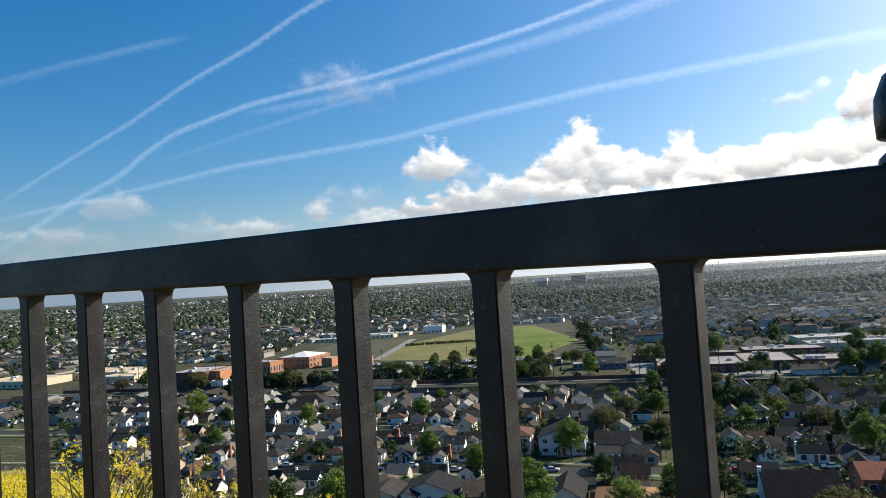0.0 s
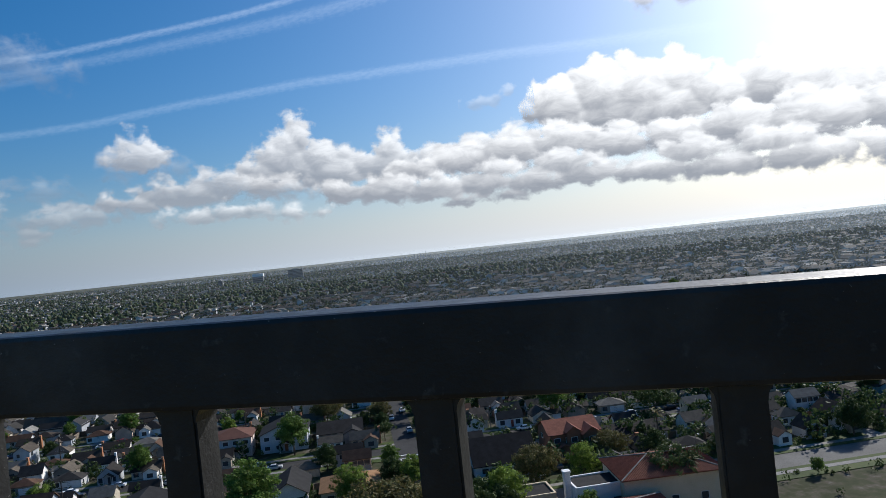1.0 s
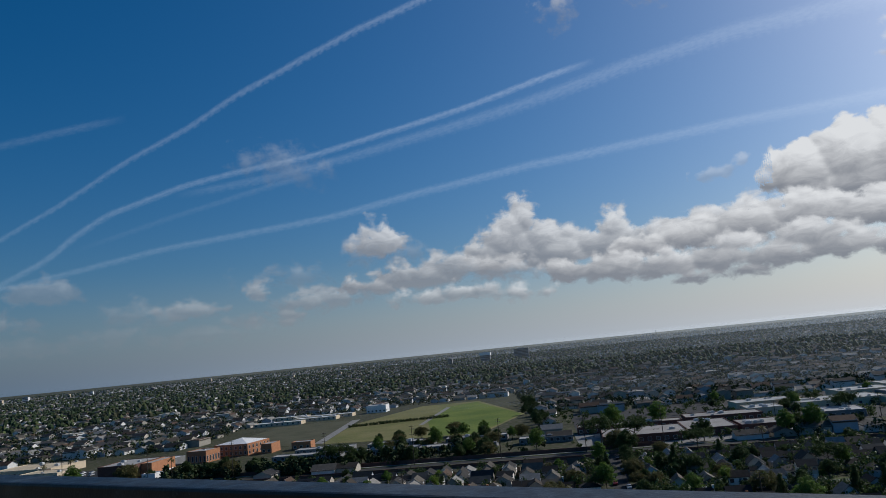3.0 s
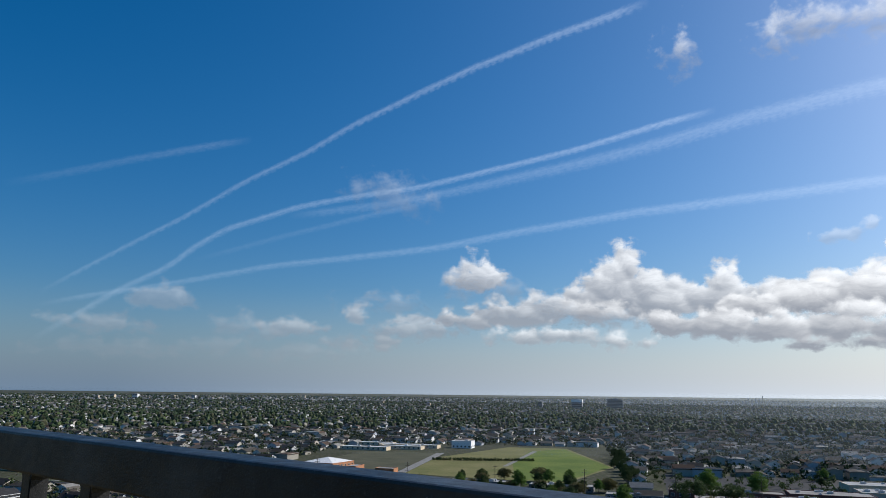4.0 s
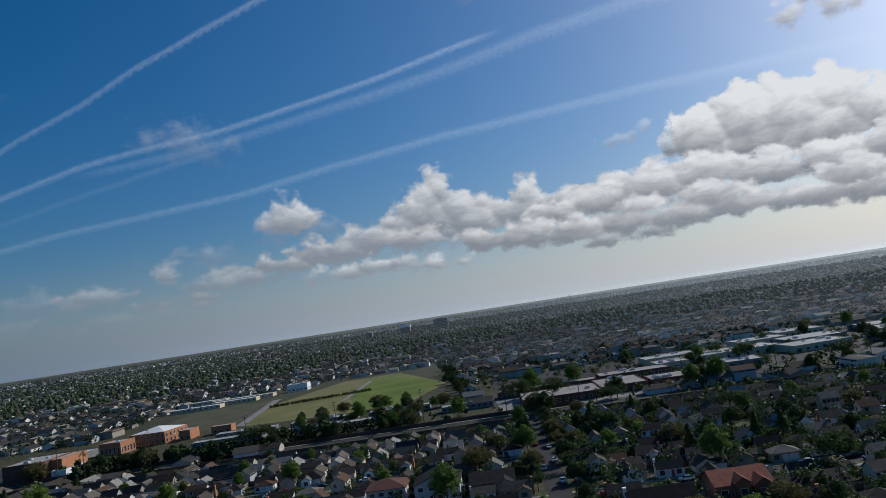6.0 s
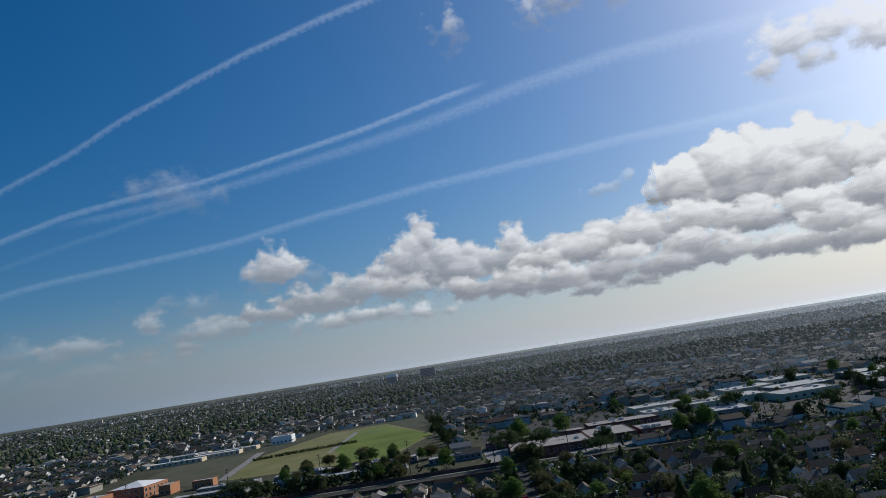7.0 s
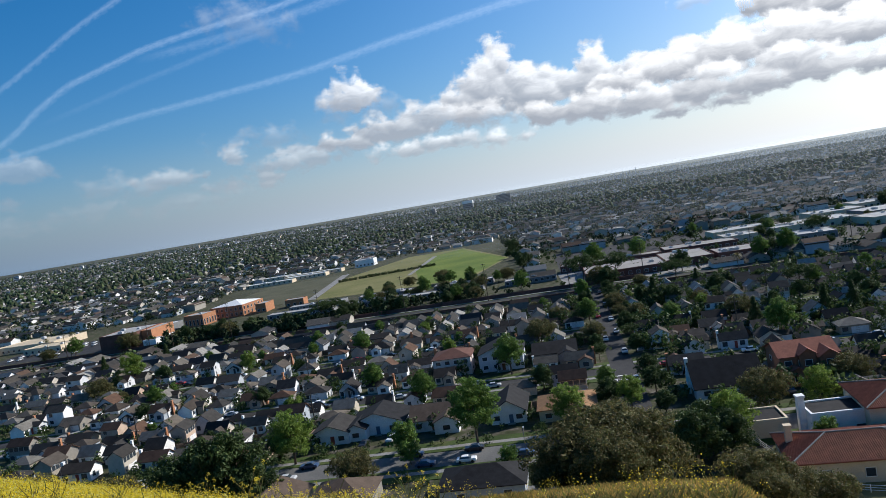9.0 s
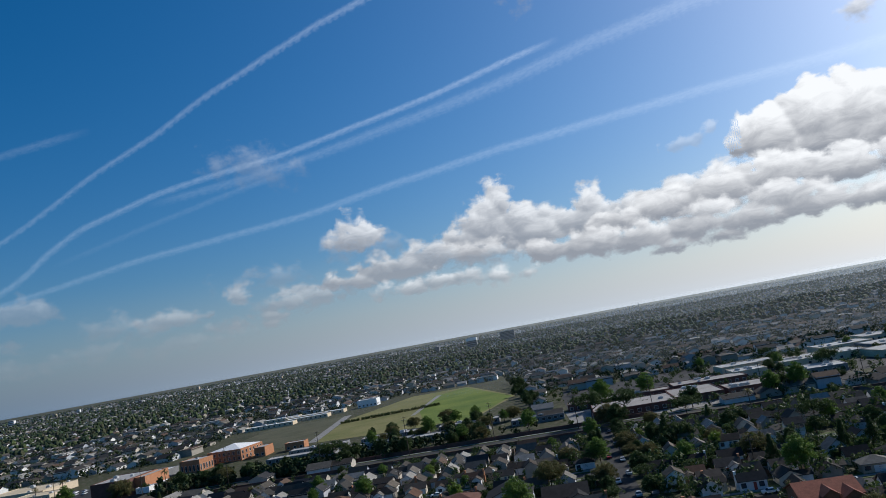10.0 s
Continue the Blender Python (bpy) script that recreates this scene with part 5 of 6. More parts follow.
def car(m, colour):
    if colour in CARS:
        return copy_thing(CARS[colour], m)
    ob = thing("car", m, colour + " parked saloon car", "car", "parked cars")
    bm = bmesh.new()
    prof = ((-2.2, 0.35), (-2.25, 0.7), (-2.05, 0.92), (-0.95, 0.98), (1.45, 1.0), (2.1, 0.93), (2.2, 0.6), (2.15, 0.35))
    l, r = [bm.verts.new((x, -0.88, z)) for x, z in prof], [bm.verts.new((x, 0.88, z)) for x, z in prof]
    bm.faces.new(l[::-1])
    bm.faces.new(r)
    for i in range(len(prof)):
        j = (i + 1) % len(prof)
        bm.faces.new((l[i], l[j], r[j], r[i]))
    bmesh.ops.recalc_face_normals(bm, faces=bm.faces)
    bmesh.ops.bevel(bm, geom=bm.edges[:], offset=0.07, segments=2, affect="EDGES")
    body = part("body", bm, PAINTS[colour], ob)

    def frustum(z0, z1, a, b, w0, w1):
        q = bmesh.new()
        v = [q.verts.new(p) for p in ((a[0], -w0, z0), (a[1], -w0, z0), (a[1], w0, z0), (a[0], w0, z0), (b[0], -w1, z1), (b[1], -w1, z1), (b[1], w1, z1), (b[0], w1, z1))]
        for f in ((4, 5, 6, 7), (0, 1, 5, 4), (1, 2, 6, 5), (2, 3, 7, 6), (3, 0, 4, 7)):
            q.faces.new([v[i] for i in f])
        return q

    part("cabin_glass", frustum(0.97, 1.38, (-1.1, 1.5), (-0.45, 0.95), 0.8, 0.62), GLASS, ob)
    part("car_roof", frustum(1.382, 1.44, (-0.5, 1.0), (-0.35, 0.85), 0.66, 0.58), PAINTS[colour], ob)
    for x in (-1.35, 1.35):
        for y in (-0.82, 0.82):
            bm = bmesh.new()
            tube(bm, ((x, y - 0.1, 0.33), (x, y + 0.1, 0.33)), (0.33, 0.33), 14)
            part("wheel", bm, RUBBER, ob)
    CARS[colour] = ob
    return ob


names = ("white", "black", "silver", "white", "silver", "black", "red", "blue", "white")
car(at(45.2, 128.2, 92, 0.19), "white")
car(at(49.5, 129.3, 88, 0.19), "black")
car(on_grid(CROSS_U + 1.7, 153.5, 90, 0.056), "white")
car(on_grid(CROSS_U - 1.7, 146.0, -90, 0.056), "black")
car(at(-24.0, 136.0, 75, 0.14), "white")
car(at(-29.5, 135.0, 85, 0.14), "black")
for v, half in ROADS[:3]:
    for s in (-1, 1):
        u = -v * 0.8
        while u < v * 0.85:
            u += rnd.uniform(6, 20)
            if abs(u - CROSS_U) > 9 and not (v < 125 and u > 12):
                car(on_grid(u, v + s * (half - 1.05), 0 if s > 0 else 180, 0.051), rnd.choice(names))
v = 172.0
while v < 276:
    v += rnd.uniform(7, 18)
    car(on_grid(CROSS_U + rnd.choice((-1.75, 1.75)), v, 90, 0.056), rnd.choice(names)) if abs(v - 213) > 7 else None
for row in range(4):
    for i in range(14):
        if rnd.random() < 0.6:
            car(at(-250 + i * 5.4, 352 + row * 9 - i * 0.75, 90, 0.061), rnd.choice(names))

# the word painted on the cross street before the junction
cu = bpy.data.curves.new("stop_marking", "FONT")
cu.body, cu.size, cu.align_x, cu.extrude = "STOP", 2.6, "CENTER", 0.004
tmp = new("stop_tmp", cu)
dg = bpy.context.evaluated_depsgraph_get()
me = bpy.data.meshes.new_from_object(tmp.evaluated_get(dg))
bpy.data.objects.remove(tmp)
st = tagged(part_mesh("road_marking", me, LINE_WHITE), "white STOP lettering painted on the asphalt", "road marking", kind="structure")
me.materials.clear()
me.materials.append(LINE_WHITE)
st.matrix_basis = on_grid(CROSS_U - 1.2, 155.0, 0, 0.062)
strip("stop_line", CROSS_U - 2.6, CROSS_U + 0.2, 158.6, 159.1, 0.062, LINE_WHITE, "white painted stop line", "road marking")


# ---- houses and trees that fill the plain ----
def clear_of(x, y):
    """False where the larger buildings, fields and roads lie."""
    x, y = x / K, y / K
    if -120 < x < 22 and 320 < y < 660:
        return False
    if -320 < x < -105 and 300 < y < 440:
        return False
    if -200 < x < -90 and 425 < y < 640:
        return False
    if 25 < x < 285 and 295 < y < 445:
        return False
    return True


def scatter(n, r0, r1, az0=-46.0, az1=48.0):
    r = np.sqrt(rng.uniform(r0 ** 2, r1 ** 2, n))
    a = np.radians(rng.uniform(az0, az1, n))
    return r * np.sin(a), r * np.cos(a)


def lot_rows(r0, r1, du, dv, keep):
    """House places in rows along streets, back to back."""
    us, vs = [], []
    v, i = r0 * 0.7, 0
    while v < r1:
        lim = min(r1, v * 1.15)
        for u in np.arange(-lim, lim, du):
            us.append(u)
            vs.append(v)
        v += dv * (0.72 if i % 2 else 1.28)
        i += 1
    us, vs = np.array(us), np.array(vs)
    us = us + rng.uniform(-du * 0.2, du * 0.2, len(us)) + 40 * np.sin(vs / 300)
    vs = vs + rng.uniform(-2, 2, len(vs)) + 25 * np.sin(us / 420)
    x = us * GU.x + vs * GV.x
    y = us * GU.y + vs * GV.y
    r, az = np.hypot(x, y), np.degrees(np.arctan2(x, y))
    ok = (r > r0) & (r < r1) & (az > -46) & (az < 48) & (rng.random(len(x)) < keep)
    ok &= np.array([clear_of(p, q) for p, q in zip(x, y)])
    return x[ok], y[ok]


def house_arrays(x, y, sx, sy, h, rise, turn, z):
    """Walls with gables and an overhanging roof, for many houses at once."""
    n = len(x)
    w = np.array([(-1, -1, 0), (1, -1, 0), (1, 1, 0), (-1, 1, 0), (-1, -1, 1), (1, -1, 1), (1, 1, 1), (-1, 1, 1), (-1, 0, 2), (1, 0, 2)], float)
    o = 1.1
    rf = np.array([(-o, -o, 0.92), (o, -o, 0.92), (o, 0, 2.08), (-o, 0, 2.08), (o, o, 0.92), (-o, o, 0.92), (-o, -o, 0.85), (o, -o, 0.85), (o, o, 0.85), (-o, o, 0.85)], float)
    t = np.concatenate([w, rf])
    X, Y = t[None, :, 0] * sx[:, None] / 2, t[None, :, 1] * sy[:, None] / 2
    Z = np.where(t[None, :, 2] <= 1, t[None, :, 2] * h[:, None], h[:, None] + (t[None, :, 2] - 1) * rise[:, None])
    c, s = np.cos(turn)[:, None], np.sin(turn)[:, None]
    V = np.stack([x[:, None] + X * c - Y * s, y[:, None] + X * s + Y * c, z[:, None] + Z], -1).reshape(-1, 3)
    fw = [(0, 1, 5, 4), (2, 3, 7, 6), (1, 2, 6, 5), (3, 0, 4, 7), (5, 6, 9, 9), (7, 4, 8, 8)]
    fr = [(10, 11, 12, 13), (14, 15, 13, 12), (10, 16, 17, 11), (15, 14, 18, 19)]
    tri = np.array([q for f in fw + fr for q in ((f[0], f[1], f[2]), (f[0], f[2], f[3])) if len(set(q)) == 3])
    F = (tri[None] + 20 * np.arange(n)[:, None, None]).reshape(-1, 3)
    kinds_ = np.array([0 if f.max() < 10 else 1 for f in tri])
    return V, F, np.tile(kinds_, n)


def far_houses(name, x, y, label, grow=1.0, tall=0.14):
    n = len(x)
    x, y, near = shrink(x, y)
    flat = rng.random(n) < tall * 0.85
    sx, sy = rng.uniform(10, 15, n) * grow, rng.uniform(8.5, 11, n) * grow
    h, rise = rng.uniform(2.7, 3.6, n) + (rng.random(n) < tall) * 2.6, np.where(flat, 0.3, rng.uniform(1.4, 2.3, n))
    sx, sy = np.where(flat, sx * 1.7, sx) * near, np.where(flat, sy * 1.3, sy) * near
    h, rise = h * near, rise * near
    turn = GRID + rng.choice([0, math.pi / 2], n) + rng.uniform(-0.06, 0.06, n)
    V, F, k = house_arrays(x, y, sx, sy, h, rise, turn, ground_z(x, y) - 0.1 * near)
    tagged(new(name, mesh_np(name, V, F, [FAR_WALL, FAR_ROOF], k)), label, "houses", kind="stuff")


def icosphere(sub):
    bm = bmesh.new()
    bmesh.ops.create_icosphere(bm, subdivisions=sub, radius=1.0)
    v, f = np.array([q.co[:] for q in bm.verts]), np.array([[q.index for q in fc.verts] for fc in bm.faces])
    bm.free()
    return v, f


def far_trees(name, x, y, size, sub, label):
    """Lumpy crowns, each jittered its own way."""
    v, f = icosphere(sub)
    x, y, near = shrink(x, y)
    size = size * near
    n, k = len(x), len(v)
    jit = rng.uniform(0.62, 1.22, (n, k, 1))
    sc = np.stack([size * rng.uniform(0.75, 1.2, n), size * rng.uniform(0.75, 1.2, n), size * rng.uniform(0.75, 1.35, n)], -1)[:, None]
    V = v[None] * jit * sc
    V[..., 0] += x[:, None]
    V[..., 1] += y[:, None]
    V[..., 2] += (ground_z(x, y) + sc[:, 0, 2] * 0.8)[:, None]
    F = (f[None] + k * np.arange(n)[:, None, None]).reshape(-1, 3)
    tagged(new(name, mesh_np(name, V.reshape(-1, 3), F, [FAR_LEAF])), label, "trees", kind="stuff")


def leafy_trees(name, x, y, size, cards, label, leaf=1.0, mat=None):
    """Uneven crowns made of many small tilted leaf clumps, gaps between them."""
    n = len(x)
    d = rng.normal(size=(n, cards, 3))
    d /= np.linalg.norm(d, axis=2, keepdims=True)
    lobe = 0.75 + 0.35 * np.sin(d[..., :1] * 3.1 + rng.uniform(0, 6, (n, 1, 1))) * np.cos(d[..., 1:2] * 2.7 + rng.uniform(0, 6, (n, 1, 1)))
    sc = np.stack([size * rng.uniform(0.8, 1.3, n), size * rng.uniform(0.8, 1.3, n), size * rng.uniform(0.65, 1.2, n)], -1)[:, None]
    P = d * lobe * sc * rng.uniform(0.55, 1.0, (n, cards, 1))
    P += np.stack([x, y, ground_z(x, y) + sc[:, 0, 2] * 0.85], -1)[:, None]
    nrm = d + rng.normal(scale=0.6, size=d.shape)
    nrm /= np.linalg.norm(nrm, axis=2, keepdims=True)
    t = np.cross(nrm, rng.normal(size=d.shape))
    t /= np.linalg.norm(t, axis=2, keepdims=True)
    b = np.cross(nrm, t)
    s = size[:, None, None] * rng.uniform(0.16, 0.36, (n, cards, 1)) * leaf
    bend = nrm * s * 0.35
    V = np.stack([P - t * s, P - b * s * 0.7 - bend, P + t * s * 0.8, P + b * s * 0.8 - bend], 2).reshape(-1, 3)
    tagged(new(name, mesh_np(name, V, np.arange(n * cards * 4).reshape(-1, 4), [mat or FAR_LEAF])), label, "trees", kind="stuff")


hx, hy = [], []
for v in (236.5, 245.0, 252.5, 260.0):
    for u in np.arange(-v * 0.95, v * 1.0, 7.6):
        if abs(u - CROSS_U) > 8:
            p = street(u + float(rng.uniform(-1, 1)), v)
            hx.append(p.x)
            hy.append(p.y)
far_houses("back_row_houses", np.array(hx), np.array(hy), "rows of small houses before the wide road", 0.6, 0.0)
hx, hy = lot_rows(382, 900, 15.0, 26, 0.78)
far_houses("distant_houses", hx, hy, "dense suburb of small stucco houses")
hx, hy = lot_rows(900, 2100, 16, 29, 0.7)
far_houses("distant_houses", hx, hy, "suburb of small houses reaching into the distance")
hx, hy = lot_rows(2100, 4600, 25, 39, 0.8)
far_houses("distant_houses", hx, hy, "hazy far suburb below the skyline", 1.15, 0.2)
hx, hy = lot_rows(4600, 13000, 75, 120, 0.8)
far_houses("distant_houses", hx, hy, "hazy far town at the foot of the sky", 2.2, 0.3)
# gardens of the near suburb: trees crowding the back yards, thickest on the shaded side
n = 2400
u = np.where(rng.random(n) < 0.72, rng.uniform(-215, 225, n), rng.uniform(14, 225, n))
v = rng.choice([128.0, 136.3, 144.8, 152.3, 168.3, 177.0, 185.5, 195.0, 204.5, 214.5, 223.3, 232.0, 241.2, 249.0, 256.5, 264.5, 272.0], n) + rng.normal(scale=1.6, size=n)
ok = (np.abs(u - CROSS_U) > 6) & (np.abs(u) < v * 0.95)
for rv, half in ROADS:
    ok &= np.abs(v - rv) > half + 1.5
tx, ty = (u * GU.x + v * GV.x)[ok] * K, (u * GU.y + v * GV.y)[ok] * K
leafy_trees("garden_trees", tx, ty, rng.uniform(0.9, 1.95, len(tx)) ** 1.7 * (1 + 0.35 * (tx > 20)), 92, "dark green trees crowding the back gardens", 0.62, LEAF_DARK)
tx, ty = scatter(15500, 382, 1150)
ok = np.array([clear_of(p, q) for p, q in zip(tx, ty)])
leafy_trees("distant_trees", tx[ok], ty[ok], rng.uniform(1.1, 2.4, ok.sum()) ** 1.75, 19, "dark green garden trees between the houses")
tx, ty = rng.uniform(26, 290, 420) * K, rng.uniform(300, 462, 420) * K
leafy_trees("yard_trees", tx, ty, rng.uniform(1.0, 2.1, 420) ** 1.7, 60, "dark green trees between the flat-roofed blocks", 0.75, LEAF_DARK)
q = rng.uniform(0, 1, 150)
tx, ty = -190 + 172 * q + rng.normal(scale=3, size=150), 396 + 10 * np.sin(q * 9) + rng.normal(scale=8, size=150)
leafy_trees("tree_belt", tx, ty, rng.uniform(2.0, 4.6, 150), 90, "dense dark green trees between school and road")
tx, ty = scatter(14000, 1150, 2300)
far_trees("distant_trees", tx, ty, rng.uniform(1.4, 2.75, len(tx)) ** 1.75, 1, "dark green trees among far houses")
tx, ty = scatter(12000, 2300, 5200)
far_trees("distant_trees", tx, ty, rng.uniform(3.0, 7.0, len(tx)), 1, "hazy far woods and garden trees")
tx, ty = scatter(6500, 5200, 14000)
far_trees("distant_trees", tx, ty, rng.uniform(5, 11, len(tx)), 1, "hazy far belts of trees under the skyline")


# ---- hillside grass and mustard ----
def blades(name, x, y, per, height, width, lean, mat, label, category):
    n = len(x)
    x, y = np.repeat(x, per) + rng.normal(scale=0.12, size=n * per), np.repeat(y, per) + rng.normal(scale=0.12, size=n * per)
    z = ground_z(x, y) - 0.06
    a = rng.uniform(0, 6.283, n * per)
    h = height * rng.uniform(0.5, 1.25, n * per)
    ln = lean * h * rng.uniform(0.2, 1.0, n * per)
    b = rng.uniform(0, 6.283, n * per)
    dx, dy = np.cos(a) * width, np.sin(a) * width
    V = np.stack([np.stack([x - dx, y - dy, z], -1), np.stack([x + dx, y + dy, z], -1),
                  np.stack([x + dx * 0.7 + np.cos(b) * ln * 0.35, y + dy * 0.7 + np.sin(b) * ln * 0.35, z + h * 0.6], -1), np.stack([x + np.cos(b) * ln, y + np.sin(b) * ln, z + h], -1)], 1).reshape(-1, 3)
    F = np.arange(len(x) * 4).reshape(-1, 4)
    tagged(new(name, mesh_np(name, V, F, [mat])), label, category, kind="stuff")


gx, gy = scatter(26000, 7, 44, -44, 40)
blades("hill_grass", gx, gy, 6, 0.24, 0.0055, 0.8, GRASS, "dry golden and green hillside grass", "grass")


gx, gy = scatter(9000, 9, 44, -40, 38)
patch = np.array([noise.noise((p * 0.16, q * 0.16, 3.3)) for p, q in zip(gx, gy)]) > 0.06
blades("hill_weeds", gx[patch], gy[patch], 12, 0.26, 0.009, 1.0, LEAF_OLIVE, "patches of green weeds in the dry grass", "weeds")


def mustard_mass(n, az0, az1, r0, r1, grow=1.0, fine=1.0):
    """Flowering mustard: thin stalks and clusters of small four-petalled heads."""
    x, y = scatter(n, r0, r1, az0, az1)
    turn = np.radians(np.abs(rng.normal(scale=4.5, size=n))) * (rng.random(n) < 0.5)   # thinning out towards the grass
    x, y = x * np.cos(turn) + y * np.sin(turn), y * np.cos(turn) - x * np.sin(turn)
    h = rng.uniform(0.3, 0.7, n) * grow
    z = ground_z(x, y)
    a, ln = rng.uniform(0, 6.283, n), rng.uniform(0.02, 0.25, n)
    tx_, ty_, tz_ = x + np.cos(a) * ln, y + np.sin(a) * ln, z + h
    w = 0.006
    V = np.stack([np.stack([x - w, y, z], -1), np.stack([x + w, y, z], -1), np.stack([tx_ + w * 0.6, ty_, tz_], -1), np.stack([tx_ - w * 0.6, ty_, tz_], -1)], 1).reshape(-1, 3)
    tagged(new("mustard_stalks", mesh_np("mustard_stalks", V, np.arange(n * 4).reshape(-1, 4), [STALK])), "thin green mustard stalks on the hillside", "stalks", kind="stuff")
    per = 13
    cx, cy, cz = (np.repeat(q, per) for q in (tx_, ty_, tz_))
    m = n * per
    p = np.stack([cx + rng.normal(scale=0.075, size=m), cy + rng.normal(scale=0.075, size=m), cz + rng.normal(scale=0.10, size=m)], -1)
    d = rng.normal(size=(m, 3)) + (0, 0, 0.8)
    d /= np.linalg.norm(d, axis=1, keepdims=True)
    t = np.cross(d, rng.normal(size=(m, 3)))
    t /= np.linalg.norm(t, axis=1, keepdims=True)
    b = np.cross(d, t)
    s = rng.uniform(0.009, 0.019, (m, 1)) * fine
    V = np.stack([p - t * s, p - b * s + d * s * 0.4, p + t * s, p + b * s + d * s * 0.4], 1).reshape(-1, 3)
    tagged(new("mustard_flowers", mesh_np("mustard_flowers", V, np.arange(m * 4).reshape(-1, 4), [PETAL])), "mass of bright yellow mustard flowers", "flowers", kind="stuff")


mustard_mass(13500, -62, -27, 7.0, 34, 0.72)
mustard_mass(420, -46, -26, 3.8, 7.0, 0.8, 0.55)
mustard_mass(1700, -26, -17, 8, 33)
mustard_mass(110, -18, 30, 8, 26)


def mustard_plant(x, y, h):
    ob = thing("mustard_plant", Matrix.Translation((x, y, float(ground_z(x, y)) - 0.03)), "tall mustard plant with yellow flower heads", "plant", "tall mustard plants")
    bm, bf = bmesh.new(), bmesh.new()
    tips = [(Vector((0, 0, 0)), Vector((rnd.uniform(-0.1, 0.1), rnd.uniform(-0.1, 0.1), h)))]
    for i in range(6):
        z, a = h * rnd.uniform(0.4, 0.85), rnd.uniform(0, 6.28)
        l = h * rnd.uniform(0.15, 0.35)
        tips.append((Vector((0, 0, z)), Vector((math.cos(a) * l * 0.7, math.sin(a) * l * 0.7, z + l))))
    for p0, p1 in tips:
        tube(bm, (p0, (p0 + p1) / 2 + Vector((0.01, 0.01, 0)), p1), (0.006, 0.0045, 0.003), 5)
        for k in range(16):
            c = p1 + Vector((rnd.gauss(0, 0.016), rnd.gauss(0, 0.016), rnd.gauss(0, 0.02)))
            d = Vector((rnd.gauss(0, 1), rnd.gauss(0, 1), rnd.gauss(0.6, 1))).normalized()
            q = d.to_track_quat("Z", "Y")
            r = rnd.uniform(0.007, 0.012)
            for j in range(4):
                e0 = q @ Vector((math.cos(j * 1.571) * r, math.sin(j * 1.571) * r, 0.002))
                e1 = q @ Vector((math.cos(j * 1.571 + 0.5) * r * 0.6, math.sin(j * 1.571 + 0.5) * r * 0.6, 0))
                e2 = q @ Vector((math.cos(j * 1.571 - 0.5) * r * 0.6, math.sin(j * 1.571 - 0.5) * r * 0.6, 0))
                bf.faces.new([bf.verts.new(c), bf.verts.new(c + e1), bf.verts.new(c + e0 * 1.2), bf.verts.new(c + e2)])
    part("stem", bm, STALK, ob)
    part("flower_head", bf, PETAL, ob)["kind"] = "stuff"


for az, r, h in ((-37.5, 3.6, 1.0), (-36, 4.2, 0.95), (-34.5, 3.8, 0.8), (-33, 4.6, 0.95), (-31, 4.4, 0.8), (-29, 5.0, 0.85), (-26.5, 4.8, 0.75), (-24.5, 5.2, 0.8), (-22, 5.6, 0.85), (-19, 6.0, 0.95),
                 (-39, 4.4, 1.0), (-38, 5.4, 1.05), (-28, 6.2, 1.0), (-14, 6.5, 0.95), (-41, 3.5, 0.95), (-30, 5.8, 0.9), (-35.5, 6.0, 1.1), (-33.5, 7.0, 1.2),
                 (-37, 8, 1.4), (-35, 8.5, 1.5), (-34, 9, 1.3), (-32, 8, 1.35), (-30.5, 9.5, 1.5), (-27.5, 8, 1.3), (-26.3, 8.6, 1.45), (-25.2, 9, 1.5), (-24, 8.4, 1.25), (-22.5, 9.2, 1.3), (-20.5, 8.2, 1.1), (-18.5, 9, 1.15), (-16.5, 9.5, 1.0), (-29, 7.4, 1.2)):
    mustard_plant(r * math.sin(radians(az)), r * math.cos(radians(az)), h * (0.86 if r < 7 else 0.6))


for i in range(22):
    az, r = radians(rnd.uniform(-37, -4)), rnd.uniform(8.5, 15)
    mustard_plant(r * math.sin(az), r * math.cos(az), rnd.uniform(0.8, 1.25))


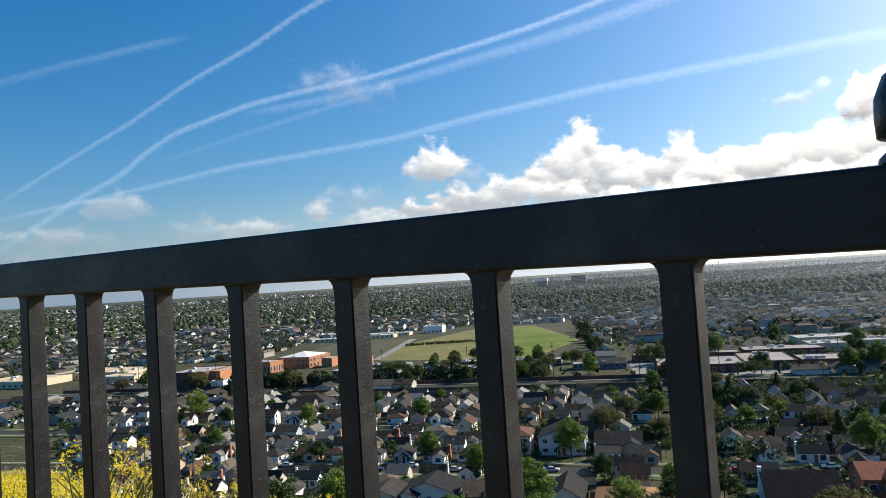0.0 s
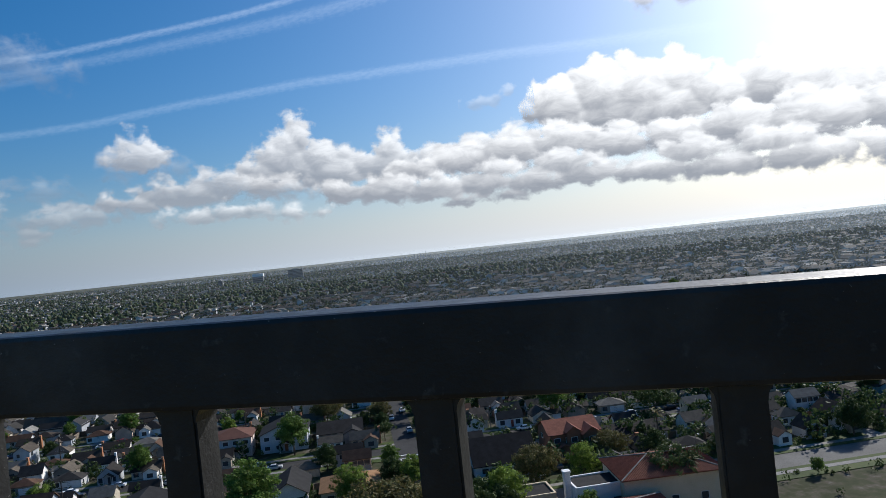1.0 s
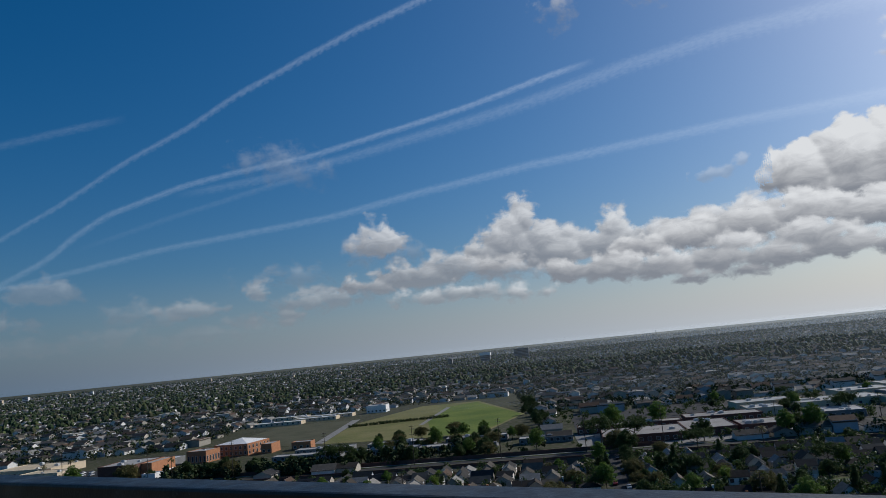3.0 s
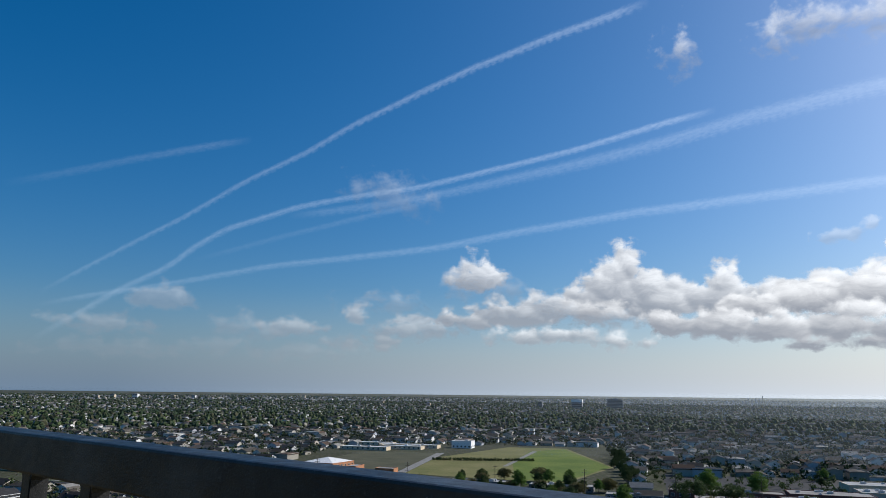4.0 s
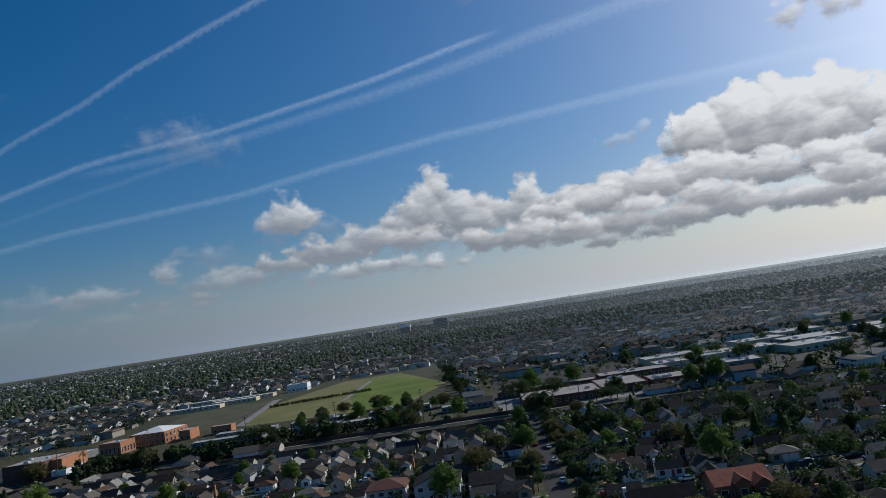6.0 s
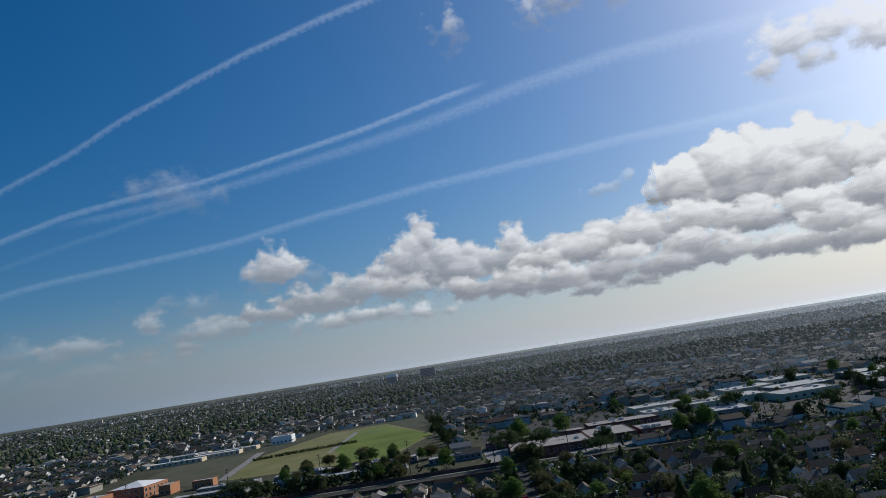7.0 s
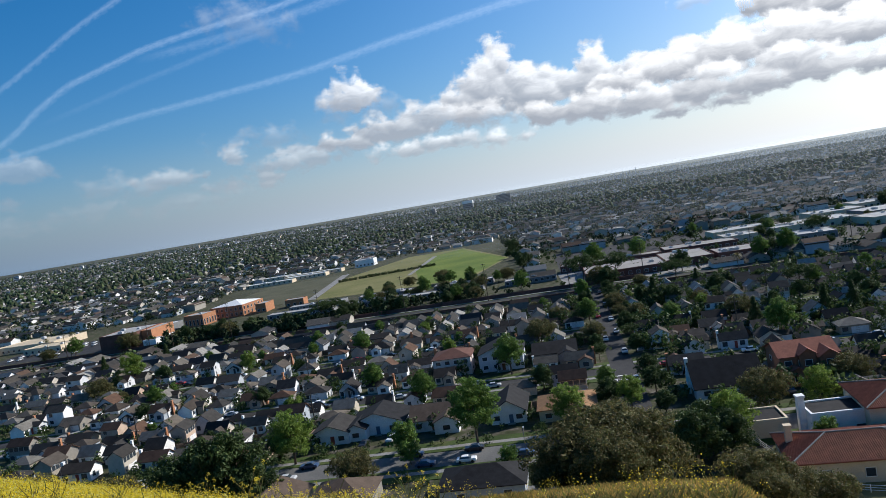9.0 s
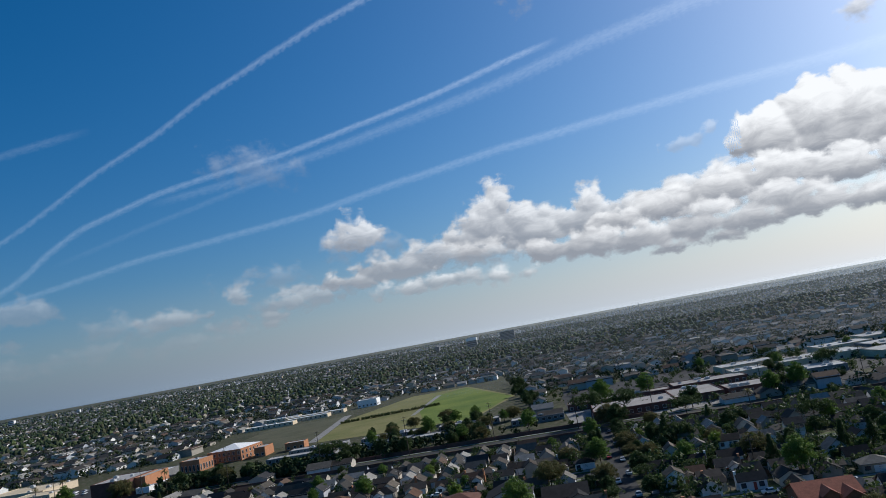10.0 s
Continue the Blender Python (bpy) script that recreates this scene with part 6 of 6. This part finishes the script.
# ---- garden shrubs and yard fences between the houses ----
def garden_shrubs():
    n = 2500
    u, v = rng.uniform(-230, 240, n), rng.uniform(101, 283, n)
    lines = np.array([110.5, 113.0, 127.5, 130.5, 143.2, 143.2, 157.0, 172.0, 184.3, 184.3, 195.5, 207.0, 218.5, 229.3, 241.2, 253.0, 264.5, 276.0])
    v = np.where(rng.random(n) < 0.85, rng.choice(lines, n) + rng.normal(scale=0.8, size=n), v)
    bad = (np.abs(u - CROSS_U) < 4.5) | (np.abs(u) > v * 0.95)
    for rv, half in ROADS:
        bad |= np.abs(v - rv) < half + 0.6
    x, y = u * K * GU.x + v * K * GV.x, u * K * GU.y + v * K * GV.y
    bad |= np.hypot(x, y) < 124
    x, y = x[~bad], y[~bad]
    m, per = len(x), 34
    size = rng.uniform(0.5, 1.7, m)
    d = rng.normal(size=(m, per, 3))
    d /= np.linalg.norm(d, axis=2, keepdims=True)
    p = np.stack([x, y, size * 0.7], -1)[:, None] + d * (size[:, None, None] * rng.uniform(0.4, 1.0, (m, per, 1)))
    p[..., 2] = np.abs(p[..., 2])
    p, d = p.reshape(-1, 3), d.reshape(-1, 3) + rng.normal(scale=0.4, size=(m * per, 3))
    t = np.cross(d, rng.normal(size=d.shape))
    t /= np.linalg.norm(t, axis=1, keepdims=True)
    b = np.cross(d, t)
    b /= np.linalg.norm(b, axis=1, keepdims=True)
    s = rng.uniform(0.14, 0.32, (len(p), 1))
    V = np.stack([p - t * s, p - b * s * 0.6, p + t * s, p + b * s * 0.6], 1).reshape(-1, 3)
    tagged(new("garden_shrubs", mesh_np("garden_shrubs", V, np.arange(len(V)).reshape(-1, 4), [LEAF_DARK])), "dark green garden shrubs and hedges between houses", "shrubs", kind="stuff")


garden_shrubs()
FENCE_WOOD = palette("weathered_boards", ((0.16, 0.12, 0.09), (0.22, 0.18, 0.14), (0.30, 0.28, 0.25), (0.12, 0.09, 0.065)), "island", spread=0.2, fine=6, relief=0.2)
for v in (143.2, 184.3, 195.5, 229.3, 241.2, 253.0, 264.5):
    bm = bmesh.new()
    lim = v * 0.9
    u = -lim
    while u < lim:
        if abs(u - CROSS_U) > 5:
            h = 1.7 + 0.15 * math.sin(u * 3.1)
            p0, p1 = street(u, v), street(u + 1.9, v)
            q0, q1 = street(u, v + 0.06), street(u + 1.9, v + 0.06)
            vs = [bm.verts.new((p.x, p.y, z)) for z in (0, h) for p in (p0, p1, q1, q0)]
            for f in ((3, 2, 1, 0), (4, 5, 6, 7), (0, 1, 5, 4), (1, 2, 6, 5), (2, 3, 7, 6), (3, 0, 4, 7)):
                bm.faces.new([vs[i] for i in f])
            if int(u * 10) % 7 < 2:
                w0, w1 = street(u, v - 5.2), street(u + 0.05, v - 5.2)
                vs = [bm.verts.new((p.x, p.y, z)) for z in (0, h) for p in (w0, w1, street(u + 0.05, v - 0.02), street(u, v - 0.02))]
                for f in ((3, 2, 1, 0), (4, 5, 6, 7), (0, 1, 5, 4), (1, 2, 6, 5), (2, 3, 7, 6), (3, 0, 4, 7)):
                    bm.faces.new([vs[i] for i in f])
        u += 1.93
    tagged(part("yard_fence", bm, FENCE_WOOD), "weathered board fence between back yards", "fence", kind="stuff")


# ---- clouds and trails, on the far sky ----
RADIUS = 4820.0


def on_sky(az, el, lift=0.0):
    az, el = np.radians(az), np.radians(el)
    r = RADIUS + lift
    return np.stack([r * np.sin(az) * np.cos(el), r * np.cos(az) * np.cos(el), EYE + r * np.sin(el)], -1)


def sky_mesh(name, A, E, fields, mat, label, category, lift=0.0):
    n, k = A.shape
    V = on_sky(A.ravel(), E.ravel(), lift)
    i, j = np.meshgrid(np.arange(n - 1), np.arange(k - 1), indexing="ij")
    F = np.stack([i * k + j, (i + 1) * k + j, (i + 1) * k + j + 1, i * k + j + 1], -1).reshape(-1, 4)
    F = F[(fields["amount"] + 0.8 + 0.9 * fields["softness"]).ravel()[F].max(1) > 0]   # no sheet where the air is clear
    me = mesh_np(name, V, F, [mat], smooth=True)
    pl = me.attributes.new("place", "FLOAT_VECTOR", "POINT")
    pl.data.foreach_set("vector", np.stack([fields["pu"].ravel(), fields["pv"].ravel(), np.zeros(n * k)], -1).astype(np.float32).ravel())
    for key in ("amount", "height", "thickness", "softness"):
        at_ = me.attributes.new(key, "FLOAT", "POINT")
        at_.data.foreach_set("value", fields[key].astype(np.float32).ravel())
    ob = new(name, me)
    ob.visible_shadow = False
    return tagged(ob, label, category, kind="structure")


def cloud(puffs, label, thick=1.0, lift=0.0, soft=0.35, lumps=9, bright=0.0, seed=1):
    """puffs: azimuth, elevation, half width and half height in degrees; smaller puffs crowd the upper rim of each."""
    q = np.random.default_rng(seed)
    P = [tuple(p) for p in puffs]
    for az, el, w, h in puffs:
        for _ in range(lumps):
            a = q.uniform(-0.35, math.pi + 0.35)
            k, s = q.uniform(0.45, 0.95), q.uniform(0.22, 0.5)
            P.append((az + w * k * math.cos(a), el + h * k * math.sin(a), max(w, h) * s * 0.7, h * s))
    P = np.array(P, float)
    pad = 1.0 + 2 * soft
    a0, a1 = (P[:, 0] - P[:, 2]).min() - pad, (P[:, 0] + P[:, 2]).max() + pad
    e0, e1 = max(0.4, (P[:, 1] - P[:, 3]).min() - pad), (P[:, 1] + P[:, 3]).max() + pad
    A, E_ = np.meshgrid(np.arange(a0, a1, 0.14), np.arange(e0, e1, 0.12), indexing="ij")
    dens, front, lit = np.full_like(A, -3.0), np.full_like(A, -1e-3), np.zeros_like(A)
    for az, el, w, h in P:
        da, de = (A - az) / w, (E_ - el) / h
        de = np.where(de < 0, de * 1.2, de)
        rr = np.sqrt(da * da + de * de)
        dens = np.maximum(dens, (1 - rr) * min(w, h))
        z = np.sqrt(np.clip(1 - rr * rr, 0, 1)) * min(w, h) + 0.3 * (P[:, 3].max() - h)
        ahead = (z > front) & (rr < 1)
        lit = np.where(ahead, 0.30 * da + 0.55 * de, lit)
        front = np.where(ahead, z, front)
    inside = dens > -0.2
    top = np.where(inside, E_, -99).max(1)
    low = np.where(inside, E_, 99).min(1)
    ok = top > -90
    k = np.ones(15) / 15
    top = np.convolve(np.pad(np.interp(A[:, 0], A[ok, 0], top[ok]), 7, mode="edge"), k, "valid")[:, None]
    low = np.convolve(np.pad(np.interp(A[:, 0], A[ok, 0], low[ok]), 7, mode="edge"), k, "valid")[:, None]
    for _ in range(2):   # soften the painted light
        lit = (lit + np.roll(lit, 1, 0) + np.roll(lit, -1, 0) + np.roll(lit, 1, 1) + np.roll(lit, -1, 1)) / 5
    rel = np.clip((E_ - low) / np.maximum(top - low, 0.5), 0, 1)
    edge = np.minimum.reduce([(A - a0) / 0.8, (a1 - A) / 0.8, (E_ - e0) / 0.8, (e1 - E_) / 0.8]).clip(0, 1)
    # height carries the painted shading: paler upwards, sunward and on puff tops
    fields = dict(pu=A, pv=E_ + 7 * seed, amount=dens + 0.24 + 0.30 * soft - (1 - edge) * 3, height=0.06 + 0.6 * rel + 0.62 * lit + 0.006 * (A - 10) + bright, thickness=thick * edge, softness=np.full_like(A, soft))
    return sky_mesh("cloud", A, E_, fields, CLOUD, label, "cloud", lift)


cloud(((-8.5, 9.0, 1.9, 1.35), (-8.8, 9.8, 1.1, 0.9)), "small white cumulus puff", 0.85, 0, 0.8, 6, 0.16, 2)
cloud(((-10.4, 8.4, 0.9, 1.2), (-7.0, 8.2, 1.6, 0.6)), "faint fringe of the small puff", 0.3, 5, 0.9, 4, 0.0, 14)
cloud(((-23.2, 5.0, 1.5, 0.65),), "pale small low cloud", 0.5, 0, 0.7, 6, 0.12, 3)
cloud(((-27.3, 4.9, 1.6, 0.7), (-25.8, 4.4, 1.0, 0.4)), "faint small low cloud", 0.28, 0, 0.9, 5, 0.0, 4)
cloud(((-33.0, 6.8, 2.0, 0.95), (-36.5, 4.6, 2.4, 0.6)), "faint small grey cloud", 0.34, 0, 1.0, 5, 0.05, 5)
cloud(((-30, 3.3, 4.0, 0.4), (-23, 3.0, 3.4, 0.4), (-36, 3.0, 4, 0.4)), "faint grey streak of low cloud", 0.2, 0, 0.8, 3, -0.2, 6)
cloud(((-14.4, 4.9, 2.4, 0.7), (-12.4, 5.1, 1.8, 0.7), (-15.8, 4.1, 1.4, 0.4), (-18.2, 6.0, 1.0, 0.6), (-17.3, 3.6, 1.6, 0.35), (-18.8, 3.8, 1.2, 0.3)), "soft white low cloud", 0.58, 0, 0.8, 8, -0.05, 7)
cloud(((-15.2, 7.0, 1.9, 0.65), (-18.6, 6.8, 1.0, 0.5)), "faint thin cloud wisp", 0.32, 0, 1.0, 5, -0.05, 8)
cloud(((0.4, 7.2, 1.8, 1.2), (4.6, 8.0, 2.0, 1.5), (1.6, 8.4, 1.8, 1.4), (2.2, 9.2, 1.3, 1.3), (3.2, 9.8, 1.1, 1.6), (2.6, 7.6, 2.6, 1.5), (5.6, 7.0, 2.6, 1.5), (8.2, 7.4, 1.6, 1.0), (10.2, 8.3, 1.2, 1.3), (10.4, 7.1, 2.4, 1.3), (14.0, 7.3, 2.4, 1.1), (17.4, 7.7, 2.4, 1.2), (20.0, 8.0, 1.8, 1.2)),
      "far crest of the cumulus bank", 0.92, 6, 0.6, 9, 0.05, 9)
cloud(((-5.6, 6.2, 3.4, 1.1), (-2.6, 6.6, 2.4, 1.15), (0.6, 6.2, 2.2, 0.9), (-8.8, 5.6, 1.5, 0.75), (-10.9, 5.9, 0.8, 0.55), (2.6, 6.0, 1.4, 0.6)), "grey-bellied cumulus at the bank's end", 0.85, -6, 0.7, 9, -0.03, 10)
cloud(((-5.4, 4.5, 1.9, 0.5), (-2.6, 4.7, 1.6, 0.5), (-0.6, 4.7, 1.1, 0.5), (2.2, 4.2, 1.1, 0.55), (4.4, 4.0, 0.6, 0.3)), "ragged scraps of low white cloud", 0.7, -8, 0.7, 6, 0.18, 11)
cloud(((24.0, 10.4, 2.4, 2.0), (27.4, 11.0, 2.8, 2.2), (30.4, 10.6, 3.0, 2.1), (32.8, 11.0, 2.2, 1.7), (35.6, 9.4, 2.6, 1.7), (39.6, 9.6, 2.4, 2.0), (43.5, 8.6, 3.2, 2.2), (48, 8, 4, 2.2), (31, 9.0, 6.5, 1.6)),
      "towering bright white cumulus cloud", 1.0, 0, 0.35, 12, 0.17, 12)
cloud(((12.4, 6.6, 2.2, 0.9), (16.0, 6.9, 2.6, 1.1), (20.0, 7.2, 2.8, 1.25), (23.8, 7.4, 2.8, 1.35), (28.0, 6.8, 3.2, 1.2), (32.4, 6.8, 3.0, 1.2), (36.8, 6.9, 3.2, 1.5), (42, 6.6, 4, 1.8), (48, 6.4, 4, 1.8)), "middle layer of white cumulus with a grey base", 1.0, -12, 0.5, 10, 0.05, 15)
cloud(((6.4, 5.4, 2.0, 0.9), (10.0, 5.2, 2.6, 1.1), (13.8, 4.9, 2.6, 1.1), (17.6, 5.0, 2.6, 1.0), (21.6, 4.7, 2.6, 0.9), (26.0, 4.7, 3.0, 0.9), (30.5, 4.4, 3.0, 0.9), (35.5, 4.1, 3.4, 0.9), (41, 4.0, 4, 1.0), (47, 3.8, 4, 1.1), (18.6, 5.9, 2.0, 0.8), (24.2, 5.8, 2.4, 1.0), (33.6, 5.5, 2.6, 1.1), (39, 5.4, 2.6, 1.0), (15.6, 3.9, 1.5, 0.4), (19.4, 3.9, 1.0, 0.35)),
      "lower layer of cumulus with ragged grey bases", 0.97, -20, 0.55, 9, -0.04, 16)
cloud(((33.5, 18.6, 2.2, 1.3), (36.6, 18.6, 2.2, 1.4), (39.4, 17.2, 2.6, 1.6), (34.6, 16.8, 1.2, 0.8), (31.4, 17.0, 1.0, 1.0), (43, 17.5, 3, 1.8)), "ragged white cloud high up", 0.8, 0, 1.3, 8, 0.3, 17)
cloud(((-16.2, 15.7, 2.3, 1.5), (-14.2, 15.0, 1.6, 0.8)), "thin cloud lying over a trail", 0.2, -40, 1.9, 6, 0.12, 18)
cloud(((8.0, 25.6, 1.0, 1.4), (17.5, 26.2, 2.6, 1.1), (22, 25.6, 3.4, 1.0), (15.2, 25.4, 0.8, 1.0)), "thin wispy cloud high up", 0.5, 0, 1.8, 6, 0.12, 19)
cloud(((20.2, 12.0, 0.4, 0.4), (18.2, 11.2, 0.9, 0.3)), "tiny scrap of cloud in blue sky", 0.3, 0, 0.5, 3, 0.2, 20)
# glowing sheet for the horizon haze, denser and whiter on the sun's side
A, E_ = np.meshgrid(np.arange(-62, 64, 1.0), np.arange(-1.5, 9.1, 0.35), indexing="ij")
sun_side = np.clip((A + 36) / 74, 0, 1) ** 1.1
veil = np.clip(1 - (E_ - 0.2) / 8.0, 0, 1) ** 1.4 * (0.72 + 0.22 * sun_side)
sky_mesh("painted_haze_bank", A, E_, dict(pu=A, pv=E_, amount=veil, height=sun_side, thickness=veil, softness=veil), PAINTED_HAZE, "glowing painted sheet of milky haze low over the horizon", "haze", 145.0)


def haze_sheet_material():
    """Added haze sheet, hardly seen: a little sunlight behind it scatters towards the eye."""
    m = bpy.data.materials.new("haze_sheet")
    m.use_nodes = True
    n, l = m.node_tree.nodes, m.node_tree.links
    n.remove(n["Principled BSDF"])
    am = n.new("ShaderNodeAttribute")
    am.attribute_name = "amount"
    lit, clear, mix = n.new("ShaderNodeBsdfTranslucent"), n.new("ShaderNodeBsdfTransparent"), n.new("ShaderNodeMixShader")
    lit.inputs["Color"].default_value = (0.75, 0.87, 1.0, 1)
    l.new(am.outputs["Fac"], mix.inputs["Fac"])
    l.new(clear.outputs[0], mix.inputs[1])
    l.new(lit.outputs[0], mix.inputs[2])
    l.new(mix.outputs[0], n["Material Output"].inputs["Surface"])
    return m


def add_haze_sheet(r, amount):
    az, el = np.radians(np.arange(-64, 66, 2.0)), np.arange(0, 9)
    top = EYE + r * math.radians(0.35)
    z0 = float(ground_z(0, r)) - 3
    A_, Q = np.meshgrid(az, el / 8.0, indexing="ij")
    V = np.stack([r * np.sin(A_), r * np.cos(A_), z0 + (top - z0) * Q], -1).reshape(-1, 3)
    n_, k_ = A_.shape
    i, j = np.meshgrid(np.arange(n_ - 1), np.arange(k_ - 1), indexing="ij")
    F = np.stack([i * k_ + j, (i + 1) * k_ + j, (i + 1) * k_ + j + 1, i * k_ + j + 1], -1).reshape(-1, 4)
    me = mesh_np("haze", V, F, [HAZE_SHEET], smooth=True)
    f = me.attributes.new("amount", "FLOAT", "POINT")
    # thickened towards the sun to stand in for the glare there
    f.data.foreach_set("value", (amount * np.clip((1 - Q) * (top - z0) / (top - EYE), 0, 1) ** 1.5 * (0.6 + 1.7 * np.clip((np.degrees(A_) + 12) / 55, 0, 1))).astype(np.float32).ravel())
    ob = new("haze", me)
    ob.visible_shadow = False
    tagged(ob, "added thin sheet standing in for bright haze over the plain", "haze", kind="structure")


HAZE_SHEET = haze_sheet_material()
for r, amount in ((700.0, 0.018), (1900.0, 0.03), (3200.0, 0.07), (4350.0, 0.05)):
    add_haze_sheet(r, amount)


def trail(points, w0, w1, label, thick=0.6, lift=20.0, wob=0.05):
    """A condensation trail through places on the sky (azimuth, elevation), with its width in degrees at each end."""
    P = np.array(points, float)
    s = np.concatenate([[0], np.cumsum(np.hypot(*np.diff(P, axis=0).T))])
    q = np.arange(0, s[-1], 0.12)
    az, el = np.interp(q, s, P[:, 0]), np.interp(q, s, P[:, 1])
    k = np.ones(19) / 19
    pad = lambda v: np.convolve(np.pad(v, 9, mode="reflect", reflect_type="odd"), k, "valid")
    az, el = pad(az), pad(el)
    d = np.stack([np.gradient(az), np.gradient(el)], -1)
    d /= np.linalg.norm(d, axis=1, keepdims=True)
    w = np.interp(q, [0, s[-1]], [w0, w1])[:, None]
    c = np.linspace(-1, 1, 9)[None]
    A, E_ = az[:, None] - d[:, 1:] * c * w, el[:, None] + d[:, :1] * c * w
    prof = (1 - np.abs(c) ** 1.6) * np.where(c > 0, 1.0, 0.85) + 0 * A
    tooth = np.clip(np.sin(q * 8.6 + 1.5 * np.sin(q * 1.3)), 0, 1)[:, None]   # the tufts that sink from the lower side
    ends = np.minimum(q / 3.0, (s[-1] - q) / 3.0).clip(0, 1)[:, None]
    fields = dict(pu=q[:, None] + 0 * A, pv=c * w * 2.2 + 0 * q[:, None], amount=prof * 0.95 - 0.22 - wob * tooth * (c < 0.0), height=0 * A, softness=0.9 + 0 * A, thickness=thick * ends * (prof.clip(0, 1) ** 0.8) * np.interp(q, [0, s[-1]], [0.2, 0.66])[:, None])
    sky_mesh("vapour_trail", A, E_, fields, TRAIL, label, "vapour trail", lift)


trail(((-41, 3.4), (-37.6, 5.9), (-35.4, 7.5), (-32.6, 9.1), (-30.9, 10.7), (-28.6, 12.3), (-23.1, 14.4), (-18.8, 15.4), (-13.5, 16.3), (-7.5, 17.7), (-0.5, 19.1), (5.9, 20.5), (10.6, 21.2)), 0.4, 0.45, "bright thin vapour trail in blue sky", 0.46)
trail(((-24, 13.6), (-16.1, 14.9), (-12.5, 15.6), (-5.2, 17.1), (4.0, 18.7), (12.9, 20.3), (21.0, 21.0), (27.0, 20.8), (36, 20.0)), 0.5, 1.3, "broad spread vapour trail", 0.38, 40, 0.1)
trail(((-41, 6.6), (-37.8, 8.9), (-34.6, 11.1), (-31.8, 12.9), (-27.3, 16.1), (-22.4, 18.8), (-19.0, 21.0), (-13.6, 23.6), (-8.9, 25.6), (-2.2, 27.7), (6, 29.5)), 0.28, 0.6, "ragged straight vapour trail", 0.40, 60, 0.2)
trail(((-41, 5.8), (-37.7, 6.7), (-34.5, 7.4), (-30.7, 8.3), (-24.9, 9.7), (-18.7, 10.6), (-12.0, 11.5), (-5.2, 12.8), (3.9, 14.0), (12.5, 14.5), (20.5, 14.7), (26.4, 14.5), (32.5, 14.3), (46, 13.4), (52, 12.6)), 0.32, 0.95, "long widening vapour trail", 0.42, 80)
trail(((-44, 13.8), (-38.4, 15.8), (-35.7, 16.8), (-30.8, 18.3), (-27, 19.3)), 0.5, 0.5, "faint old vapour trail in blue sky", 0.14, 100)
trail(((36, 9.4), (42.0, 10.0), (50, 10.2)), 0.3, 0.4, "thin short faint vapour trail", 0.35, 120)
trail(((-31, 9.7), (-24, 12.1), (-17.4, 14.0), (-12, 15.2)), 0.35, 0.45, "faint thin vapour trail in blue sky", 0.12, 140)
